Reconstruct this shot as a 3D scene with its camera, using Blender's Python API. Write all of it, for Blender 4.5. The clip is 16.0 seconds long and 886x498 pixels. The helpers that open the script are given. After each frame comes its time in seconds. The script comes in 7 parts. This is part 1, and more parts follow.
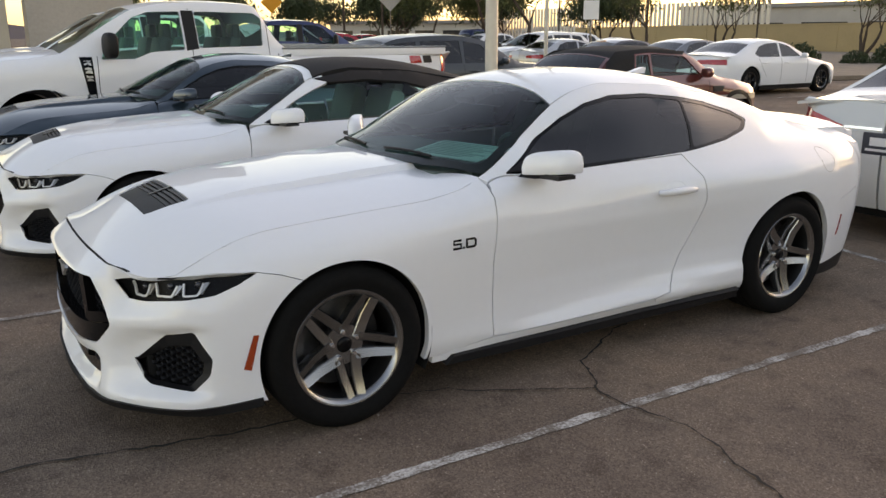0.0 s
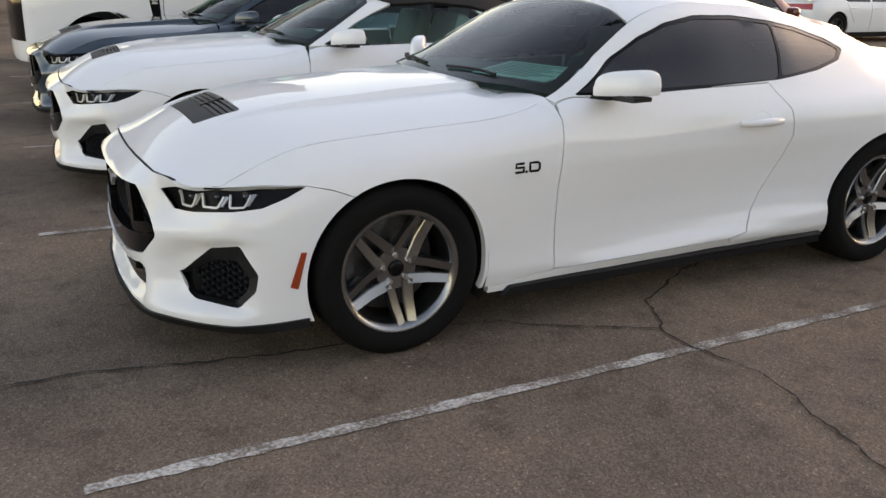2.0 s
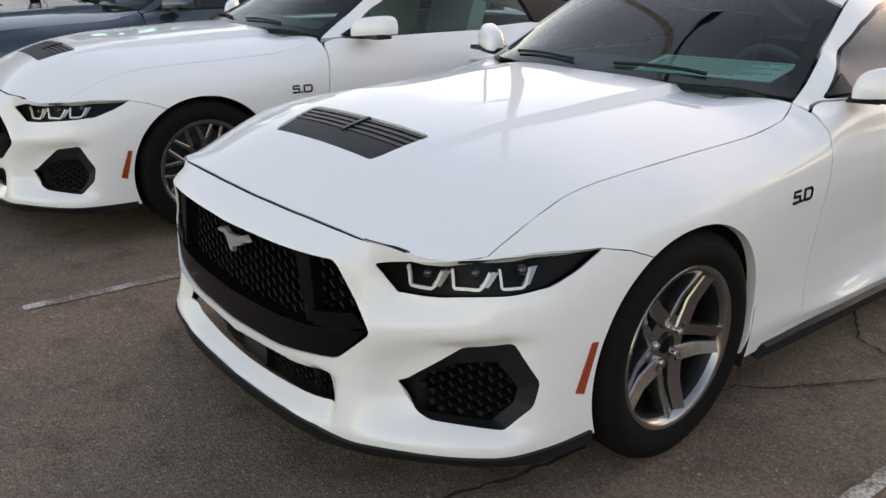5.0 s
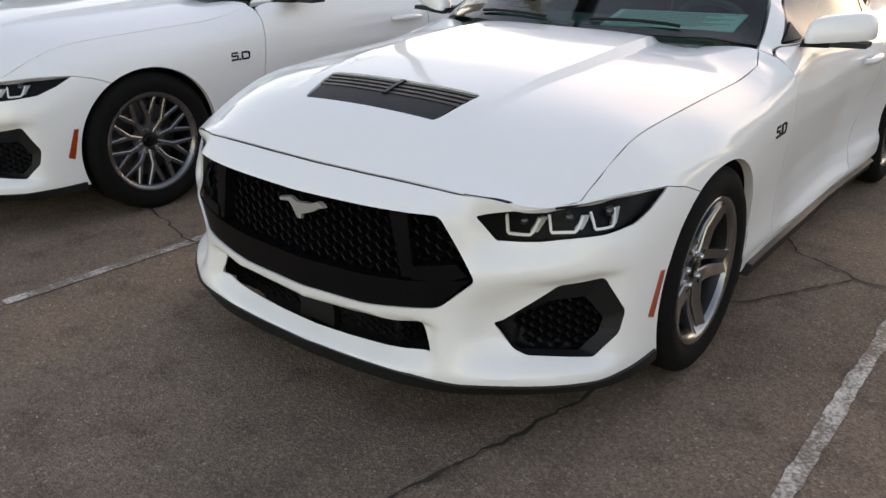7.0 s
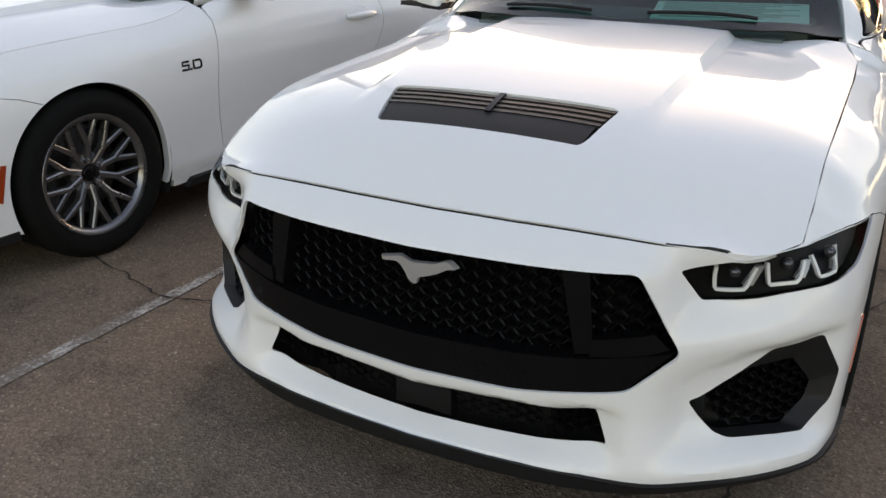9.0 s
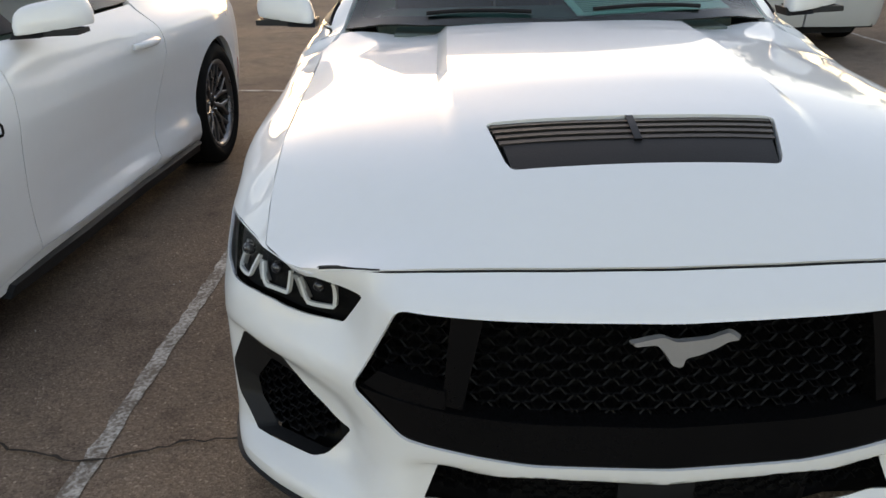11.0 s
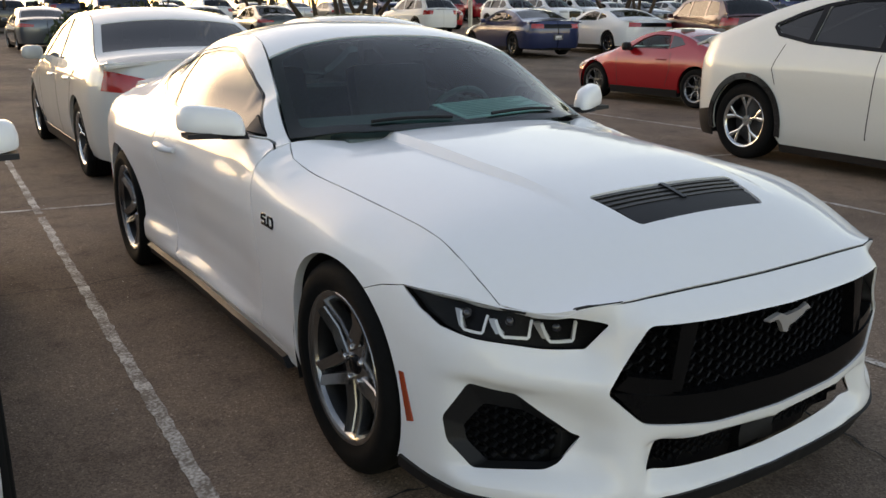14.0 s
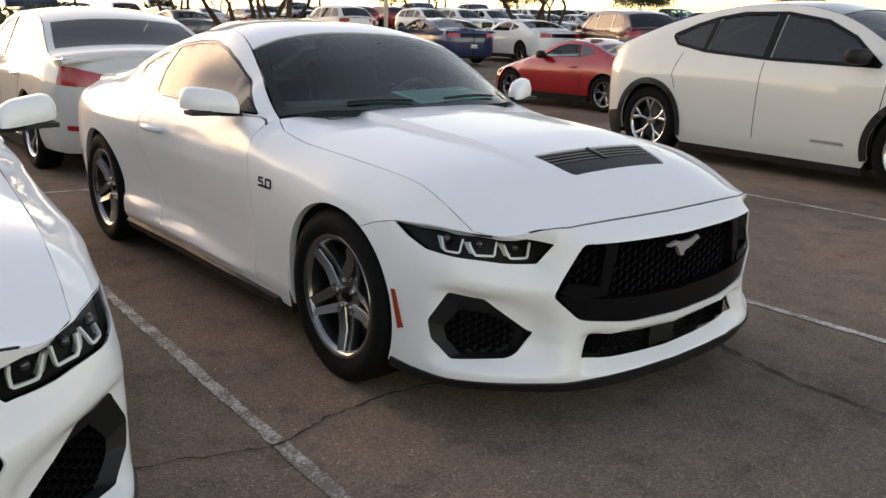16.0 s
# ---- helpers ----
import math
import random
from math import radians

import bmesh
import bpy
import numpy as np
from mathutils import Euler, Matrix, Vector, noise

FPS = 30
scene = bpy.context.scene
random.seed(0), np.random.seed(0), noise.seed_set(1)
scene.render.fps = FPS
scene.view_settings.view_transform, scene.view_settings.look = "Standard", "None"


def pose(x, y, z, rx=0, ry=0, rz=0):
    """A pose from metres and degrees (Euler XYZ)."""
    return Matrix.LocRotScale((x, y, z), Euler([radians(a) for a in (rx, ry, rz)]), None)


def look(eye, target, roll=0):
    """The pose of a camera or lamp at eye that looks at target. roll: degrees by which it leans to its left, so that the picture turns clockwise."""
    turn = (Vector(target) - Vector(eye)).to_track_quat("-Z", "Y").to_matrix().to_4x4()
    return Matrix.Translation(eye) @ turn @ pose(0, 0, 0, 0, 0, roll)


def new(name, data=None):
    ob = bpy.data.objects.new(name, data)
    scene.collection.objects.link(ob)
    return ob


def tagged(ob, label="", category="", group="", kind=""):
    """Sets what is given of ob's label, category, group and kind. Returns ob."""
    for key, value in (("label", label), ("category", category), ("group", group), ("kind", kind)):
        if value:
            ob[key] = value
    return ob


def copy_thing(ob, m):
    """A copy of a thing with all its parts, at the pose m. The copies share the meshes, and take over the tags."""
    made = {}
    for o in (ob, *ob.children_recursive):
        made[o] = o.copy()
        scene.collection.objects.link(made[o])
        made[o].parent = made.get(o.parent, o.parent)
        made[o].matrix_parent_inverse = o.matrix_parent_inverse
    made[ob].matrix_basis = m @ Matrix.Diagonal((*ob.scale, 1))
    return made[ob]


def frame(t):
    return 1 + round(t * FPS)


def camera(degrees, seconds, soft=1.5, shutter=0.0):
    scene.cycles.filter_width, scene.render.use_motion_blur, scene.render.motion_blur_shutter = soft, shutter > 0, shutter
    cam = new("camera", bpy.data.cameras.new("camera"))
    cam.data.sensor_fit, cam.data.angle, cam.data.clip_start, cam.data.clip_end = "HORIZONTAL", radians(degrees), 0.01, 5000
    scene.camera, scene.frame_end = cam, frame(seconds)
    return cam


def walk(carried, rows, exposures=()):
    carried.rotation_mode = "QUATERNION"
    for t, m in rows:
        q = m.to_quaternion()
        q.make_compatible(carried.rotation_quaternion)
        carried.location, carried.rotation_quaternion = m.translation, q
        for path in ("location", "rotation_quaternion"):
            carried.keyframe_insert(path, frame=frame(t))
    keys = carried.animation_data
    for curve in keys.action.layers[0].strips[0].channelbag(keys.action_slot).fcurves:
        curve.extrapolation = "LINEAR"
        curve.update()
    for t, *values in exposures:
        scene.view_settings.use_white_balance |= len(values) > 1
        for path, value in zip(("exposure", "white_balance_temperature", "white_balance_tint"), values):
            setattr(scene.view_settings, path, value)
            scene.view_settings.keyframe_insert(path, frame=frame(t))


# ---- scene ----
cam = camera(56.4, 16.0)
PATH = [
    (0, (1.331, 3.75, 1.558), (0.306, 2.106, 1.058), -0.2),
    (0.5, (1.282, 3.738, 1.534), (0.251, 2.086, 1.075), 0.3),
    (1, (1.223, 3.715, 1.468), (0.21, 2.065, 0.968), 0.7),
    (1.5, (1.195, 3.707, 1.457), (0.237, 2.053, 0.868), 1.0),
    (2, (1.243, 3.608, 1.417), (0.36, 1.927, 0.791), 1.0),
    (2.5, (1.393, 3.397, 1.392), (0.439, 1.754, 0.765), 0.8),
    (3, (1.504, 3.179, 1.376), (0.485, 1.573, 0.757), 1.1),
    (3.5, (1.537, 2.869, 1.345), (0.548, 1.243, 0.729), 2.0),
    (4, (1.633, 2.605, 1.344), (0.621, 0.995, 0.727), 1.5),
    (6.5, (2.315, 1.651, 1.394), (0.838, 0.519, 0.66), 1.2),
    (7, (2.46, 1.704, 1.386), (0.981, 0.581, 0.643), 0.6),
    (7.5, (2.515, 1.571, 1.381), (1.041, 0.481, 0.583), 0.4),
    (8, (2.533, 1.322, 1.394), (0.913, 0.42, 0.644), 1.7),
    (8.5, (2.475, 1.089, 1.351), (0.831, 0.209, 0.629), 1.1),
    (9, (2.366, 0.8, 1.323), (0.706, -0.028, 0.574), 0.7),
    (11.5, (2.04, -0.716, 1.31), (0.182, -0.589, 0.581), -2.1),
    (12, (1.871, -1.037, 1.332), (0.006, -0.814, 0.645), -2.6),
    (12.5, (1.814, -1.291, 1.365), (-0.006, -0.723, 0.759), -1.8),
    (13, (1.875, -1.511, 1.391), (0.155, -0.665, 0.82), -1.4),
    (13.5, (2.056, -1.701, 1.398), (0.377, -0.76, 0.856), -0.5),
    (14, (2.189, -1.926, 1.397), (0.566, -0.887, 0.859), 0.1),
    (14.5, (2.241, -2.169, 1.377), (0.662, -1.059, 0.851), -0.6),
    (15, (2.309, -2.261, 1.351), (0.82, -1.044, 0.801), 1.5),
    (15.5, (2.517, -2.386, 1.343), (1.045, -1.155, 0.781), 1.4),
    (16, (2.625, -2.49, 1.349), (1.12, -1.278, 0.835), 1.2),
]
walk(cam, [(t, look(eye, target, roll)) for t, eye, target, roll in PATH], [(0, 1.92, 9700, 26), (1.5, 1.96, 9700, 26), (2.5, 2.13, 9700, 26), (9, 1.99, 9600, 24), (12, 1.84, 9100, 21), (13.5, 1.74, 9100, 21), (15, 1.78, 9500, 24), (16, 1.90, 9600, 25)])

# ---- sky, sun ----
world = bpy.data.worlds.new("dusk_sky")
scene.world = world
world.use_nodes = True
wn = world.node_tree.nodes
sky = wn.new("ShaderNodeTexSky")
sky.sky_type = "NISHITA"
sky.sun_disc = False
SUN_AZ = radians(187)            # towards the sunset, from +x counter-clockwise
sky.sun_elevation = radians(13.0)
sky.sun_rotation = radians(90) - SUN_AZ
sky.air_density, sky.dust_density, sky.ozone_density = 1.0, 0.6, 1.2
wn["Background"].inputs["Strength"].default_value = 0.115
world.node_tree.links.new(sky.outputs[0], wn["Background"].inputs["Color"])
sun = new("sun", bpy.data.lights.new("sun", "SUN"))
sun.data.energy, sun.data.angle, sun.data.color = 0.06, radians(24), (1.0, 0.88, 0.74)
sun.matrix_world = look((0, 0, 0), (-math.cos(SUN_AZ), -math.sin(SUN_AZ), -math.tan(radians(5))))


# ---- materials ----
def material(name, color, rough=0.5, metal=0.0, coat=0.0, grain=0.0, scale=60.0, bump=0.0, spread=0.0, ior=1.45, spec=0.5, coat_ior=1.5):
    """A procedural surface: colour mottled at two scales, with fine relief."""
    m = bpy.data.materials.new(name)
    m.use_nodes = True
    n, l = m.node_tree.nodes, m.node_tree.links
    b = n["Principled BSDF"]
    b.inputs["Roughness"].default_value, b.inputs["Metallic"].default_value = rough, metal
    b.inputs["Coat Weight"].default_value, b.inputs["Coat Roughness"].default_value = coat, 0.03
    b.inputs["IOR"].default_value, b.inputs["Coat IOR"].default_value = ior, coat_ior
    b.inputs["Specular IOR Level"].default_value = spec
    b.inputs["Base Color"].default_value = (*color, 1)
    if grain or bump:
        tc = n.new("ShaderNodeTexCoord")
        fine, wide = n.new("ShaderNodeTexNoise"), n.new("ShaderNodeTexNoise")
        fine.inputs["Scale"].default_value, wide.inputs["Scale"].default_value = scale, scale / 14
        fine.inputs["Detail"].default_value, wide.inputs["Detail"].default_value = 6, 4
        for k in (fine, wide):
            l.new(tc.outputs["Object"], k.inputs["Vector"])
        add = n.new("ShaderNodeMath")
        l.new(fine.outputs["Fac"], add.inputs[0])
        l.new(wide.outputs["Fac"], add.inputs[1])
        half = n.new("ShaderNodeMath")
        half.operation = "MULTIPLY"
        half.inputs[1].default_value = 0.5
        l.new(add.outputs[0], half.inputs[0])
        ramp = n.new("ShaderNodeValToRGB")
        ramp.color_ramp.elements[0].position, ramp.color_ramp.elements[1].position = 0.3, 0.7
        ramp.color_ramp.elements[0].color = (*[c * (1 - grain) for c in color], 1)
        ramp.color_ramp.elements[1].color = (*[min(1, c * (1 + grain)) for c in color], 1)
        l.new(half.outputs[0], ramp.inputs[0])
        l.new(ramp.outputs[0], b.inputs["Base Color"])
        if spread:
            rr = n.new("ShaderNodeMapRange")
            rr.inputs["To Min"].default_value, rr.inputs["To Max"].default_value = max(0, rough - spread), rough + spread
            l.new(wide.outputs["Fac"], rr.inputs["Value"])
            l.new(rr.outputs[0], b.inputs["Roughness"])
        if bump:
            bp = n.new("ShaderNodeBump")
            bp.inputs["Strength"].default_value, bp.inputs["Distance"].default_value = 1.0, bump
            l.new(fine.outputs["Fac"], bp.inputs["Height"])
            l.new(bp.outputs[0], b.inputs["Normal"])
    return m


def glass_material(name, tint, gloss=0.09, rough=0.0):
    """Thin car glass: tinted see-through with a mirror-like skin, stronger at a slant."""
    m = bpy.data.materials.new(name)
    m.use_nodes = True
    n, l = m.node_tree.nodes, m.node_tree.links
    n.remove(n["Principled BSDF"])
    clear, shine, mix = n.new("ShaderNodeBsdfTransparent"), n.new("ShaderNodeBsdfGlossy"), n.new("ShaderNodeMixShader")
    clear.inputs[0].default_value = (*tint, 1)
    shine.inputs["Roughness"].default_value = rough
    fr = n.new("ShaderNodeFresnel")
    fr.inputs[0].default_value = 1.5 + gloss
    l.new(fr.outputs[0], mix.inputs[0])
    l.new(clear.outputs[0], mix.inputs[1])
    l.new(shine.outputs[0], mix.inputs[2])
    l.new(mix.outputs[0], n["Material Output"].inputs[0])
    return m


M_WHITE = material("white_paint", (0.78, 0.79, 0.80), 0.48, spec=0.2, coat=0.75, coat_ior=1.55, grain=0.012, scale=30)
M_PEARL = material("pearl_white_paint", (0.53, 0.54, 0.52), 0.45, coat=1.0, coat_ior=1.6, grain=0.012, scale=30)
M_IVORY = material("ivory_white_paint", (0.63, 0.64, 0.61), 0.45, coat=1.0, coat_ior=1.6, grain=0.012, scale=30)
M_BLUE = material("dark_blue_grey_paint", (0.022, 0.043, 0.060), 0.30, 0.4, coat=1.0, grain=0.08, scale=300)
M_DEEPBLUE = material("deep_blue_paint", (0.008, 0.022, 0.085), 0.30, 0.4, coat=1.0, grain=0.08, scale=300)
M_RED = material("red_metallic_paint", (0.36, 0.004, 0.010), 0.25, 0.15, coat=1.0, grain=0.06, scale=300)
M_MAROON = material("dark_red_paint", (0.055, 0.006, 0.008), 0.3, 0.1, coat=1.0, grain=0.06, scale=300)
M_COPPER = material("orange_brown_paint", (0.13, 0.026, 0.020), 0.3, 0.3, coat=1.0, grain=0.06, scale=300)
M_SLATE = material("dark_slate_paint", (0.022, 0.030, 0.034), 0.35, 0.1, coat=0.6, grain=0.06, scale=300)
M_LAMPBACK = material("black_lamp_housing", (0.004, 0.004, 0.0045), 0.45, grain=0.2, scale=80, spec=0.2)
M_GREY = material("grey_metallic_paint", (0.11, 0.125, 0.14), 0.3, 0.5, coat=1.0, grain=0.06, scale=300)
M_SILVER = material("silver_metallic_paint", (0.42, 0.43, 0.44), 0.32, 0.6, coat=1.0, grain=0.06, scale=300)
M_BLACKP = material("black_paint", (0.012, 0.012, 0.013), 0.25, coat=1.0, grain=0.1, scale=200)
M_GRILLE = material("satin_black_grille", (0.005, 0.005, 0.0055), 0.42, grain=0.2, scale=90, spec=0.3)
M_GAP = material("panel_gap", (0.006, 0.006, 0.006), 0.9, grain=0.2)
M_PLASTIC = material("black_textured_plastic", (0.011, 0.011, 0.012), 0.5, grain=0.15, scale=220, bump=0.0004, spec=0.28)
M_GLOSS = material("gloss_black_plastic", (0.005, 0.005, 0.0055), 0.12, coat=0.08, spec=0.15, grain=0.1, scale=90)
M_TYRE = material("tyre_rubber", (0.008, 0.008, 0.008), 0.82, grain=0.25, scale=45, bump=0.0006, spread=0.10, spec=0.10)
M_RIM = material("dark_silver_alloy", (0.295, 0.295, 0.292), 0.22, 0.95, grain=0.06, scale=120, spread=0.05)
M_RIMDARK = material("dark_carbon_alloy", (0.22, 0.22, 0.225), 0.28, 0.88, grain=0.08, scale=120, spread=0.05)
M_MACHINED = material("bright_machined_alloy", (0.62, 0.62, 0.61), 0.24, 0.95, grain=0.05, scale=140)
M_CHROME = material("chrome", (0.82, 0.82, 0.83), 0.22, 1.0, grain=0.04, scale=80)
M_EMBLEM = material("satin_bright_metal", (0.46, 0.46, 0.47), 0.30, 0.55, grain=0.05, scale=80)
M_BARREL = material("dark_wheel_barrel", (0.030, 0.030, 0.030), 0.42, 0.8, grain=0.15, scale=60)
M_STEEL = material("brake_steel", (0.13, 0.13, 0.133), 0.38, 0.9, grain=0.2, scale=70)
M_AMBER = material("amber_reflector", (0.36, 0.045, 0.012), 0.18, coat=0.7, grain=0.1, scale=400, bump=0.0003)
M_REDLAMP = material("red_lamp_lens", (0.42, 0.010, 0.010), 0.12, coat=1.0, grain=0.2, scale=150)
M_LAMP = material("white_lamp_bar", (0.80, 0.80, 0.78), 0.22, coat=0.6, grain=0.03)
M_LAMPGREY = material("satin_silver_bezel", (0.42, 0.42, 0.41), 0.3, 0.6, grain=0.05)
M_LENS = material("projector_lens", (0.03, 0.03, 0.035), 0.06, coat=1.0, grain=0.1)
M_SOFT = material("black_canvas_roof", (0.010, 0.010, 0.011), 0.9, grain=0.25, scale=260, bump=0.0006)
M_CABIN = material("dark_cabin_trim", (0.085, 0.115, 0.110), 0.75, grain=0.2, scale=90, bump=0.0005)
M_LEATHER = material("pale_leather", (0.36, 0.33, 0.29), 0.55, grain=0.08, scale=60, bump=0.0006)
M_SEAT = material("dark_leather", (0.085, 0.09, 0.09), 0.5, grain=0.15, scale=60, bump=0.0006)
M_PAPER = material("pale_green_paper", (0.66, 0.80, 0.74), 0.8, grain=0.06, scale=40)
M_PRINT = material("dark_green_print", (0.34, 0.46, 0.42), 0.8, grain=0.1, scale=40)
M_PLATE = material("dark_plate_insert", (0.030, 0.034, 0.045), 0.4, grain=0.1)
M_PLATETXT = material("pale_plate_print", (0.70, 0.68, 0.66), 0.5, grain=0.05)
M_GLASS = glass_material("green_tinted_glass", (0.60, 0.93, 0.85), -0.04)
M_REARGLASS = glass_material("grey_tinted_rear_glass", (0.30, 0.40, 0.38), 0.12)
M_TINT = glass_material("dark_tinted_glass", (0.10, 0.11, 0.11), 0.12)
M_CLEAR = glass_material("lamp_cover_glass", (0.92, 0.93, 0.94), -0.41)


# ---- small tools ----
def finish(bm, name, mat, parent=None, label="", smooth=38, mats=()):
    """Links a bmesh as one mesh object under its parent."""
    me = bpy.data.meshes.new(name)
    bm.to_mesh(me)
    bm.free()
    for m in (mat, *mats):
        me.materials.append(m)
    if smooth:
        me.polygons.foreach_set("use_smooth", np.ones(len(me.polygons), bool))
        me.set_sharp_from_angle(angle=radians(smooth))
    ob = new(name, me)
    if parent:
        ob.parent = parent
    if label:
        tagged(ob, label)
    return ob


def part(name, bm, mat, parent, label="", smooth=38):
    return finish(bm, name, mat, parent, label, smooth)


def thing(name, label, category, group="", m=None, kind=""):
    ob = new(name)
    ob.empty_display_size = 0.2
    if m is not None:
        ob.matrix_world = m
    return tagged(ob, label, category, group, kind)


def box(bm, x0, x1, y0, y1, z0, z1, bevel=0.0, m=None):
    vs = [bm.verts.new((x, y, z)) for x in (x0, x1) for y in (y0, y1) for z in (z0, z1)]
    fs = [bm.faces.new([vs[i] for i in q]) for q in ((0, 1, 3, 2), (4, 6, 7, 5), (0, 4, 5, 1), (2, 3, 7, 6), (0, 2, 6, 4), (1, 5, 7, 3))]
    if bevel:
        es = list({e for f in fs for e in f.edges})
        out = bmesh.ops.bevel(bm, geom=es, offset=bevel, segments=2, affect="EDGES", profile=0.6)
        vs = list({v for f in out["faces"] for v in f.verts} | {v for v in vs if v.is_valid})
    if m is not None:
        bmesh.ops.transform(bm, matrix=m, verts=[v for v in vs if v.is_valid])
    return bm


def lathe(bm, rings, n=48, m=None, a0=0.0, a1=360.0):
    """Turns (radius, height) rings about the y axis."""
    full = a1 - a0 >= 360
    cols = n if full else n + 1
    rows = []
    for r, h in rings:
        rows.append([bm.verts.new((r * math.cos(radians(a0 + (a1 - a0) * i / n)), h, r * math.sin(radians(a0 + (a1 - a0) * i / n)))) for i in range(cols)])
    for a, b in zip(rows, rows[1:]):
        for i in range(n):
            j = (i + 1) % cols
            bm.faces.new((a[i], a[j], b[j], b[i]))
    if m is not None:
        bmesh.ops.transform(bm, matrix=m, verts=[v for r in rows for v in r])
    return bm


def prism(bm, pts, h0, h1, m=None, taper=1.0):
    """A flat outline in (x, z), given thickness along y; the far face is scaled by taper about its middle."""
    c = np.mean(pts, axis=0)
    a = [bm.verts.new((p[0], h0, p[1])) for p in pts]
    b = [bm.verts.new((c[0] + (p[0] - c[0]) * taper, h1, c[1] + (p[1] - c[1]) * taper)) for p in pts]
    n = len(pts)
    bm.faces.new(a)
    bm.faces.new(b[::-1])
    for i in range(n):
        bm.faces.new((a[i], b[i], b[(i + 1) % n], a[(i + 1) % n]))
    if m is not None:
        bmesh.ops.transform(bm, matrix=m, verts=a + b)
    return bm


def tube(bm, pts, r, n=6):
    """A round bar along a polyline."""
    rows = []
    pts = [Vector(p) for p in pts]
    for i, p in enumerate(pts):
        d = (pts[min(i + 1, len(pts) - 1)] - pts[max(i - 1, 0)]).normalized()
        q = d.to_track_quat("Z", "Y")
        rr = r[i] if isinstance(r, (list, tuple)) else r
        rows.append([bm.verts.new(p + q @ Vector((rr * math.cos(2 * math.pi * k / n), rr * math.sin(2 * math.pi * k / n), 0))) for k in range(n)])
    for a, b in zip(rows, rows[1:]):
        for k in range(n):
            bm.faces.new((a[k], a[(k + 1) % n], b[(k + 1) % n], b[k]))
    bm.faces.new(rows[0][::-1])
    bm.faces.new(rows[-1])
    return bm


def fixed(bm):
    bmesh.ops.recalc_face_normals(bm, faces=bm.faces)
    return bm


def soften(v, sigma, step):
    """Gaussian smoothing along the first axis, ends held."""
    if sigma <= 0:
        return v
    r = int(3 * sigma / step) + 1
    k = np.exp(-0.5 * (np.arange(-r, r + 1) * step / sigma) ** 2)
    k /= k.sum()
    pad = np.concatenate([2 * v[:1] - v[1:r + 1][::-1], v, 2 * v[-1:] - v[-r - 1:-1][::-1]])
    return np.stack([np.convolve(pad[:, i], k, "valid") for i in range(v.shape[1])], 1) if v.ndim > 1 else np.convolve(pad, k, "valid")


def curve(pairs, sigma=0.05, step=0.01):
    """A smooth function through about these (x, y) pairs."""
    p = np.array(sorted(pairs), float)
    n = max(int((p[-1, 0] - p[0, 0]) / step), 8)
    xs = np.linspace(p[0, 0], p[-1, 0], n)
    ys = soften(np.interp(xs, p[:, 0], p[:, 1]), min(sigma, (xs[-1] - xs[0]) / 8), xs[1] - xs[0])
    return lambda x: np.interp(x, xs, ys)


def inside(poly, pts):
    x, y = pts[:, 0], pts[:, 1]
    hit = np.zeros(len(pts), bool)
    for (x0, y0), (x1, y1) in zip(poly, np.roll(poly, -1, 0)):
        if y0 != y1:
            hit ^= ((y0 > y) != (y1 > y)) & (x < (x1 - x0) * (y - y0) / (y1 - y0) + x0)
    return hit


def distance(poly, pts):
    """Signed distance to an outline, positive within."""
    best = np.full(len(pts), 1e9)
    for a, b in zip(poly, np.roll(poly, -1, 0)):
        d = b - a
        t = np.clip(((pts - a) @ d) / max(d @ d, 1e-12), 0, 1)
        best = np.minimum(best, np.hypot(*(pts - a - t[:, None] * d).T))
    return np.where(inside(poly, pts), best, -best)


def dense(poly, step, closed=True):
    poly = np.array(poly, float)
    out = []
    ends = zip(poly, np.roll(poly, -1, 0)) if closed else zip(poly[:-1], poly[1:])
    for a, b in ends:
        n = max(1, int(round(np.hypot(*(b - a)) / step)))
        out += [a + (b - a) * i / n for i in range(n)]
    if not closed:
        out.append(poly[-1])
    return np.array(out)


def rounded(poly, r, n=4):
    """The outline with its corners rounded off."""
    poly = np.array(poly, float)
    out = []
    for i, p in enumerate(poly):
        a, b = poly[i - 1] - p, poly[(i + 1) % len(poly)] - p
        la, lb = np.hypot(*a), np.hypot(*b)
        k = min(r, la * 0.45, lb * 0.45)
        s, e = p + a / la * k, p + b / lb * k
        for j in range(n + 1):
            t = j / n
            out.append((1 - t) ** 2 * s + 2 * t * (1 - t) * p + t * t * e)
    return np.array(out)


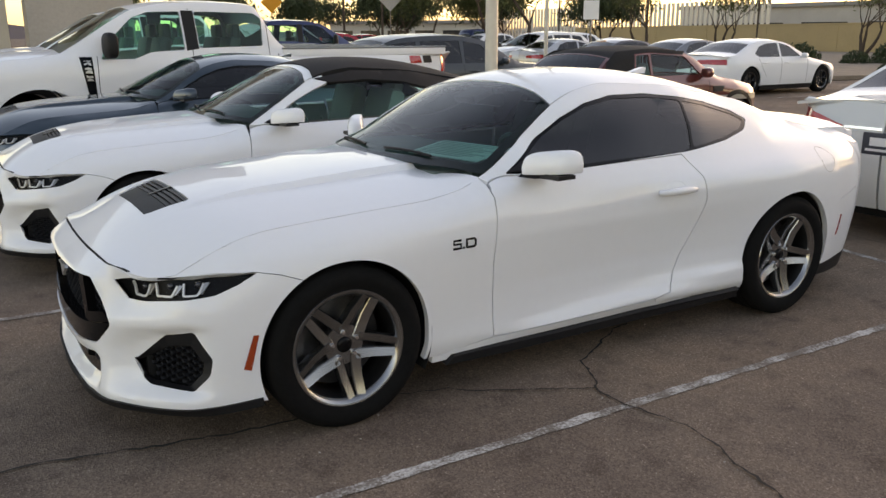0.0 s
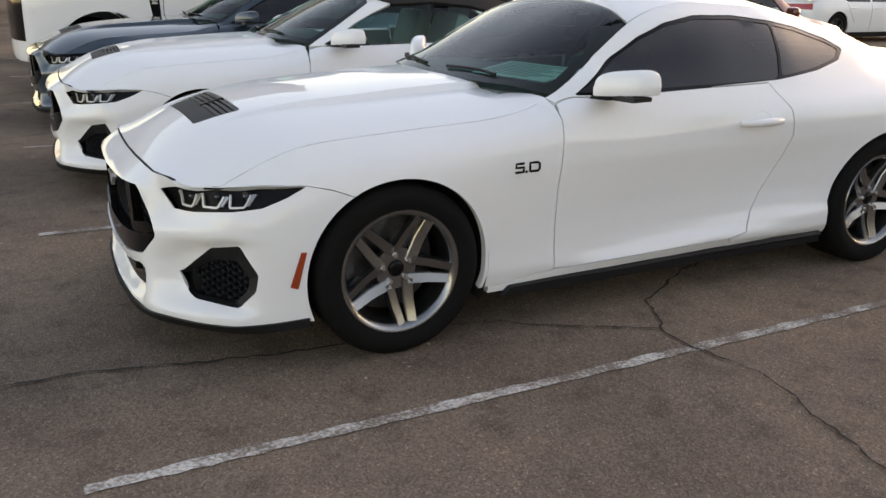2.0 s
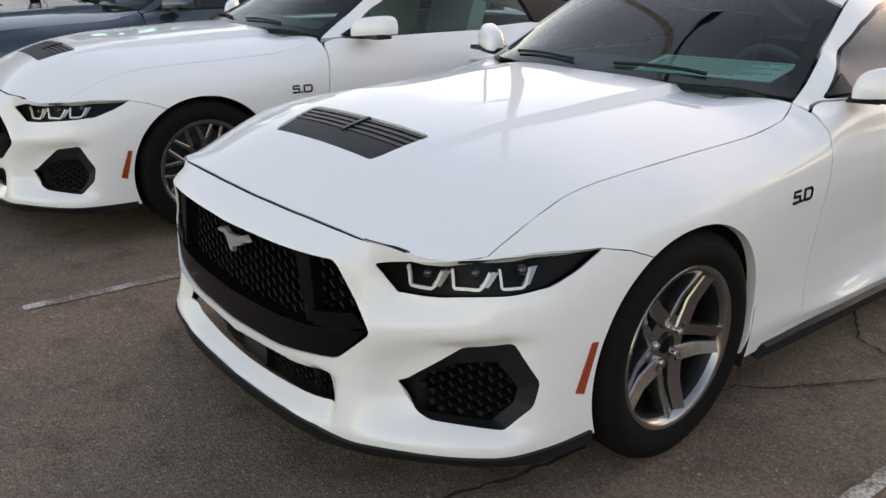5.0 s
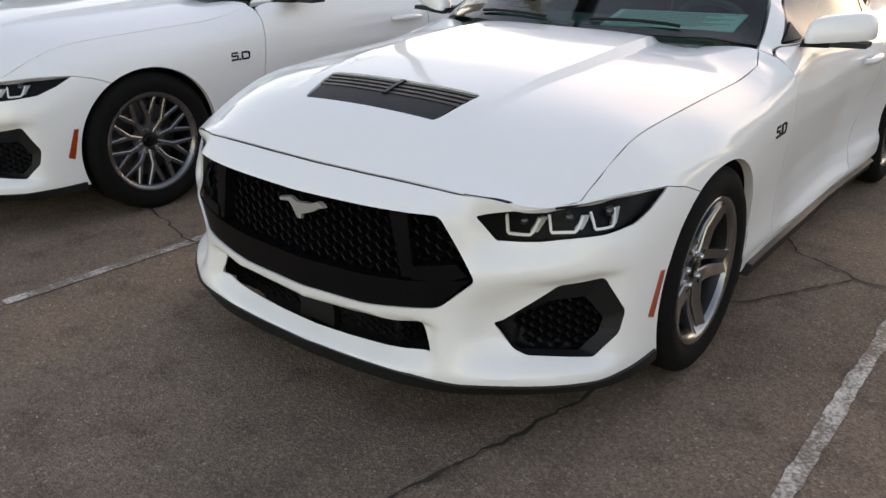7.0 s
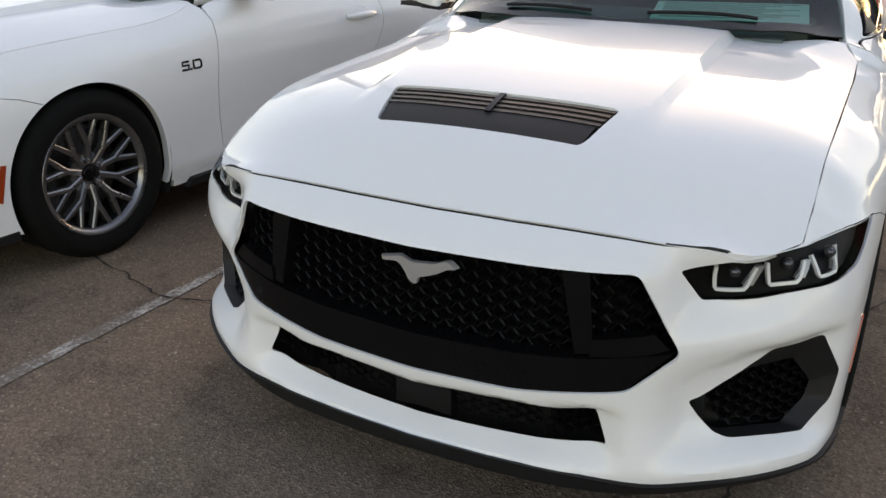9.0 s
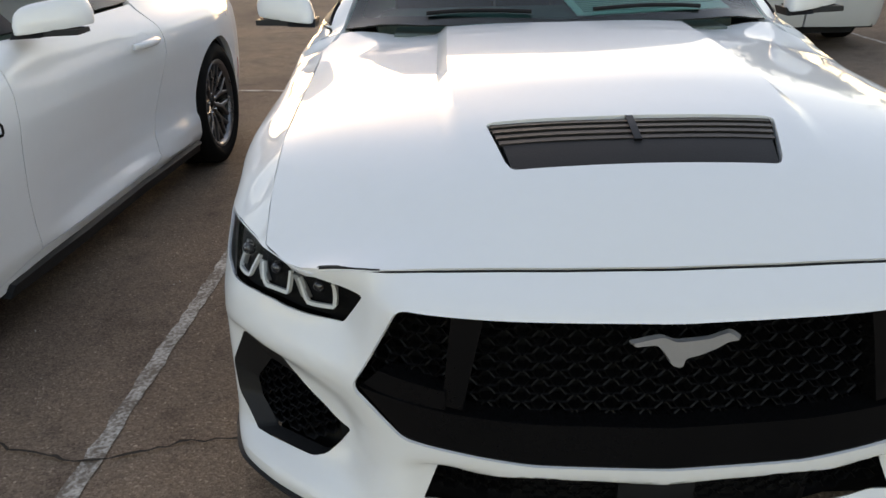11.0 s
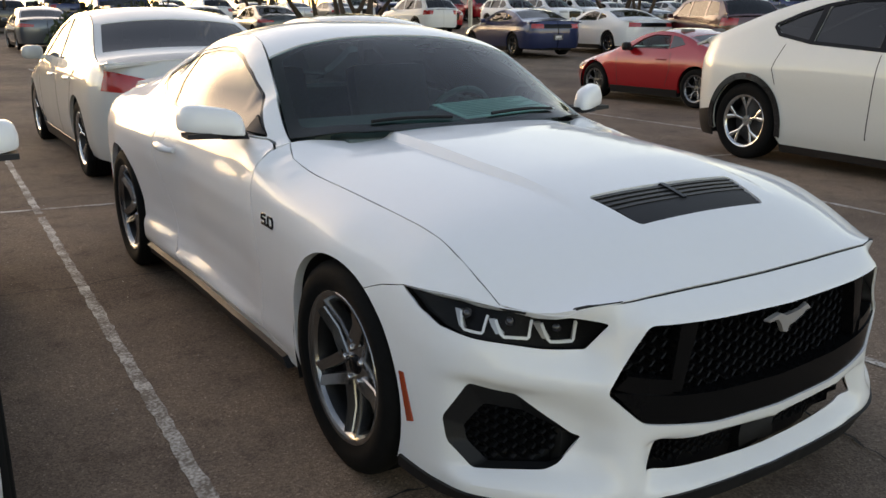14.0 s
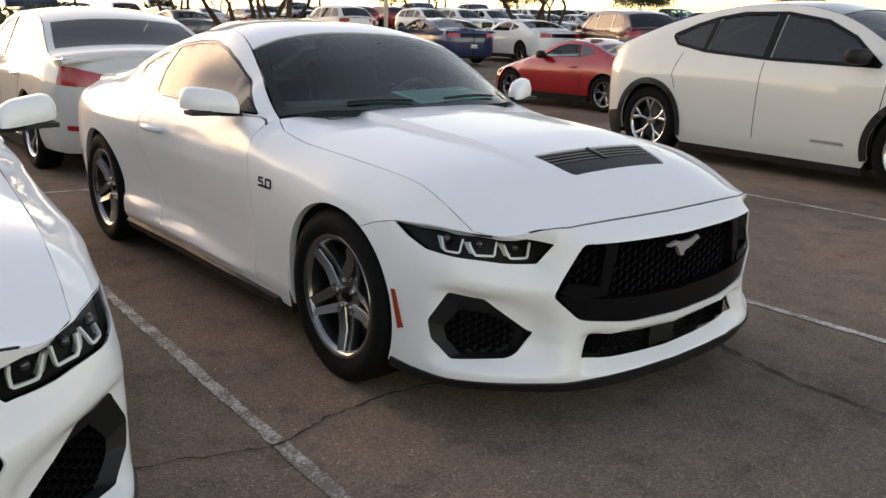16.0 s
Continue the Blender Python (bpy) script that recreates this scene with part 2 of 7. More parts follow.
def sheet(bm, fn, outer, holes=(), step=0.03, inset=0.0, rim=0.012, lines=()):
    """A skin over the region of the plane within outer and without the holes, laid on the surface fn, with a turned-in rim; its edges follow the crease lines."""
    from mathutils.geometry import delaunay_2d_cdt
    loops = [dense(outer, step)] + [dense(h, step) for h in holes]
    lo, hi = loops[0].min(0), loops[0].max(0)
    gx, gy = np.meshgrid(np.arange(lo[0] + step / 2, hi[0], step), np.arange(lo[1] + step / 2, hi[1], step * 0.9))
    gx[::2] += step / 2
    g = np.stack([gx.ravel(), gy.ravel()], 1)
    keep = distance(loops[0], g) > step * 0.45
    for h in loops[1:]:
        keep &= distance(h, g) < -step * 0.45
    g = g[keep]
    creases = []
    for ln in lines:
        p = dense(ln, step * 0.8, False)
        ok = distance(loops[0], p) > step * 0.3
        for h in loops[1:]:
            ok &= distance(h, p) < -step * 0.3
        near = np.min(np.hypot(g[:, None, 0] - p[None, :, 0], g[:, None, 1] - p[None, :, 1]), 1) < step * 0.42
        g = g[~near]
        creases.append((p, ok))
    pts, edges, k = [], [], 0
    for lp in loops:
        edges += [(k + i, k + (i + 1) % len(lp)) for i in range(len(lp))]
        pts += list(lp)
        k += len(lp)
    for p, ok in creases:
        edges += [(k + i, k + i + 1) for i in range(len(p) - 1) if ok[i] and ok[i + 1]]
        pts += list(p)
        k += len(p)
    pts += list(g)
    v2, _, f2, *_ = delaunay_2d_cdt([Vector(p) for p in pts], edges, [], 0, 1e-6)
    v2 = np.array([(v.x, v.y) for v in v2])
    tri = np.array(f2)
    cen = v2[tri].mean(1)
    ok = inside(loops[0], cen)
    for h in loops[1:]:
        ok &= ~inside(h, cen)
    e = 1e-3
    p3 = fn(v2[:, 0], v2[:, 1])
    nrm = np.cross(fn(v2[:, 0] + e, v2[:, 1]) - fn(v2[:, 0] - e, v2[:, 1]), fn(v2[:, 0], v2[:, 1] + e) - fn(v2[:, 0], v2[:, 1] - e))
    nrm /= np.maximum(np.linalg.norm(nrm, axis=1), 1e-12)[:, None]
    ref = p3 - np.stack([np.clip(p3[:, 0], -3.2, 0.3), p3[:, 0] * 0, p3[:, 0] * 0 + 0.5], 1)
    flip = np.sum(nrm * ref) < 0
    if flip:
        nrm = -nrm
    p3 = p3 - nrm * inset
    vs = [bm.verts.new(p) for p in p3]
    fs = []
    tri = tri[ok]
    back = (np.cross(p3[tri[:, 1]] - p3[tri[:, 0]], p3[tri[:, 2]] - p3[tri[:, 0]]) * nrm[tri[:, 0]]).sum(1) < 0
    tri[back] = tri[back][:, ::-1]
    for f in tri.tolist():
        try:
            fs.append(bm.faces.new([vs[i] for i in f]))
        except ValueError:
            pass
    for v in vs:
        if not v.link_faces:
            bm.verts.remove(v)
    if rim:
        index = {v: i for i, v in enumerate(vs)}
        made = {}
        for f in fs:
            for lp in f.loops:
                if len(lp.edge.link_faces) == 1:
                    a, b = lp.vert, lp.link_loop_next.vert
                    for v in (a, b):
                        if v not in made:
                            made[v] = bm.verts.new(p3[index[v]] - nrm[index[v]] * rim)
                    bm.faces.new((b, a, made[a], made[b]))
    return bm


def ribbon(bm, fn, line, width, lift=0.001, step=0.02, thick=0.003):
    """A thin raised strip along a line of the surface fn."""
    p = dense(line, step, False)
    d = np.gradient(p, axis=0)
    d /= np.maximum(np.hypot(d[:, 0], d[:, 1]), 1e-9)[:, None]
    nn = np.stack([-d[:, 1], d[:, 0]], 1) * width / 2
    outline = np.concatenate([p + nn, (p - nn)[::-1]])
    return sheet(bm, fn, outline, step=step, inset=-lift, rim=thick)


# ---- car bodies ----
class Body:
    """The skin of a car; front axle at x = 0, nose towards +x, z = 0 on the ground.
    skin(u, z): the sides, unrolled from the middle of the nose (u = 0) round the corner to the tail.
    hood(x, y), top(x, y): bonnet, and windscreen, roof and deck, seen from above."""

    def __init__(self, plan, sections, hood_edge, hood_mid, top_edge, top_mid, dome=0.0, zmax=1.5, crown=2.2, sigma=0.02, edge=None, along=0.06, dz=0.01):
        p = np.array(plan, float)
        s = np.concatenate([[0], np.cumsum(np.hypot(*np.diff(p, axis=0).T))])
        su = np.arange(0, s[-1], 0.01)
        full = np.concatenate([np.stack([-su[::-1][:-1], su[::-1][:-1] * 0], 1), np.stack([su, su * 0], 1)])
        px, py = np.interp(np.abs(full[:, 0]), s, p[:, 0]), np.sign(full[:, 0]) * np.interp(np.abs(full[:, 0]), s, p[:, 1])
        q = soften(np.stack([px, py], 1), 0.045, 0.01)
        q = q[len(su) - 1:]
        q[0, 1] = 0
        self.u, self.plan = su, q
        d = np.gradient(q, axis=0)
        d /= np.hypot(d[:, 0], d[:, 1])[:, None]
        self.nrm = np.stack([d[:, 1], -d[:, 0]], 1)
        if self.nrm[0, 0] < 0:
            self.nrm = -self.nrm
        self.dz, self.zs = dz, np.arange(0.05, zmax, dz)
        us, rows = [], []
        for where, value, pts in sections:          # ("y" front, "x" side or tail), (z, inset) or (z, y)
            u = self.uy(value) if where == "y" else self.ux(value)
            z, o = np.array(pts, float).T
            if where == "x":
                o = np.interp(u, su, q[:, 1]) - o
            us.append(u)
            rows.append(soften(np.interp(self.zs, z, o), sigma, dz))
        rows = np.array(rows)
        off = np.stack([np.interp(su, us, rows[:, j]) for j in range(len(self.zs))], 1)
        fine = soften(off, along, 0.01)
        k = np.clip((su - 0.95) / 0.25, 0, 1)[:, None]
        off = fine + (soften(off, 0.06, 0.01) - fine) * k
        self.off = off
        self.edge_u, self.edge_z = su, su * 0 + 9
        self.he = [curve([(a, b) for a, b, c in hood_edge], 0.04), curve([(a, c) for a, b, c in hood_edge], 0.04)]
        self.te = [curve([(a, b) for a, b, c in top_edge], 0.05), curve([(a, c) for a, b, c in top_edge], 0.05)]
        self.hm, self.tm = curve(hood_mid, 0.05), curve(top_mid, 0.07)
        self.dome, self.crown = dome, crown
        if edge:
            # draw the top of the sides in to meet the bonnet's and the roof's outline
            e = np.concatenate([self.hood(*dense(edge[0], 0.01, False).T), self.top(*dense(edge[1], 0.01, False).T)])
            gap = e[:, None, :2] - q[None, ::2]
            near = np.argmin((gap ** 2).sum(2), 1) * 2
            at = np.minimum(near, len(su) - 1)
            eo = ((q[at] - e[:, :2]) * self.nrm[at]).sum(1)
            order = np.argsort(su[at], kind="stable")
            uu_, ez, eo = su[at][order], e[order, 2], eo[order]
            uq, inv = np.unique(uu_, return_inverse=True)
            cnt = np.bincount(inv)
            ez, eo = np.bincount(inv, ez) / cnt, np.bincount(inv, eo) / cnt
            self.edge_u, self.edge_z, want = uq, ez, np.interp(su, uq, eo)
            zt = np.interp(su, uq, ez)
            have = np.array([np.interp(zt[i], self.zs, off[i]) for i in range(len(su))])
            live = np.clip((uq[-1] + 0.15 - su) / 0.15, 0, 1)
            t = np.clip((self.zs[None] - zt[:, None] + 0.09) / 0.09, 0, 1.3)
            self.off = off + (want - have)[:, None] * live[:, None] * t * t

    def ux(self, x):
        """u of a place on the side or tail, by x."""
        k = np.argmax(self.plan[:, 0] < self.plan[0, 0] - 0.02)
        return np.interp(-np.asarray(x, float), -self.plan[k:, 0], self.u[k:])

    def uy(self, y):
        """u of a place on the nose, by y."""
        k = np.argmax(self.plan[:, 1])
        return np.interp(y, self.plan[:k, 1], self.u[:k])

    def skin(self, u, z):
        u, z = np.asarray(u, float), np.asarray(z, float)
        a = np.abs(u)
        sg = np.where(u < 0, -1.0, 1.0)
        i = np.clip(a / 0.01, 0, len(self.u) - 1.001)
        j = np.clip((z - self.zs[0]) / self.dz, 0, len(self.zs) - 1.001)
        i0, j0 = i.astype(int), j.astype(int)
        fi, fj = i - i0, j - j0
        o = (self.off[i0, j0] * (1 - fi) * (1 - fj) + self.off[i0 + 1, j0] * fi * (1 - fj) + self.off[i0, j0 + 1] * (1 - fi) * fj + self.off[i0 + 1, j0 + 1] * fi * fj)
        c = self.plan[i0] * (1 - fi)[:, None] + self.plan[i0 + 1] * fi[:, None]
        n = self.nrm[i0] * (1 - fi)[:, None] + self.nrm[i0 + 1] * fi[:, None]
        xy = c - n * o[:, None]
        return np.stack([xy[:, 0], xy[:, 1] * sg, z], 1)

    def hood(self, x, y):
        x, y = np.asarray(x, float), np.asarray(y, float)
        ye, ze = self.he[0](x), self.he[1](x)
        r = np.sqrt(y * y + 1e-6) / ye
        z = ze + (self.hm(x) - ze) * (1 - r ** self.crown)
        if self.dome:
            half = np.interp(x, [-0.6, 0.0, 0.55], [0.390, 0.395, 0.375])
            t = np.clip((half + 0.014 - np.abs(y)) / 0.028, 0, 1)
            rise = np.interp(x, [-0.75, -0.3, 0.2, 0.58], [1, 1, 0.7, 0.0])
            z = z + self.dome * rise * (t - 0.6)
            # the rear corners sweep up to the windscreen's foot
            k = np.clip((-0.38 - x) / 0.34, 0, 1)
            z = z + k * k * (3 - 2 * k) * np.maximum(self.top(x, np.clip(y, -0.75, 0.75))[:, 2] - 0.004 - z, 0) * np.clip((np.abs(y) - 0.50) / 0.24, 0, 1)
        return np.stack([x, y, z], 1)

    def top(self, x, y):
        x, y = np.asarray(x, float), np.asarray(y, float)
        ye, ze = self.te[0](x), self.te[1](x)
        r = np.sqrt(y * y + 1e-6) / ye
        return np.stack([x, y, ze + (self.tm(x) - ze) * (1 - r ** self.crown)], 1)

    def line(self, u0, u1, step=0.02, drop=0.0):
        """The top edge of the sides between two places, as (u, z)."""
        n = max(2, int(abs(u1 - u0) / step))
        return [(float(u), float(np.interp(u, self.edge_u, self.edge_z)) - drop) for u in np.linspace(u0, u1, n)]

    def tail(self, pts, s=1):
        """An outline of (y, z) on the tail, as (u, z)."""
        p = np.array(pts, float)
        k = np.argmax(self.plan[:, 1])
        return np.stack([np.interp(-np.abs(p[:, 0]), -self.plan[k:, 1], self.u[k:]) * s, p[:, 1]], 1)

    def side(self, pts, s=1):
        """An outline of (x, z) on the left (s = 1) or right side, as (u, z)."""
        p = np.array(pts, float)
        return np.stack([self.ux(p[:, 0]) * s, p[:, 1]], 1)

    def nose(self, pts, s=1):
        """An outline of (y, z) on the nose, as (u, z)."""
        p = np.array(pts, float)
        return np.stack([self.uy(np.abs(p[:, 0])) * np.sign(p[:, 0] + 1e-9) * s, p[:, 1]], 1)


def both(pts):
    """A half outline from the middle outwards and back, doubled to both sides."""
    p = [tuple(q) for q in pts]
    return p + [(-a, b) for a, b in p[::-1] if a > 1e-6] if p[0][0] <= 1e-6 else p


def circle(cx, cz, r, n=56, a0=0, a1=360):
    return [(cx + r * math.cos(radians(a0 + (a1 - a0) * i / n)), cz + r * math.sin(radians(a0 + (a1 - a0) * i / n))) for i in range(n)]


def tyre(bm, r, width, rim):
    """A tyre about the y axis with a rounded shoulder and grooves in the tread."""
    w = width / 2
    prof = [(rim - 0.012, -w * 0.80), (rim + 0.004, -w * 0.90), (rim + 0.03, -w * 0.99), ((rim + r) / 2 + 0.01, -w * 1.02), (r - 0.028, -w * 0.97), (r - 0.010, -w * 0.88), (r - 0.002, -w * 0.76)]
    for k in (-0.45, 0.0, 0.45):
        prof += [(r, w * (k - 0.10)), (r - 0.007, w * (k - 0.07)), (r - 0.007, w * (k + 0.07)), (r, w * (k + 0.10))]
    prof += [(a, -b) for a, b in prof[:7][::-1]]
    return lathe(bm, prof, 72)


def wheel_parts(top, m, spokes="star", r=0.343, rim=0.243, width=0.255, mat=None, fine=True):
    """Tyre, rim, spokes, hub and brake; m: pose of the wheel in its car, outer face towards +y."""
    mat = mat or M_RIM
    w = part("wheel", fixed(tyre(bmesh.new(), r, width, rim)), M_TYRE, top)
    w.matrix_local = m
    bm = bmesh.new()
    o = width / 2
    lathe(bm, [(rim - 0.024, o * 0.74), (rim - 0.019, o * 0.82), (rim - 0.010, o * 0.90), (rim + 0.002, o * 0.92), (rim + 0.008, o * 0.86)], 72)
    part("rim", fixed(bm), mat, w)
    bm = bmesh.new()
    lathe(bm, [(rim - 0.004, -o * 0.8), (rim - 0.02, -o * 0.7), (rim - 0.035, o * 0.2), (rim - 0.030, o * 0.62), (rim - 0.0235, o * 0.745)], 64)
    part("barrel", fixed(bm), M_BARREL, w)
    bm = bmesh.new()
    lathe(bm, [(0.0, -0.02), (rim - 0.05, -0.02), (rim - 0.05, -0.035), (0.0, -0.035)], 48)
    part("brake_disc", fixed(bm), M_STEEL, w)
    bm = bmesh.new()
    outer, face = rim - 0.014, o * 0.80
    if spokes == "star":
        for k in range(5):
            a = radians(46 + 72 * k)
            for sgn in (-1, 1):
                # each blade runs from beside the hub to the rim, leaning to its twin's neighbour
                b0, b1 = a + sgn * radians(36), a + sgn * radians(5.6)
                for lev, (w0, w1, y0, y1) in enumerate(((0.0215, 0.0190, face - 0.030, face + 0.002),)):
                    p0 = Vector((0.066 * math.cos(b0), 0.066 * math.sin(b0)))
                    p1 = Vector((outer * math.cos(b1), outer * math.sin(b1)))
                    d = (p1 - p0).normalized()
                    nn = Vector((-d.y, d.x))
                    vs = []
                    for p, wd, yy, dy in ((p0, w0, y0, 0.012), (p0.lerp(p1, 0.5), 0.0205, y0 + 0.004, 0.010), (p1, w1, y1, 0.006)):
                        vs.append([bm.verts.new((q.x, h, q.y)) for q, h in ((p - nn * wd * 1.05, yy - 0.036), (p - nn * wd, yy - 0.006 - 0.005 * sgn), (p - nn * wd * 0.82, yy - 0.006 * sgn), (p + nn * wd * 0.82, yy + 0.006 * sgn), (p + nn * wd, yy - 0.006 + 0.005 * sgn), (p + nn * wd * 1.05, yy - 0.036))])
                    for r0, r1 in zip(vs, vs[1:]):
                        for i in range(5):
                            bm.faces.new((r0[i], r0[i + 1], r1[i + 1], r1[i]))
    else:
        n = 10 if spokes == "mesh" else 5
        for k in range(n):
            a = radians(90 + 360 / n * k)
            c, s = math.cos(a), math.sin(a)
            arms = ((-0.5, 0.06), (0.5, 0.06)) if spokes == "mesh" else ((-0.55, 0.05), (0.55, 0.05))
            for sp, _ in arms:
                half = math.pi / n * (0.62 if spokes == "mesh" else 0.32)
                p0 = Vector((0.045 * c, 0.045 * s))
                p1 = Vector((outer * 0.52 * c, outer * 0.52 * s)) if spokes == "mesh" else p0.lerp(Vector((outer * c, outer * s)), 0.4)
                p2 = Vector((outer * math.cos(a + sp * 2 * half), outer * math.sin(a + sp * 2 * half)))
                vs = []
                for p, wd, yy in ((p0, 0.013, face - 0.030), (p1, 0.0125, face - 0.012), (p2, 0.022 if spokes == "blade" else 0.009, face - 0.002)):
                    d = (p2 - p0).normalized()
                    nn = Vector((-d.y, d.x))
                    vs.append([bm.verts.new((q.x, h, q.y)) for q, h in ((p - nn * wd, yy - 0.03), (p - nn * wd, yy - 0.004), (p - nn * wd * 0.5, yy), (p + nn * wd * 0.5, yy), (p + nn * wd, yy - 0.004), (p + nn * wd, yy - 0.03))])
                for r0, r1 in zip(vs, vs[1:]):
                    for i in range(5):
                        bm.faces.new((r0[i], r0[i + 1], r1[i + 1], r1[i]))
    part("spokes", fixed(bm), mat, w, smooth=30)
    if fine:
        bm = bmesh.new()
        lathe(bm, [(0.0, face - 0.028), (0.026, face - 0.029), (0.031, face - 0.033), (0.034, face - 0.04)], 28)
        part("hub_cap", fixed(bm), M_GLOSS, w)
        bm = bmesh.new()
        lathe(bm, [(0.034, face - 0.04), (0.085, face - 0.042), (0.09, face - 0.07)], 32)
        part("hub", fixed(bm), mat, w)
        for k in range(5):
            a = radians(10 + 72 * k)
            bm = bmesh.new()
            lathe(bm, [(0.0, face - 0.022), (0.008, face - 0.023), (0.0105, face - 0.028), (0.0105, face - 0.05)], 10, Matrix.Translation((0.057 * math.cos(a), 0, 0.057 * math.sin(a))))
            part("lug_nut", fixed(bm), M_CHROME, w)
        bm = bmesh.new()
        prism(bm, [(0.10 + 0.06 * math.cos(a), 0.13 * math.sin(a)) for a in np.linspace(-1.3, 1.3, 8)] + [(0.205 * math.cos(a), 0.205 * math.sin(a)) for a in np.linspace(0.72, -0.72, 8)], -0.05, 0.02)
        part("brake_caliper", fixed(bm), M_STEEL, w)
    else:
        bm = bmesh.new()
        lathe(bm, [(0.0, face - 0.03), (0.05, face - 0.032), (0.06, face - 0.05)], 20)
        part("hub", fixed(bm), mat, w)
    return w


WHEEL_FLIP = Matrix.Rotation(math.pi, 4, "Z")


HOOD_EDGE = [(0.832, 0), (0.829, 0.2), (0.822, 0.36), (0.814, 0.48), (0.809, 0.522), (0.790, 0.580), (0.768, 0.634), (0.738, 0.670), (0.70, 0.704), (0.625, 0.756), (0.5, 0.7615), (0.38, 0.7625), (0.27, 0.7665), (0.05, 0.772), (-0.15, 0.777), (-0.4, 0.783), (-0.60, 0.784), (-0.675, 0.758)]
RAIL = [(-0.75, 0.735), (-0.85, 0.718), (-1.0, 0.682), (-1.235, 0.620), (-1.4, 0.577), (-1.6, 0.542), (-1.85, 0.535), (-2.1, 0.527), (-2.4, 0.512), (-2.72, 0.498), (-3.0, 0.526), (-3.2, 0.555), (-3.4, 0.592), (-3.55, 0.617), (-3.66, 0.62)]


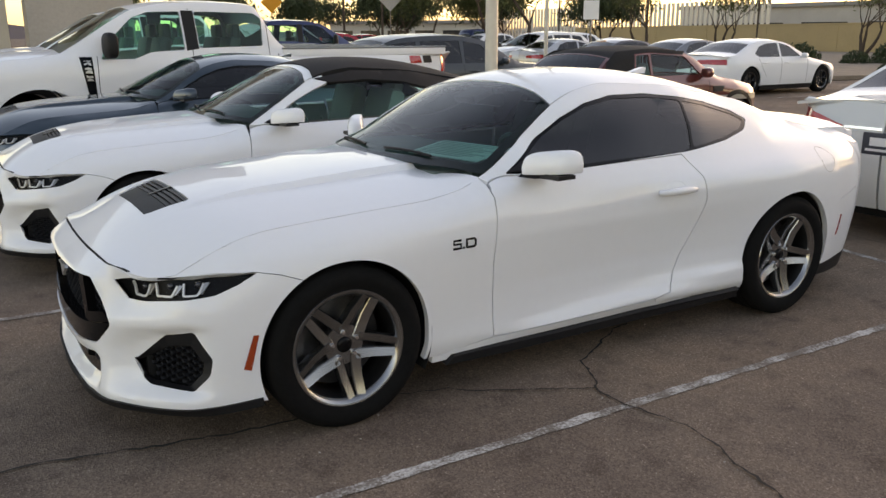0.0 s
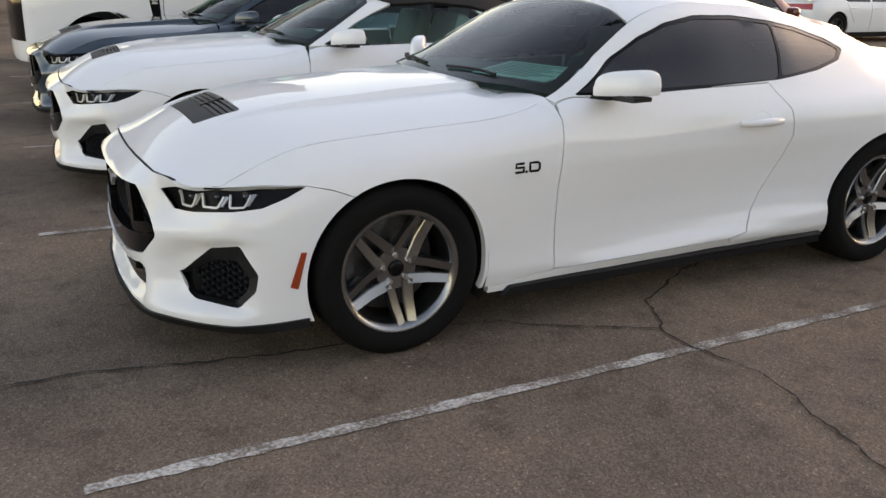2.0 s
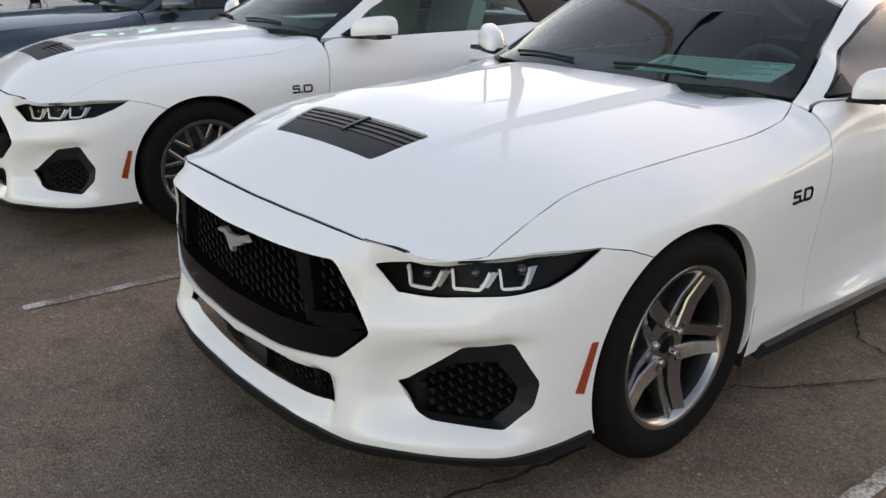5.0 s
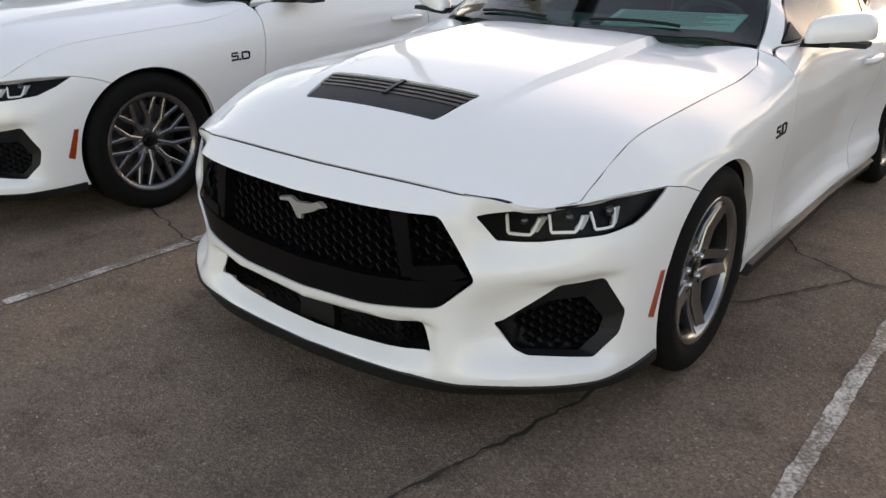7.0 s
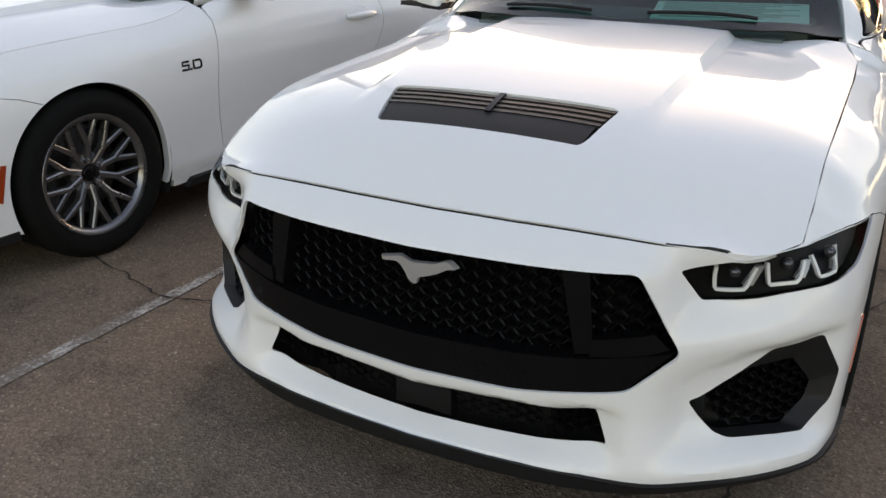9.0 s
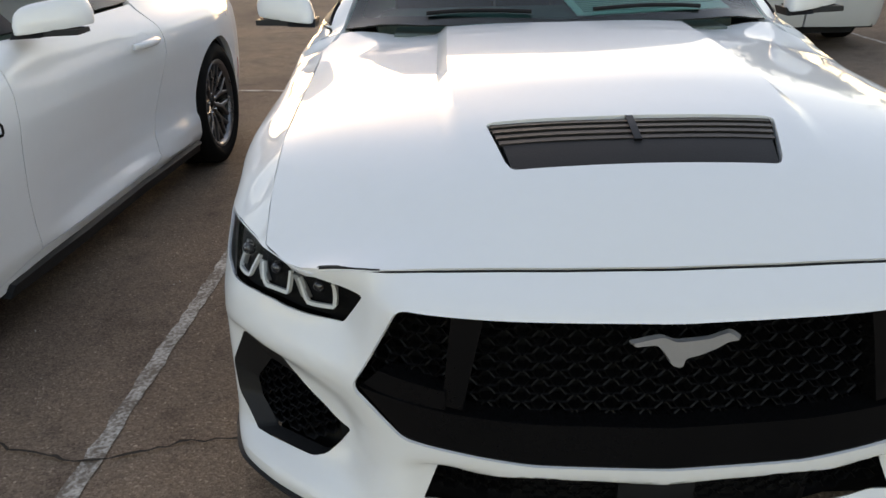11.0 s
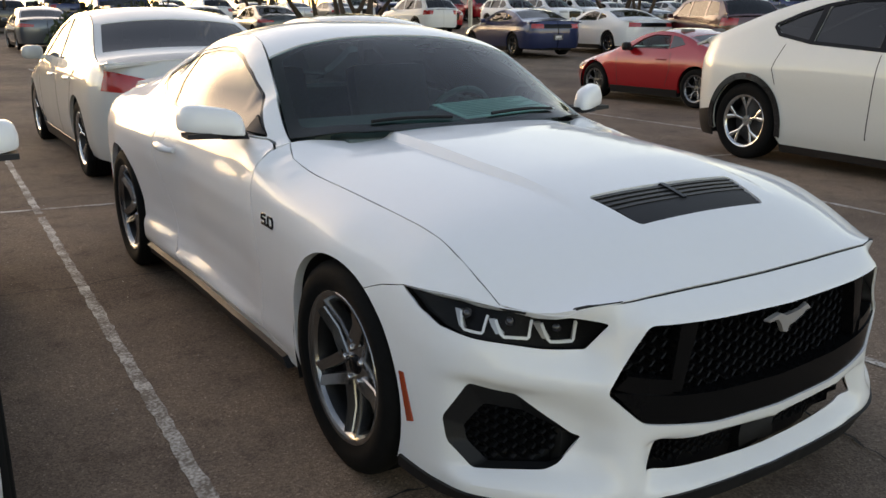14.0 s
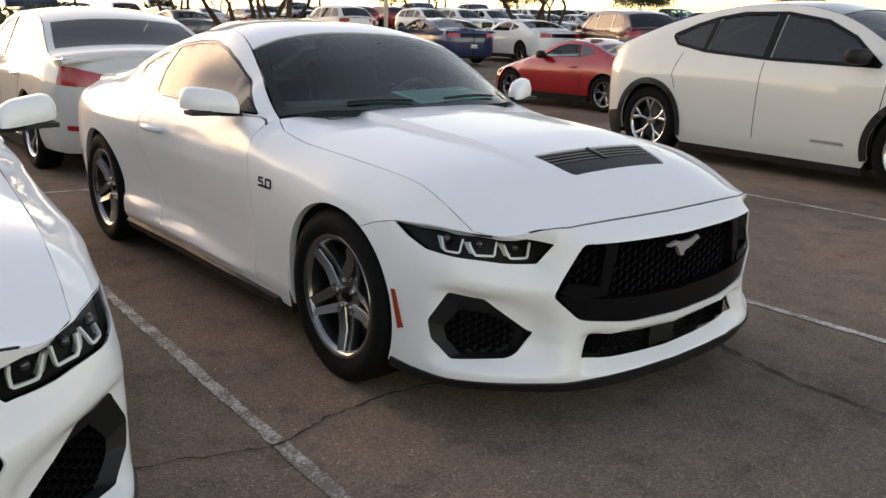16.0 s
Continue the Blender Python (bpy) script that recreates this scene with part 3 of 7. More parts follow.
def mustang_body():
    """The coupe's skin."""
    plan = [(0.925, 0), (0.921, 0.2), (0.910, 0.36), (0.884, 0.48), (0.842, 0.58), (0.757, 0.706), (0.668, 0.803), (0.603, 0.860), (0.51, 0.889), (0.4, 0.902), (0.2, 0.915), (0, 0.93), (-0.5, 0.915), (-0.9, 0.908), (-1.6, 0.912), (-2.1, 0.938), (-2.72, 0.958), (-3.15, 0.925), (-3.45, 0.86), (-3.66, 0.72), (-3.78, 0.42), (-3.81, 0)]
    # lip, ledge, lower inlet, bar, grille, nose cap; further out: corner block, inlet pocket, brow, headlamp
    sec = [
        ("y", 0.0, [(0.10, 0.05), (0.150, 0.010), (0.160, 0.0), (0.184, 0.0), (0.190, 0.003), (0.216, 0.052), (0.224, 0.056), (0.306, 0.050), (0.312, 0.038), (0.320, 0.012), (0.334, 0.003), (0.362, 0.0), (0.662, 0.0), (0.670, 0.006), (0.70, 0.050), (0.731, 0.097)]),
        ("y", 0.30, [(0.10, 0.05), (0.155, 0.010), (0.166, 0.0), (0.195, 0.0), (0.201, 0.003), (0.232, 0.052), (0.240, 0.056), (0.323, 0.050), (0.329, 0.038), (0.337, 0.012), (0.351, 0.003), (0.380, 0.0), (0.672, 0.0), (0.680, 0.006), (0.710, 0.050), (0.737, 0.094)]),
        ("y", 0.435, [(0.10, 0.05), (0.160, 0.010), (0.172, 0.0), (0.204, -0.004), (0.212, -0.002), (0.256, 0.048), (0.266, 0.050), (0.340, 0.044), (0.350, 0.034), (0.360, 0.010), (0.372, 0.003), (0.40, 0.0), (0.675, 0.0), (0.684, 0.006), (0.715, 0.045), (0.74, 0.088)]),
        ("y", 0.492, [(0.10, 0.05), (0.165, 0.010), (0.176, -0.005), (0.210, -0.013), (0.232, -0.014), (0.30, -0.004), (0.36, 0.002), (0.41, 0.002), (0.50, 0.0), (0.60, 0.0), (0.676, 0.002), (0.70, 0.026), (0.737, 0.066)]),
        ("y", 0.545, [(0.10, 0.05), (0.170, 0.010), (0.180, -0.012), (0.216, -0.021), (0.232, -0.021), (0.26, -0.010), (0.33, 0.010), (0.40, 0.012), (0.45, 0.005), (0.50, 0.0), (0.55, 0.005), (0.64, 0.024), (0.672, 0.034), (0.70, 0.044), (0.737, 0.055)]),
        ("y", 0.580, [(0.10, 0.05), (0.170, 0.010), (0.185, -0.012), (0.222, -0.020), (0.236, -0.014), (0.28, 0.014), (0.33, 0.032), (0.40, 0.030), (0.45, 0.014), (0.495, 0.002), (0.525, 0.003), (0.58, 0.030), (0.64, 0.050), (0.672, 0.052), (0.70, 0.046)]),
        ("y", 0.623, [(0.10, 0.05), (0.175, 0.010), (0.190, -0.012), (0.226, -0.020), (0.240, -0.012), (0.27, 0.026), (0.32, 0.054), (0.37, 0.058), (0.42, 0.045), (0.47, 0.020), (0.505, 0.008), (0.535, 0.011), (0.575, 0.040), (0.605, 0.062), (0.65, 0.062), (0.70, 0.042)]),
        ("y", 0.680, [(0.10, 0.05), (0.180, 0.010), (0.195, -0.014), (0.230, -0.020), (0.244, -0.012), (0.278, 0.036), (0.32, 0.052), (0.40, 0.054), (0.45, 0.044), (0.49, 0.018), (0.515, 0.006), (0.545, 0.009), (0.59, 0.036), (0.65, 0.046), (0.69, 0.036), (0.705, 0.034)]),
        ("y", 0.763, [(0.10, 0.04), (0.182, 0.010), (0.197, -0.016), (0.234, -0.020), (0.248, -0.012), (0.274, 0.034), (0.35, 0.044), (0.45, 0.046), (0.482, 0.042), (0.508, 0.012), (0.526, 0.003), (0.556, 0.006), (0.61, 0.028), (0.66, 0.040), (0.70, 0.046), (0.72, 0.060)]),
        ("y", 0.84, [(0.10, 0.03), (0.185, 0.010), (0.200, -0.012), (0.236, -0.015), (0.250, -0.008), (0.270, 0.026), (0.35, 0.034), (0.48, 0.036), (0.506, 0.030), (0.528, 0.004), (0.545, 0.0), (0.60, 0.005), (0.65, 0.024), (0.70, 0.055), (0.725, 0.075)]),
        ("x", 0.545, [(0.10, 0.855), (0.2, 0.876), (0.25, 0.880), (0.30, 0.876), (0.45, 0.877), (0.53, 0.878), (0.58, 0.872), (0.65, 0.850), (0.70, 0.818), (0.74, 0.785), (0.77, 0.75)]),
        ("x", 0.50, [(0.10, 0.875), (0.2, 0.888), (0.3, 0.890), (0.45, 0.890), (0.58, 0.884), (0.66, 0.866), (0.71, 0.838), (0.745, 0.80), (0.77, 0.765)]),
        ("x", 0.38, [(0.10, 0.90), (0.3, 0.90), (0.5, 0.902), (0.62, 0.897), (0.70, 0.884), (0.76, 0.85), (0.80, 0.80), (0.822, 0.765)]),
        ("x", 0.05, [(0.10, 0.90), (0.35, 0.928), (0.5, 0.935), (0.65, 0.932), (0.74, 0.918), (0.80, 0.882), (0.84, 0.83), (0.864, 0.775)]),
        ("x", -0.40, [(0.10, 0.87), (0.2, 0.882), (0.27, 0.898), (0.35, 0.896), (0.45, 0.905), (0.6, 0.918), (0.7, 0.922), (0.78, 0.913), (0.84, 0.882), (0.88, 0.83), (0.893, 0.786)]),
        ("x", -0.72, [(0.10, 0.87), (0.2, 0.88), (0.27, 0.90), (0.34, 0.893), (0.45, 0.893), (0.6, 0.905), (0.7, 0.914), (0.8, 0.91), (0.88, 0.886), (0.925, 0.84), (0.944, 0.765)]),
        ("x", -1.0, [(0.10, 0.87), (0.2, 0.88), (0.235, 0.905), (0.262, 0.904), (0.285, 0.880), (0.36, 0.874), (0.47, 0.876), (0.6, 0.895), (0.7, 0.911), (0.78, 0.909), (0.9, 0.874), (0.95, 0.845), (1.0, 0.79), (1.095, 0.69)]),
        ("x", -1.6, [(0.10, 0.87), (0.2, 0.88), (0.25, 0.920), (0.285, 0.920), (0.312, 0.884), (0.37, 0.870), (0.48, 0.872), (0.6, 0.889), (0.7, 0.910), (0.79, 0.913), (0.86, 0.902), (0.92, 0.870), (0.96, 0.842), (1.1, 0.757), (1.22, 0.668), (1.29, 0.60), (1.325, 0.545)]),
        ("x", -2.1, [(0.10, 0.88), (0.2, 0.89), (0.25, 0.946), (0.335, 0.946), (0.37, 0.914), (0.46, 0.905), (0.6, 0.922), (0.72, 0.950), (0.80, 0.958), (0.85, 0.946), (0.895, 0.905), (0.93, 0.862), (0.975, 0.828), (1.1, 0.75), (1.2, 0.662), (1.26, 0.59), (1.295, 0.53)]),
        ("x", -2.72, [(0.10, 0.92), (0.4, 0.962), (0.6, 0.972), (0.74, 0.976), (0.82, 0.972), (0.87, 0.946), (0.905, 0.890), (0.94, 0.828), (0.99, 0.758), (1.05, 0.70), (1.1, 0.64), (1.16, 0.56), (1.195, 0.50)]),
        ("x", -3.2, [(0.10, 0.87), (0.3, 0.90), (0.45, 0.918), (0.65, 0.924), (0.79, 0.916), (0.87, 0.892), (0.92, 0.835), (0.955, 0.75), (0.985, 0.65), (1.03, 0.56)]),
        ("x", -3.55, [(0.10, 0.72), (0.3, 0.77), (0.5, 0.80), (0.7, 0.805), (0.82, 0.79), (0.9, 0.75), (0.95, 0.68), (0.98, 0.62)]),
        ("x", -3.79, [(0.10, 0.28), (0.3, 0.36), (0.7, 0.38), (0.85, 0.40), (0.95, 0.42), (0.98, 0.40)]),
    ]
    hood_edge = [(0.88, 0.70, 0.695), (0.82, 0.685, 0.712), (0.79, 0.665, 0.708), (0.768, 0.645, 0.700), (0.70, 0.70, 0.699), (0.624, 0.760, 0.706), (0.5, 0.765, 0.772), (0.38, 0.766, 0.822), (0.27, 0.77, 0.846), (0.05, 0.775, 0.864), (-0.15, 0.78, 0.878), (-0.4, 0.786, 0.893), (-0.613, 0.791, 0.905), (-0.8, 0.79, 0.91)]
    hood_mid = [(0.90, 0.675), (0.832, 0.729), (0.763, 0.772), (0.7, 0.811), (0.612, 0.859), (0.446, 0.904), (0.2, 0.937), (0, 0.950), (-0.3, 0.968), (-0.5, 0.977), (-0.8, 0.98)]
    top_edge = [(-0.4, 0.74, 0.90), (-0.62, 0.745, 0.925), (-0.76, 0.744, 0.944), (-1.0, 0.69, 1.095), (-1.235, 0.627, 1.242), (-1.4, 0.58, 1.295), (-1.6, 0.545, 1.325), (-2.1, 0.53, 1.295), (-2.72, 0.50, 1.195), (-3.0, 0.53, 1.095), (-3.2, 0.56, 1.03), (-3.55, 0.62, 0.98), (-3.85, 0.62, 0.965)]
    top_mid = [(-0.4, 0.915), (-0.5, 0.965), (-0.76, 1.088), (-1.0, 1.205), (-1.28, 1.325), (-1.5, 1.370), (-1.75, 1.385), (-2.0, 1.377), (-2.3, 1.335), (-2.6, 1.262), (-2.9, 1.17), (-3.2, 1.075), (-3.35, 1.035), (-3.5, 1.02), (-3.85, 1.015)]
    return Body(plan, sec, hood_edge, hood_mid, top_edge, top_mid, dome=0.026, sigma=0.005, crown=2.8, edge=(HOOD_EDGE, RAIL), along=0.014, dz=0.0025)


# outlines of the openings, metres on the car
GRILLE = [(0, 0.662), (0.25, 0.668), (0.486, 0.677), (0.580, 0.502), (0.487, 0.413), (0.25, 0.373), (0, 0.363)]
LOWGRILLE = [(0, 0.308), (0.25, 0.322), (0.425, 0.352), (0.458, 0.263), (0.435, 0.2575), (0.30, 0.234), (0, 0.218)]
FOG = [(0.622, 0.363), (0.642, 0.369), (0.735, 0.452), (0.765, 0.482), (0.850, 0.503), (0.877, 0.40), (0.873, 0.335), (0.842, 0.268), (0.70, 0.277), (0.672, 0.292)]
VENT = [(0.61, 0), (0.612, 0.15), (0.612, 0.262), (0.585, 0.275), (0.443, 0.305), (0.432, 0.29), (0.428, 0.0)]


def spline_z(b, pts):
    """(u, z) from a list of nose (y, z) and side (x, z) stations."""
    return [(float(b.uy(v)) if k == "y" else float(b.ux(v)), z) for k, v, z in pts]


BODY = mustang_body()


def mustang(name, label, m, paint, soft_top=False, mesh_wheels=False, seat=None):
    """A sports car: fastback, or with a closed canvas roof."""
    b = BODY
    car = thing(name, label, "car", "cars parked in the rows", m)
    S = b.skin
    headlamp = spline_z(b, [("y", 0.571, 0.670), ("y", 0.656, 0.692), ("y", 0.70, 0.6945), ("y", 0.756, 0.7), ("x", 0.5, 0.712), ("x", 0.358, 0.708), ("x", 0.43, 0.672), ("x", 0.52, 0.640), ("y", 0.80, 0.622), ("y", 0.72, 0.609), ("y", 0.623, 0.602)])
    headlamp = rounded(headlamp, 0.008)
    grille = rounded([(float(b.uy(abs(y))) * (1 if y >= 0 else -1), z) for y, z in both(GRILLE)], 0.02)
    low = rounded([(float(b.uy(abs(y))) * (1 if y >= 0 else -1), z) for y, z in both(LOWGRILLE)], 0.012)
    fog = rounded(b.nose(FOG), 0.014)
    mir = lambda p: [(-u, z) for u, z in p][::-1]
    # front bumper: from the bonnet edge down to the lip, back to the arches
    low_line = spline_z(b, [("x", 0.20, 0.225), ("x", 0.44, 0.212), ("y", 0.80, 0.204), ("y", 0.6, 0.200), ("y", 0.4, 0.190), ("y", 0.2, 0.182), ("y", 0.0, 0.178)])
    # the arch's edge takes the place of the bumper's straight rear end
    arc = [(float(b.ux(0.375 * math.cos(a))), 0.335 + 0.375 * math.sin(a)) for a in np.linspace(radians(59.6), radians(-21), 26)]
    ua = float(b.uy(0.636))
    top_line = b.line(0.0, ua + 0.012, drop=0.003) + [q for q in spline_z(b, [("y", 0.665, 0.6975), ("y", 0.70, 0.6975), ("y", 0.756, 0.702), ("x", 0.5, 0.7135), ("x", 0.358, 0.708)]) if q[0] > ua + 0.02]
    halfb = top_line + [(float(b.ux(0.27)), 0.6885)] + arc + low_line[1:]
    outer = np.array(halfb + [(-u, z) for u, z in halfb[::-1] if u > 1e-6])
    folds = [[(-0.435, 0.210), (-0.30, 0.199), (0.0, 0.188), (0.30, 0.199), (0.435, 0.210)],
             [(-0.435, 0.360), (-0.30, 0.336), (0.0, 0.319), (0.30, 0.336), (0.435, 0.360)], [(-0.42, 0.374), (-0.30, 0.352), (0.0, 0.335), (0.30, 0.352), (0.42, 0.374)],
             [(-0.486, 0.682), (-0.30, 0.677), (0.0, 0.667), (0.30, 0.677), (0.486, 0.682)]]
    for k in (1, -1):
        folds += [[(y * k, z) for y, z in ln] for ln in ([(0.545, 0.234), (0.58, 0.236), (0.623, 0.240), (0.68, 0.244), (0.763, 0.248), (0.84, 0.250)], [(0.492, 0.300), (0.492, 0.232), (0.52, 0.214)], [(0.445, 0.345), (0.462, 0.262), (0.475, 0.222)],
                                                          [(0.59, 0.515), (0.623, 0.522), (0.68, 0.530), (0.763, 0.541), (0.84, 0.540)], [(0.68, 0.500), (0.763, 0.512), (0.845, 0.519)], [(0.500, 0.672), (0.545, 0.60), (0.585, 0.515)])]
    folds = [[(float(b.uy(abs(y))) * (1 if y >= 0 else -1), z) for y, z in ln] for ln in folds]
    bm = sheet(bmesh.new(), S, outer, [headlamp, mir(headlamp), grille, low, fog, mir(fog)], 0.012, rim=0.007, lines=folds)
    part("front_bumper", bm, paint, car, smooth=26)
    ue, uf = float(b.ux(-0.58)), float(b.uy(0.655))
    # near-black strips just below the shut line: the gap's shade put in as colour
    front_gap = b.line(0.0, uf, drop=0.004)
    part("bonnet_gap", ribbon(bmesh.new(), S, [(-u, z) for u, z in front_gap][::-1] + front_gap[1:], 0.011, lift=-0.005, step=0.015, thick=0.008), M_GAP, car)
    for s in (1, -1):
        part("bonnet_gap", ribbon(bmesh.new(), S, [(u * s, z) for u, z in b.line(float(b.uy(0.75)), ue, drop=0.004)], 0.009, lift=-0.003, step=0.015, thick=0.008), M_GAP, car)
    # splitter under the bumper
    lip = spline_z(b, [("x", 0.37, 0.218), ("y", 0.80, 0.210), ("y", 0.6, 0.205), ("y", 0.4, 0.196), ("y", 0.2, 0.188), ("y", 0.0, 0.184)])
    lip2 = spline_z(b, [("y", 0.0, 0.150), ("y", 0.2, 0.153), ("y", 0.4, 0.162), ("y", 0.6, 0.171), ("y", 0.80, 0.178), ("x", 0.37, 0.186)])
    bm = sheet(bmesh.new(), S, np.array([(-u, z) for u, z in lip2[::-1]] + lip2 + lip + [(-u, z) for u, z in lip[::-1][1:]]), step=0.03, inset=-0.010, rim=0.07)
    part("front_splitter", bm, M_PLASTIC, car, "matt black front lip")
    # grilles: honeycomb in front of a dark back
    def honeycomb(outline, cell, inset, nm, lab):
        bm = bmesh.new()
        sheet(bm, S, outline, step=0.06, inset=inset + 0.035, rim=0)
        o = np.array(outline)
        lo, hi = o.min(0), o.max(0)
        row = 0
        z = lo[1]
        while z < hi[1] + cell:
            u = lo[0] + (row % 2) * cell * 0.9
            while u < hi[0]:
                hexa = np.array([(u + cell * kx, z + cell * 0.42 * kz) for kx, kz in ((-0.86, 0), (-0.5, 1), (0.5, 1), (0.86, 0), (0.5, -1), (-0.5, -1))])
                if inside(o, hexa).sum() >= 5:
                    inner = (hexa - hexa.mean(0)) * 0.90 + hexa.mean(0)
                    p, q, r = S(hexa[:, 0], hexa[:, 1]), S(inner[:, 0], inner[:, 1]), S(inner[:, 0], inner[:, 1])
                    cx = Vector((1, 0, 0))
                    a = [bm.verts.new(Vector(v) - cx * inset) for v in p]
                    c = [bm.verts.new(Vector(v) - cx * (inset + 0.003)) for v in q]
                    d = [bm.verts.new(Vector(v) - cx * (inset + 0.03)) for v in r]
                    for i in range(6):
                        j = (i + 1) % 6
                        bm.faces.new((a[i], a[j], c[j], c[i]))
                        bm.faces.new((c[i], c[j], d[j], d[i]))
                u += cell * 1.8
            z += cell * 0.46
            row += 1
        part(nm, bm, M_GRILLE, car, lab, smooth=25)
    honeycomb(grille, 0.036, 0.050, "grille_mesh", "black honeycomb grille")
    honeycomb(low, 0.026, 0.035, "lower_grille", "black honeycomb lower grille")
    for s in (1, -1):
        honeycomb(fog if s == 1 else np.array(mir(fog)), 0.029, 0.04, "corner_grille", "black honeycomb corner inlet")
    # glossy surround of the main grille: bottom bar, side walls, upright blades
    bm = bmesh.new()
    uy = lambda y: float(b.uy(abs(y))) * (1 if y >= 0 else -1)
    bar = [(uy(y), z) for y, z in both([(0, 0.452), (0.25, 0.462), (0.40, 0.478), (0.568, 0.506), (0.485, 0.416), (0.25, 0.376), (0, 0.366)])]
    sheet(bm, S, bar, step=0.03, inset=0.006, rim=0.06)
    part("grille_lower_bar", bm, M_GLOSS, car, "gloss black bar")
    for s in (1, -1):
        bm = bmesh.new()
        sheet(bm, S, [(uy(y * s), z) for y, z in ((0.335, 0.668), (0.392, 0.670), (0.412, 0.488), (0.375, 0.482))], step=0.03, inset=0.014, rim=0.05)
        part("grille_blade", bm, M_GLOSS, car, "gloss black upright blade")
        bm = bmesh.new()
        sheet(bm, S, [(uy(y * s), z) for y, z in ((0.405, 0.520), (0.530, 0.545), (0.560, 0.512), (0.50, 0.492), (0.405, 0.482))], step=0.03, inset=0.010, rim=0.05)
        part("grille_foot", bm, M_GLOSS, car, "gloss black grille corner")
        # funnel walls of the corner inlet
        bm = bmesh.new()
        f = np.array(fog if s == 1 else mir(fog))
        au, z0, z1 = np.abs(f[:, 0]), f[:, 1].min(), f[:, 1].max()
        w = (au - au.min()) / (au.max() - au.min())
        inner = np.stack([(au + 0.006 - 0.052 * w ** 1.5) * s, f[:, 1] + 0.006 - 0.075 * ((f[:, 1] - z0) / (z1 - z0)) ** 1.3], 1)
        a, d = S(f[:, 0], f[:, 1]), S(inner[:, 0], inner[:, 1])
        va = [bm.verts.new(v) for v in a]
        vd = [bm.verts.new((v[0] - 0.016, v[1] - 0.026 * s, v[2])) for v in d]
        for i in range(len(va)):
            j = (i + 1) % len(va)
            bm.faces.new((va[i], va[j], vd[j], vd[i]))
        part("inlet_surround", fixed(bm), M_PLASTIC, car, "matt black inlet surround")
    bm = bmesh.new()
    sheet(bm, S, [(uy(y), z) for y, z in ((-0.075, 0.305), (0.075, 0.305), (0.075, 0.226), (-0.075, 0.226))], step=0.03, inset=0.012, rim=0.03)
    part("sensor_panel", bm, M_GRILLE, car)
    # emblem: a plain bright slanted shape on the mesh
    bm = bmesh.new()
    outline = [(-0.098, 0.012), (-0.075, 0.030), (-0.040, 0.016), (0.020, 0.010), (0.045, 0.022), (0.100, 0.010), (0.096, 0.002), (0.055, 0.006), (0.038, -0.014), (0.024, -0.040), (0.004, -0.044), (0.002, -0.024), (-0.022, -0.018), (-0.055, -0.004), (-0.075, 0.010)]
    prism(bm, rounded(outline, 0.008, 2), -0.006, 0.006, Matrix.Translation((0.908, 0.016, 0.613)) @ Matrix.Rotation(radians(-90), 4, "Z"), 0.93)
    part("emblem", fixed(bm), M_EMBLEM, car, "chrome emblem on the grille")
    # bonnet
    hood_half = [(x - (0.003 if x > 0.75 else 0), max(0, y - 0.0012)) for x, y in HOOD_EDGE] + [(-0.738, 0.736), (-0.712, 0.67), (-0.635, 0.50), (-0.575, 0.28), (-0.556, 0.12), (-0.55, 0.0)]
    hood_out = hood_half + [(x, -y) for x, y in hood_half[::-1] if y > 0]
    vent = VENT + [(x, -y) for x, y in VENT[::-1] if y > 0]
    bm = sheet(bmesh.new(), b.hood, hood_out, [rounded(vent, 0.012)], 0.018, rim=0.02, lines=[[(-0.58, (0.39 + d) * k), (0.0, (0.395 + d) * k), (0.54, (0.376 + d) * k)] for k in (1, -1) for d in (-0.014, 0.014)])
    part("bonnet", bm, paint, car, smooth=22)
    # at the front corners the gap's shade is a dark line on the bonnet
    for s in (1, -1):
        part("bonnet_gap", ribbon(bmesh.new(), b.hood, [(x, y * s) for x, y in ((0.806, 0.515), (0.803, 0.530), (0.787, 0.578), (0.766, 0.630))], 0.0028, lift=0.0005, step=0.012, thick=0.002), M_GAP, car)
    v = part("bonnet_vent", sheet(bmesh.new(), b.hood, rounded(vent, 0.012), step=0.04, inset=0.03, rim=0), M_PLASTIC, car, "black louvred bonnet vent")
    bm = bmesh.new()
    for q in ([(0.525, -0.275), (0.61, -0.262), (0.61, 0.262), (0.525, 0.275)],):
        sheet(bm, b.hood, q, step=0.03, inset=0.004, rim=0.02)
    part("vent_panel", bm, M_PLASTIC, v)
    for s in (-1, 1):
        for k in range(4):
            x0 = 0.437 + 0.023 * k
            yo = 0.297 - 0.02 * (k / 4)
            bm = bmesh.new()
            ys = np.linspace(0.008, yo, 6)
            rows = []
            for xx, dz in ((x0, -0.001), (x0 + 0.016, 0.001), (x0 + 0.016, -0.004), (x0, -0.012)):
                rows.append([bm.verts.new(p + np.array([0, 0, dz - 0.003])) for p in b.hood(np.full(6, xx), ys * s)])
            for i in range(4):
                for j in range(5):
                    bm.faces.new((rows[i][j], rows[i][j + 1], rows[(i + 1) % 4][j + 1], rows[(i + 1) % 4][j]))
            part("louvre", fixed(bm), M_GRILLE, v)
    bm = sheet(bmesh.new(), b.hood, [(0.43, -0.008), (0.53, -0.008), (0.53, 0.008), (0.43, 0.008)], step=0.02, inset=-0.001, rim=0.02)
    part("vent_rib", bm, M_GLOSS, v)
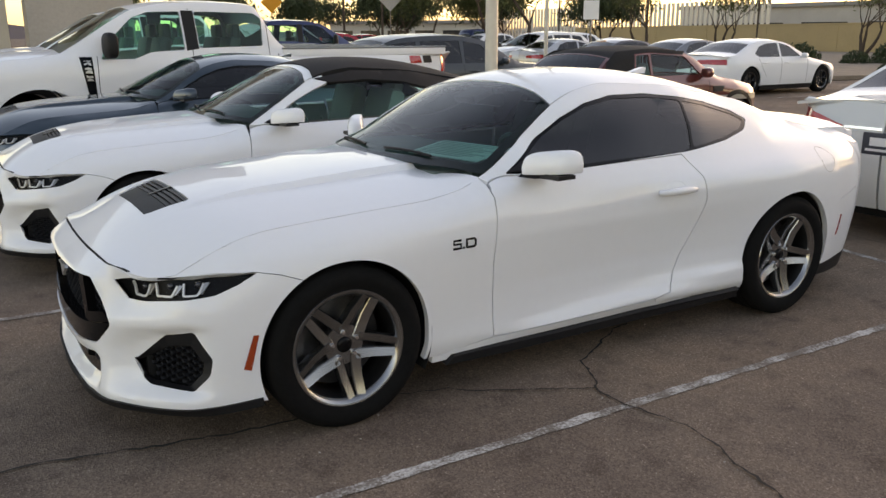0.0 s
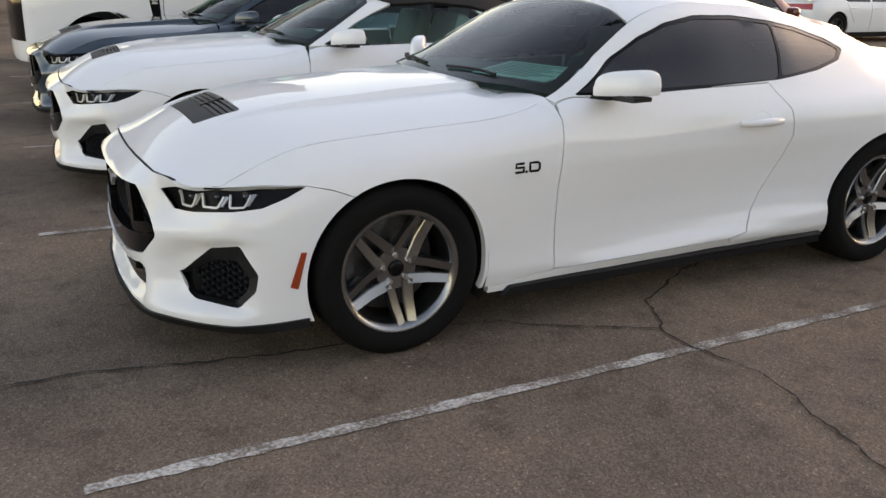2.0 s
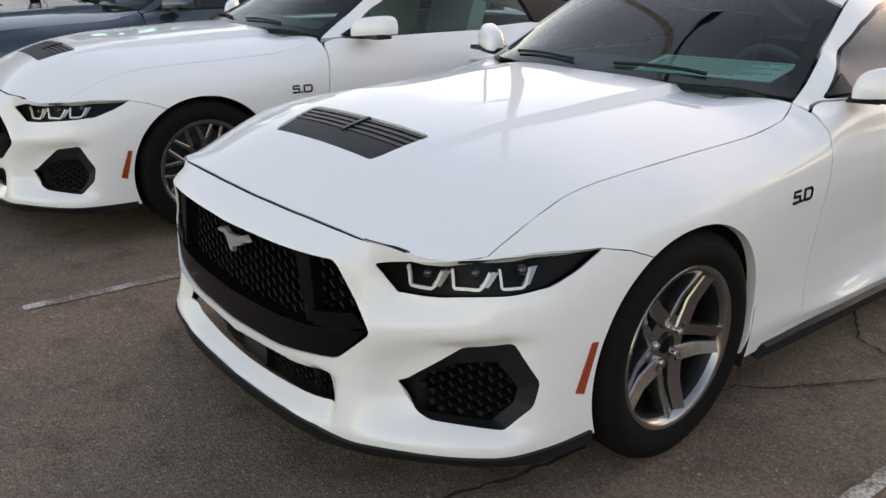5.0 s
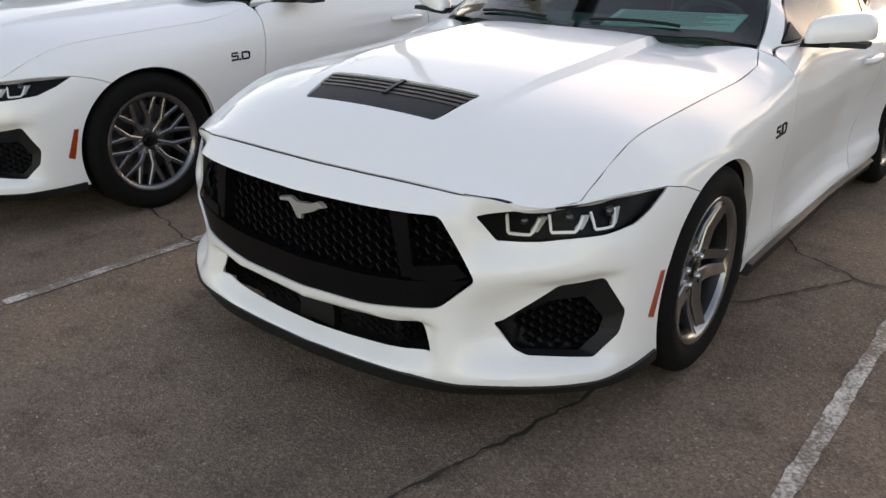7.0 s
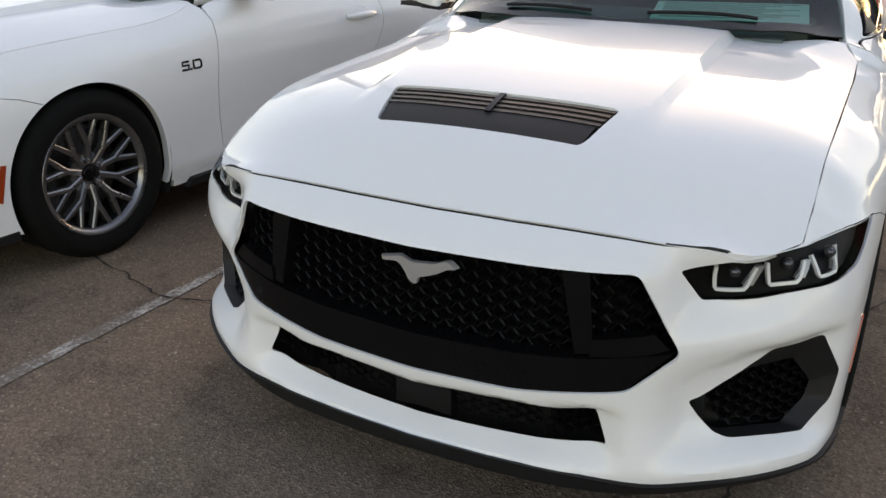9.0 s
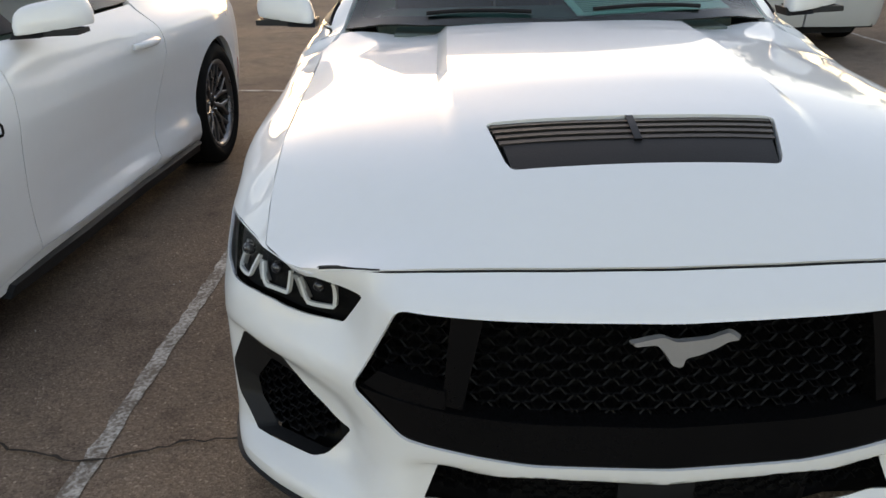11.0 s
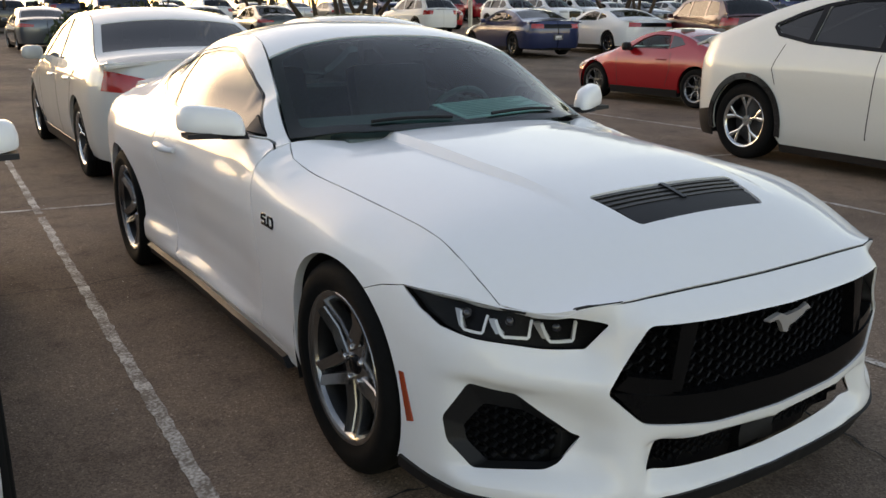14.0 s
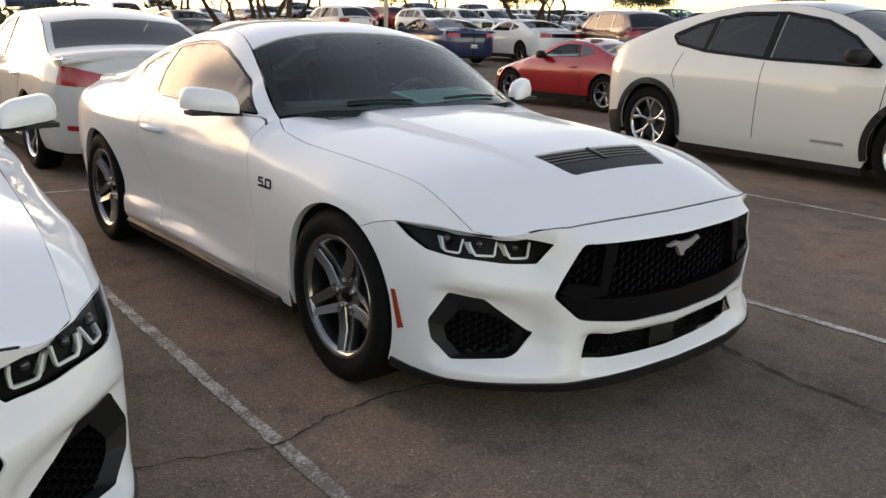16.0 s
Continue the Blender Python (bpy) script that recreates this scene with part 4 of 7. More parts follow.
    for s in (1, -1):
        f = lambda pts: b.side(pts, s)
        # wing
        g = 0.0025
        low_w = [(-0.702, 0.60), (-0.712, 0.245), (-0.45, 0.215), (-0.40, 0.215)]
        low_w += [(0.375 * math.cos(a), 0.335 + 0.375 * math.sin(a)) for a in np.linspace(radians(199), radians(60.1), 36)]
        low_w += [(0.27, 0.6915), (0.36, 0.7110), (0.5, 0.7155)]
        u0, u1 = float(b.uy(0.775)), float(b.ux(-0.728))
        wu = b.line(u0, u1, drop=0.0012) + [(float(b.ux(x)), z) for x, z in [(-0.722, 0.90)] + low_w]
        wu = [(u * s, z) for u, z in wu]
        part("front_wing", sheet(bmesh.new(), S, wu, step=0.022, rim=0.03), paint, car)
        # door
        door = [(-0.708, 0.60), (-0.718, 0.25), (-0.80, 0.245), (-1.70, 0.262), (-1.80, 0.285), (-1.88, 0.45), (-1.97, 0.62), (-2.005, 0.74), (-1.985, 0.86), (-1.915, 0.968), (-1.5, 0.962), (-1.1, 0.953), (-0.84, 0.947), (-0.745, 0.928), (-0.7275, 0.90)]
        d = part("door", sheet(bmesh.new(), S, f(door), step=0.02, rim=0.03), paint, car)
        bm = bmesh.new()
        hx0, hx1 = -1.675, -1.935
        pts = [((hx0 + (hx1 - hx0) * t), 0.930 + 0.032 * math.sin(math.pi * min(1, max(0, t))) ** 0.35, 0.808 + 0.004 * math.sin(math.pi * t)) for t in np.linspace(0, 1, 12)]
        rr = [0.006 + 0.013 * math.sin(math.pi * min(max(t, 0.08), 0.92)) ** 0.4 for t in np.linspace(0, 1, 12)]
        tube(bm, [(x, y * s, z) for x, y, z in pts], rr, 10)
        part("door_handle", fixed(bm), paint, d)
        cup = [(-1.80 + 0.062 * math.cos(a), 0.818 + 0.038 * math.sin(a)) for a in np.linspace(0, 2 * math.pi, 24, endpoint=False)]
        cupm = bmesh.new()
        ring = b.side(cup, s)
        c = ring.mean(0)
        rows = []
        for k, dpt in ((1.0, 0.0015), (0.9, -0.001), (0.6, -0.0005), (0.15, 0.0)):
            q = c + (ring - c) * k
            p = S(q[:, 0], q[:, 1])
            p[:, 1] += dpt * s
            rows.append([cupm.verts.new(v) for v in p])
        for r0, r1 in zip(rows, rows[1:]):
            for i in range(24):
                cupm.faces.new((r0[i], r0[(i + 1) % 24], r1[(i + 1) % 24], r1[i]))
        cupm.faces.new(rows[-1])
        part("handle_cup", fixed(cupm), paint, d)
        # rear quarter with the pillar and roof rail, one piece as far as the bumper
        tail = [(float(np.interp(u, b.u, b.plan[:, 0])), z) for u, z in b.line(float(b.ux(-0.735)), float(b.ux(-3.62)), 0.03, 0.001)]
        back = [(-3.70, 0.75), (-3.5, 0.69), (-3.2, 0.62)] + [(-2.72 + 0.382 * math.cos(a), 0.335 + 0.382 * math.sin(a)) for a in np.linspace(radians(142), radians(-19), 40)]
        front = [(-2.30, 0.215), (-1.72, 0.232), (-1.705, 0.258), (-1.806, 0.28), (-1.886, 0.448), (-1.976, 0.62), (-2.012, 0.74), (-1.992, 0.862), (-1.92, 0.973), (-1.5, 0.967), (-1.1, 0.958), (-0.84, 0.952), (-0.748, 0.932)]
        glassd = rounded([(-0.885, 0.972), (-1.05, 1.065), (-1.235, 1.165), (-1.40, 1.222), (-1.6, 1.252), (-1.85, 1.25), (-2.085, 1.225), (-2.005, 0.995), (-1.95, 0.983), (-1.5, 0.978), (-1.1, 0.970)], 0.02)
        glassq = rounded([(-2.10, 1.222), (-2.30, 1.188), (-2.50, 1.132), (-2.572, 1.098), (-2.50, 1.062), (-2.30, 1.025), (-2.025, 0.997)], 0.02)
        trim = rounded([(-0.845, 0.956), (-1.04, 1.075), (-1.232, 1.181), (-1.40, 1.238), (-1.6, 1.268), (-1.85, 1.266), (-2.10, 1.240), (-2.31, 1.205), (-2.51, 1.150), (-2.605, 1.098), (-2.51, 1.048), (-2.30, 1.01), (-1.98, 0.980), (-1.5, 0.966), (-1.1, 0.958)], 0.02)
        if not soft_top:
            part("rear_quarter", sheet(bmesh.new(), S, f(tail + back + front), [f(trim)], 0.022, rim=0.03), paint, car)
            part("window_trim", sheet(bmesh.new(), S, f(trim), [f(glassd), f(glassq)], 0.02, inset=0.003, rim=0.02), M_GLOSS, car, "black window surround")
            part("side_window", sheet(bmesh.new(), S, f(glassd), step=0.04, inset=0.006, rim=0), M_TINT, car, "dark tinted side glass")
            part("quarter_window", sheet(bmesh.new(), S, f(glassq), step=0.04, inset=0.006, rim=0), M_TINT, car, "dark tinted quarter glass")
        else:
            deck = [(-1.93, 0.985), (-2.2, 0.998), (-2.5, 1.0), (-2.8, 0.995), (-3.1, 0.985), (-3.40, 0.975), (-3.66, 0.965)]
            part("rear_quarter", sheet(bmesh.new(), S, f(deck + back + front[:8]), step=0.03, rim=0.03), paint, car)
            pillar = [(-0.76, 0.9475), (-1.0, 1.093), (-1.235, 1.238), (-1.36, 1.275), (-1.40, 1.235), (-1.235, 1.165), (-1.05, 1.068), (-0.86, 0.955)]
            part("windscreen_pillar", sheet(bmesh.new(), S, f(pillar), step=0.03, rim=0.03), paint, car)
            glass = rounded([(-0.885, 0.972), (-1.05, 1.06), (-1.235, 1.16), (-1.40, 1.21), (-1.7, 1.225), (-2.0, 1.20), (-2.22, 1.15), (-2.30, 1.01), (-1.95, 0.983), (-1.5, 0.978), (-1.1, 0.970)], 0.02)
            part("side_window", sheet(bmesh.new(), S, f(glass), step=0.05, inset=0.006, rim=0), M_GLASS, car, "clear side glass")
            side = [(-1.30, 1.25), (-1.6, 1.30), (-2.1, 1.285), (-2.5, 1.21), (-2.8, 1.08), (-2.95, 0.995), (-2.3, 0.995), (-2.26, 1.15), (-2.0, 1.21), (-1.7, 1.235), (-1.40, 1.222)]
            part("canvas_side", sheet(bmesh.new(), S, f(side), step=0.03, inset=-0.008, rim=0.03), M_SOFT, car, "black canvas roof side")
        # rear bumper half, sill, arch liner
        part("rear_bumper", sheet(bmesh.new(), S, b.side([(-3.705, 0.745), (-3.5, 0.685), (-3.2, 0.615)] + [(-2.72 + 0.382 * math.cos(a), 0.335 + 0.382 * math.sin(a)) for a in np.linspace(radians(139), radians(197), 14)] + [(-3.2, 0.23), (-3.5, 0.25), (-3.70, 0.26)], s), step=0.03, rim=0.03), paint, car)
        bm = sheet(bmesh.new(), S, f([(-3.02, 0.23), (-3.2, 0.24), (-3.5, 0.26), (-3.68, 0.27), (-3.68, 0.17), (-3.3, 0.16), (-3.05, 0.17)]), step=0.05, inset=-0.004, rim=0.05)
        part("rear_valance", bm, M_PLASTIC, car)
        bm = sheet(bmesh.new(), S, f([(-0.50, 0.203), (-0.80, 0.206), (-1.70, 0.216), (-2.10, 0.224), (-2.32, 0.226), (-2.33, 0.168), (-2.0, 0.160), (-0.8, 0.158), (-0.46, 0.168)]), step=0.03, inset=-0.024, rim=0.09)
        rk = [(-0.40, 0.212), (-0.45, 0.212), (-0.714, 0.2405), (-0.80, 0.2405), (-1.70, 0.2555), (-1.716, 0.2295), (-2.30, 0.212), (-2.32, 0.19), (-1.5, 0.18), (-0.8, 0.178), (-0.40, 0.182)]
        part("rocker_panel", sheet(bmesh.new(), S, f(rk), step=0.03, rim=0.03), paint, car)
        part("side_sill", bm, M_PLASTIC, car, "matt black side skirt")
        for cx in (0, -2.72):
            bm = bmesh.new()
            lathe(bm, [(0.39, 0.55), (0.39, 0.90)], 40, Matrix.Translation((cx, 0, 0.335)), -25, 205)
            if s < 0:
                bmesh.ops.scale(bm, vec=(1, -1, 1), verts=bm.verts)
            part("wheel_arch_liner", bm, M_GAP, car)
        # lamps
        hl = np.array(headlamp if s == 1 else mir(headlamp))
        lamp = part("headlamp", sheet(bmesh.new(), S, hl, step=0.03, inset=0.030, rim=0), M_LAMPBACK, car, "slim black headlamp with three bright bars")
        part("lamp_glass", sheet(bmesh.new(), S, hl, step=0.03, inset=0.002, rim=0.004), M_CLEAR, lamp)
        uh = lambda t: float(b.uy(0.60)) + (float(b.ux(0.36)) - float(b.uy(0.60))) * t
        for k in range(3):
            t0 = 0.085 + 0.205 * k
            za = 0.621 + 0.011 * k
            zb = za + 0.048
            L = [(uh(t0), zb - 0.004), (uh(t0 + 0.006), za + 0.004), (uh(t0 + 0.012), za), (uh(t0 + 0.112), za + 0.003), (uh(t0 + 0.126), za + 0.010), (uh(t0 + 0.160), zb - 0.003)]
            L = [(u * s, z) for u, z in L]
            bm = bmesh.new()
            ribbon(bm, S, L, 0.0075, lift=-0.014, step=0.012, thick=0.008)
            part("light_bar", fixed(bm), M_LAMP, lamp)
            W = [(uh(t0 + 0.112), za + 0.012), (uh(t0 + 0.17), zb), (uh(t0 + 0.200), zb), (uh(t0 + 0.150), za + 0.010)]
            bm = sheet(bmesh.new(), S, [(u * s, z) for u, z in W], step=0.02, inset=0.018, rim=0.01)
            part("bezel", bm, M_LAMPGREY, lamp)
            bm = bmesh.new()
            c = S(np.array([uh(t0 + 0.06) * s]), np.array([za + 0.032]))[0]
            bmesh.ops.create_uvsphere(bm, u_segments=14, v_segments=8, radius=0.014, matrix=Matrix.Translation(c - np.array([0.034, 0.004 * s, 0])))
            part("projector", bm, M_LENS, lamp)
        bm = sheet(bmesh.new(), S, f([(0.392, 0.474), (0.372, 0.472), (0.408, 0.336), (0.436, 0.346)]), step=0.02, inset=-0.004, rim=0.006)
        part("side_marker", bm, M_AMBER, car, "amber side marker")
        bm = sheet(bmesh.new(), S, f([(-3.245, 0.52), (-3.23, 0.52), (-3.20, 0.40), (-3.215, 0.40)]), step=0.02, inset=-0.003, rim=0.006)
        part("rear_side_marker", bm, M_REDLAMP, car)
        # door mirror
        mr = bmesh.new()
        bmesh.ops.create_uvsphere(mr, u_segments=24, v_segments=14, radius=1)
        for vv in mr.verts:
            x, y, z = vv.co
            x = math.copysign(abs(x) ** 0.62, x)
            z = math.copysign(abs(z) ** 0.5, z)
            y = math.copysign(abs(y) ** 0.5, y)
            vv.co = (x * (0.078 if x > 0 else 0.035) * (1 - 0.16 * max(0, z)) - 0.055 * y, y * 0.112 * (1 - 0.12 * max(0, z)), z * 0.064 + 0.014 * y)
        for vv in list(mr.verts):
            if vv.co.z < -0.036 + 0.10 * vv.co.y:
                vv.co.z = -0.036 + 0.10 * vv.co.y
        bmesh.ops.transform(mr, matrix=Matrix.Translation((-0.985, 0.962 * s, 1.008)) @ Matrix.Diagonal((1, s, 1, 1)), verts=mr.verts)
        mo = part("door_mirror", fixed(mr), paint, car)
        bm = bmesh.new()
        prism(bm, [(-0.875, 0.950), (-0.985, 0.950), (-1.01, 0.976), (-0.905, 0.976)], 0.845 * s, 0.945 * s, None, 0.75)
        prism(bm, [(-0.905, 0.953), (-1.035, 0.956), (-1.035, 0.978), (-0.91, 0.978)], 0.88 * s, 1.065 * s, None, 0.72)
        part("mirror_foot", fixed(bm), M_PLASTIC, mo, "black mirror foot")
        bm = sheet(bmesh.new(), S, f([(-0.86, 0.962), (-0.985, 1.025), (-0.985, 0.968)]), step=0.03, inset=-0.006, rim=0.012)
        part("mirror_sail", bm, M_PLASTIC, car)
        # sill-side badge reading 5.0, in outlined figures
        bm = bmesh.new()
        def stroke(pts):
            ribbon(bm, S, f([(-0.485 - a * 0.115 if s > 0 else -0.60 + a * 0.115, 0.688 + c * 0.034) for a, c in pts]), 0.009, lift=0.004, step=0.02, thick=0.006)
        stroke([(0.36, 1), (0.04, 1), (0.02, 0.55), (0.34, 0.55), (0.34, 0.0), (0.0, 0.0)])
        stroke([(0.42, 0.0), (0.50, 0.0)])
        stroke([(0.60, 0.0), (0.60, 1.0), (0.94, 1.0), (1.0, 0.8), (1.0, 0.2), (0.94, 0.0), (0.60, 0.0)])
        part("badge", fixed(bm), M_GLOSS, car, "black 5.0 badge on the wing")
        wheel_parts(car, Matrix.Translation((0, 0.79 * s, 0.341)) @ (Matrix() if s > 0 else WHEEL_FLIP), "mesh" if mesh_wheels else "star", mat=M_RIMDARK if mesh_wheels else M_RIM)
        wheel_parts(car, Matrix.Translation((-2.72, 0.815 * s, 0.341)) @ (Matrix() if s > 0 else WHEEL_FLIP), "mesh" if mesh_wheels else "star", width=0.275, mat=M_RIMDARK if mesh_wheels else M_RIM)
    # fuel flap
    bm = bmesh.new()
    ring = circle(-3.045, 0.862, 0.068, 28)
    sheet(bm, S, b.side(ring), [b.side(circle(-3.045, 0.862, 0.0655, 28))], 0.02, inset=-0.0006, rim=0.002)
    part("fuel_flap_edge", bm, M_LAMPGREY, car)
    # glass and roof
    screen_half = [(-0.515, 0), (-0.54, 0.25), (-0.60, 0.48), (-0.70, 0.66), (-0.765, 0.728), (-1.0, 0.672), (-1.225, 0.611), (-1.262, 0.45), (-1.285, 0.2), (-1.292, 0)]
    doub = lambda h: h + [(x, -y) for x, y in h[::-1] if y > 0]
    part("windscreen", sheet(bmesh.new(), b.top, doub(screen_half), step=0.05, inset=0.004, rim=0), M_GLASS, car, "green tinted windscreen")
    band_in = [(-0.575, 0), (-0.60, 0.25), (-0.655, 0.46), (-0.745, 0.62), (-0.79, 0.672), (-1.0, 0.625), (-1.20, 0.570), (-1.235, 0.42), (-1.252, 0.2), (-1.258, 0)]
    bm = sheet(bmesh.new(), b.top, doub(screen_half), [rounded(doub(band_in), 0.04)], 0.03, inset=0.009, rim=0)
    part("windscreen_band", bm, M_GAP, car, "black printed band round the windscreen")
    if not soft_top:
        roof_half = [(-1.296, 0), (-1.289, 0.2), (-1.266, 0.45), (-1.232, 0.614), (-1.4, 0.575), (-1.6, 0.541), (-1.85, 0.534), (-2.1, 0.526), (-2.4, 0.511), (-2.56, 0.503), (-2.50, 0.38), (-2.46, 0.2), (-2.45, 0)]
        part("roof", sheet(bmesh.new(), b.top, doub(roof_half), step=0.035, rim=0.012), paint, car)
        rear_half = [(-2.455, 0), (-2.465, 0.2), (-2.505, 0.38), (-2.56, 0.502), (-2.72, 0.503), (-3.0, 0.53), (-3.2, 0.555), (-3.28, 0.3), (-3.30, 0)]
        part("rear_window", sheet(bmesh.new(), b.top, doub(rear_half), step=0.05, inset=0.003, rim=0), M_REARGLASS, car, "grey tinted rear glass")
        bm = bmesh.new()
        prism(bm, [(-2.30, 1.330), (-2.46, 1.330), (-2.47, 1.368), (-2.44, 1.368)], -0.018, 0.018, None, 0.9)
        part("roof_aerial", fixed(bm), paint, car, "white shark-fin aerial")
        deck_half = [(-3.30, 0), (-3.28, 0.3), (-3.2, 0.552), (-3.4, 0.59), (-3.55, 0.615), (-3.66, 0.62), (-3.78, 0.4), (-3.80, 0)]
    else:
        roof_half = [(-1.35, 0), (-1.345, 0.2), (-1.325, 0.45), (-1.29, 0.615), (-1.4, 0.59), (-1.6, 0.56), (-1.85, 0.55), (-2.1, 0.545), (-2.4, 0.53), (-2.7, 0.53), (-2.95, 0.55), (-3.02, 0.3), (-3.04, 0)]
        part("windscreen_header", sheet(bmesh.new(), b.top, doub([(-1.296, 0), (-1.289, 0.2), (-1.266, 0.45), (-1.228, 0.614), (-1.30, 0.600), (-1.335, 0.45), (-1.35, 0.2), (-1.355, 0)]), step=0.04, inset=-0.002, rim=0.02), paint, car)
        part("canvas_roof", sheet(bmesh.new(), b.top, doub(roof_half), step=0.05, inset=-0.010, rim=0.03), M_SOFT, car, "black canvas folding roof")
        deck_half = [(-2.9, 0), (-2.9, 0.3), (-2.86, 0.51), (-3.2, 0.552), (-3.4, 0.59), (-3.55, 0.615), (-3.66, 0.62), (-3.78, 0.4), (-3.80, 0)]
    part("boot_lid", sheet(bmesh.new(), b.top, doub(deck_half), step=0.04, rim=0.02), paint, car)
    # lip spoiler on the boot edge
    bm = bmesh.new()
    rows = []
    for y in np.linspace(-0.62, 0.62, 25):
        e = 1 - (abs(y) / 0.62) ** 3
        x0 = -3.60 + 0.08 * (abs(y) / 0.62) ** 2
        base = float(b.top(np.array([x0]), np.array([min(abs(y), 0.6)]))[0, 2]) - 0.02 * max(0, abs(y) - 0.6) / 0.12
        rows.append([bm.verts.new(p) for p in ((x0 + 0.16, y, base + 0.012), (x0 + 0.02, y, base + 0.012 + 0.006 * e), (x0 - 0.105, y, base + 0.006 + 0.012 * e), (x0 - 0.115, y, base - 0.006 + 0.008 * e), (x0 - 0.09, y, base - 0.07))])
    for a, c in zip(rows, rows[1:]):
        for i in range(5):
            bm.faces.new((a[i], a[(i + 1) % 5], c[(i + 1) % 5], c[i]))
    bm.faces.new(rows[0])
    bm.faces.new(rows[-1][::-1])
    part("boot_spoiler", fixed(bm), paint, car)
    # tail panel and underside
    bm = bmesh.new()
    box(bm, -3.74, -3.62, -0.62, 0.62, 0.24, 0.97, 0.03)
    part("tail_panel", bm, paint, car)
    bm = bmesh.new()
    box(bm, -3.6, 0.75, -0.52, 0.52, 0.17, 0.42)
    box(bm, -2.30, -0.42, -0.84, 0.84, 0.17, 0.40)
    box(bm, 0.44, 0.72, -0.62, 0.62, 0.17, 0.60)
    part("underbody", bm, M_GAP, car)
    # wipers and scuttle
    bm = bmesh.new()
    x, y = np.meshgrid(np.linspace(-0.80, -0.46, 8), np.linspace(-0.74, 0.74, 16), indexing="ij")
    p = b.hood(x.ravel(), y.ravel())
    p[:, 2] -= 0.045
    vs = [bm.verts.new(q) for q in p]
    for i in range(7):
        for j in range(15):
            bm.faces.new((vs[i * 16 + j], vs[(i + 1) * 16 + j], vs[(i + 1) * 16 + j + 1], vs[i * 16 + j + 1]))
    part("scuttle", fixed(bm), M_PLASTIC, car)
    for y0, y1 in ((0.46, 0.10), (-0.10, -0.44)):
        bm = bmesh.new()
        pts = [b.top(np.array([x]), np.array([y]))[0] + np.array([0.002, 0, 0.005]) for x, y in zip(np.linspace(-0.655, -0.605, 8) if y0 > 0 else np.linspace(-0.600, -0.645, 8), np.linspace(y0, y1, 8))]
        tube(bm, pts, 0.007, 6)
        part("wiper", fixed(bm), M_PLASTIC, car)
    # cabin
    seat_m = seat or M_SEAT
    bm = bmesh.new()
    box(bm, -2.75, -0.75, -0.80, 0.80, 0.38, 0.43)
    box(bm, -1.14, -0.78, -0.62, 0.62, 0.62, 0.985, 0.03)
    box(bm, -0.80, -0.62, -0.55, 0.55, 0.62, 0.955, 0.01)
    box(bm, -3.0, -2.75, -0.62, 0.62, 0.5, 0.98, 0.03)
    dash = part("dashboard", bm, M_CABIN, car)
    if not soft_top and paint is M_WHITE:
        pm = Matrix.Translation((-0.90, 0.33, 1.008)) @ Matrix.Rotation(radians(10), 4, "Y") @ Matrix.Rotation(radians(6), 4, "Z")
        bm = bmesh.new()
        box(bm, -0.12, 0.12, -0.27, 0.27, -0.002, 0.002, 0, pm)
        paper = part("window_sticker", bm, M_PAPER, dash, "pale green printed sheet on the dashboard")
        for k in range(9):
            bm = bmesh.new()
            x = -0.10 + 0.023 * k
            box(bm, x, x + 0.008, -0.24, 0.24 - 0.06 * (k % 3), 0.0025, 0.005, 0, pm)
            part("print", bm, M_PRINT, paper)
    for s in (1, -1):
        bm = bmesh.new()
        box(bm, -0.26, 0.26, -0.25, 0.25, -0.08, 0.08, 0.05, Matrix.Translation((-1.62, 0.37 * s, 0.55)))
        box(bm, -0.07, 0.07, -0.24, 0.24, -0.32, 0.32, 0.06, Matrix.Translation((-1.93, 0.37 * s, 0.84)) @ Matrix.Rotation(radians(-16), 4, "Y"))
        box(bm, -0.045, 0.045, -0.13, 0.13, -0.10, 0.10, 0.04, Matrix.Translation((-2.06, 0.37 * s, 1.19 if not soft_top else 1.16)) @ Matrix.Rotation(radians(-10), 4, "Y"))
        part("seat", bm, seat_m, car)
    bm = bmesh.new()
    ringp = [(0.185 * math.cos(a), 0.185 * math.sin(a)) for a in np.linspace(0, 2 * math.pi, 25)]
    mm = Matrix.Translation((-1.27, 0.37, 0.90)) @ Matrix.Rotation(radians(-65), 4, "Y")
    tube(bm, [mm @ Vector((c, d, 0)) for c, d in ringp], 0.016, 8)
    box(bm, -0.05, 0.05, -0.18, 0.18, -0.02, 0.02, 0.01, mm)
    part("steering_wheel", bm, M_CABIN, car)
    bm = bmesh.new()
    box(bm, -0.02, 0.02, -0.125, 0.125, -0.036, 0.036, 0.015, Matrix.Translation((-1.30, 0.0, 1.225)))
    box(bm, -0.10, 0.03, -0.10, 0.10, -0.022, 0.022, 0.012, Matrix.Translation((-1.17, 0.0, 1.236)) @ Matrix.Rotation(radians(24), 4, "Y"))
    part("rear_view_mirror", bm, M_PLASTIC, car)
    return car


CAR = mustang("white_coupe", "white two-door fastback coupe with black grille, parked on asphalt", Matrix(), M_WHITE)


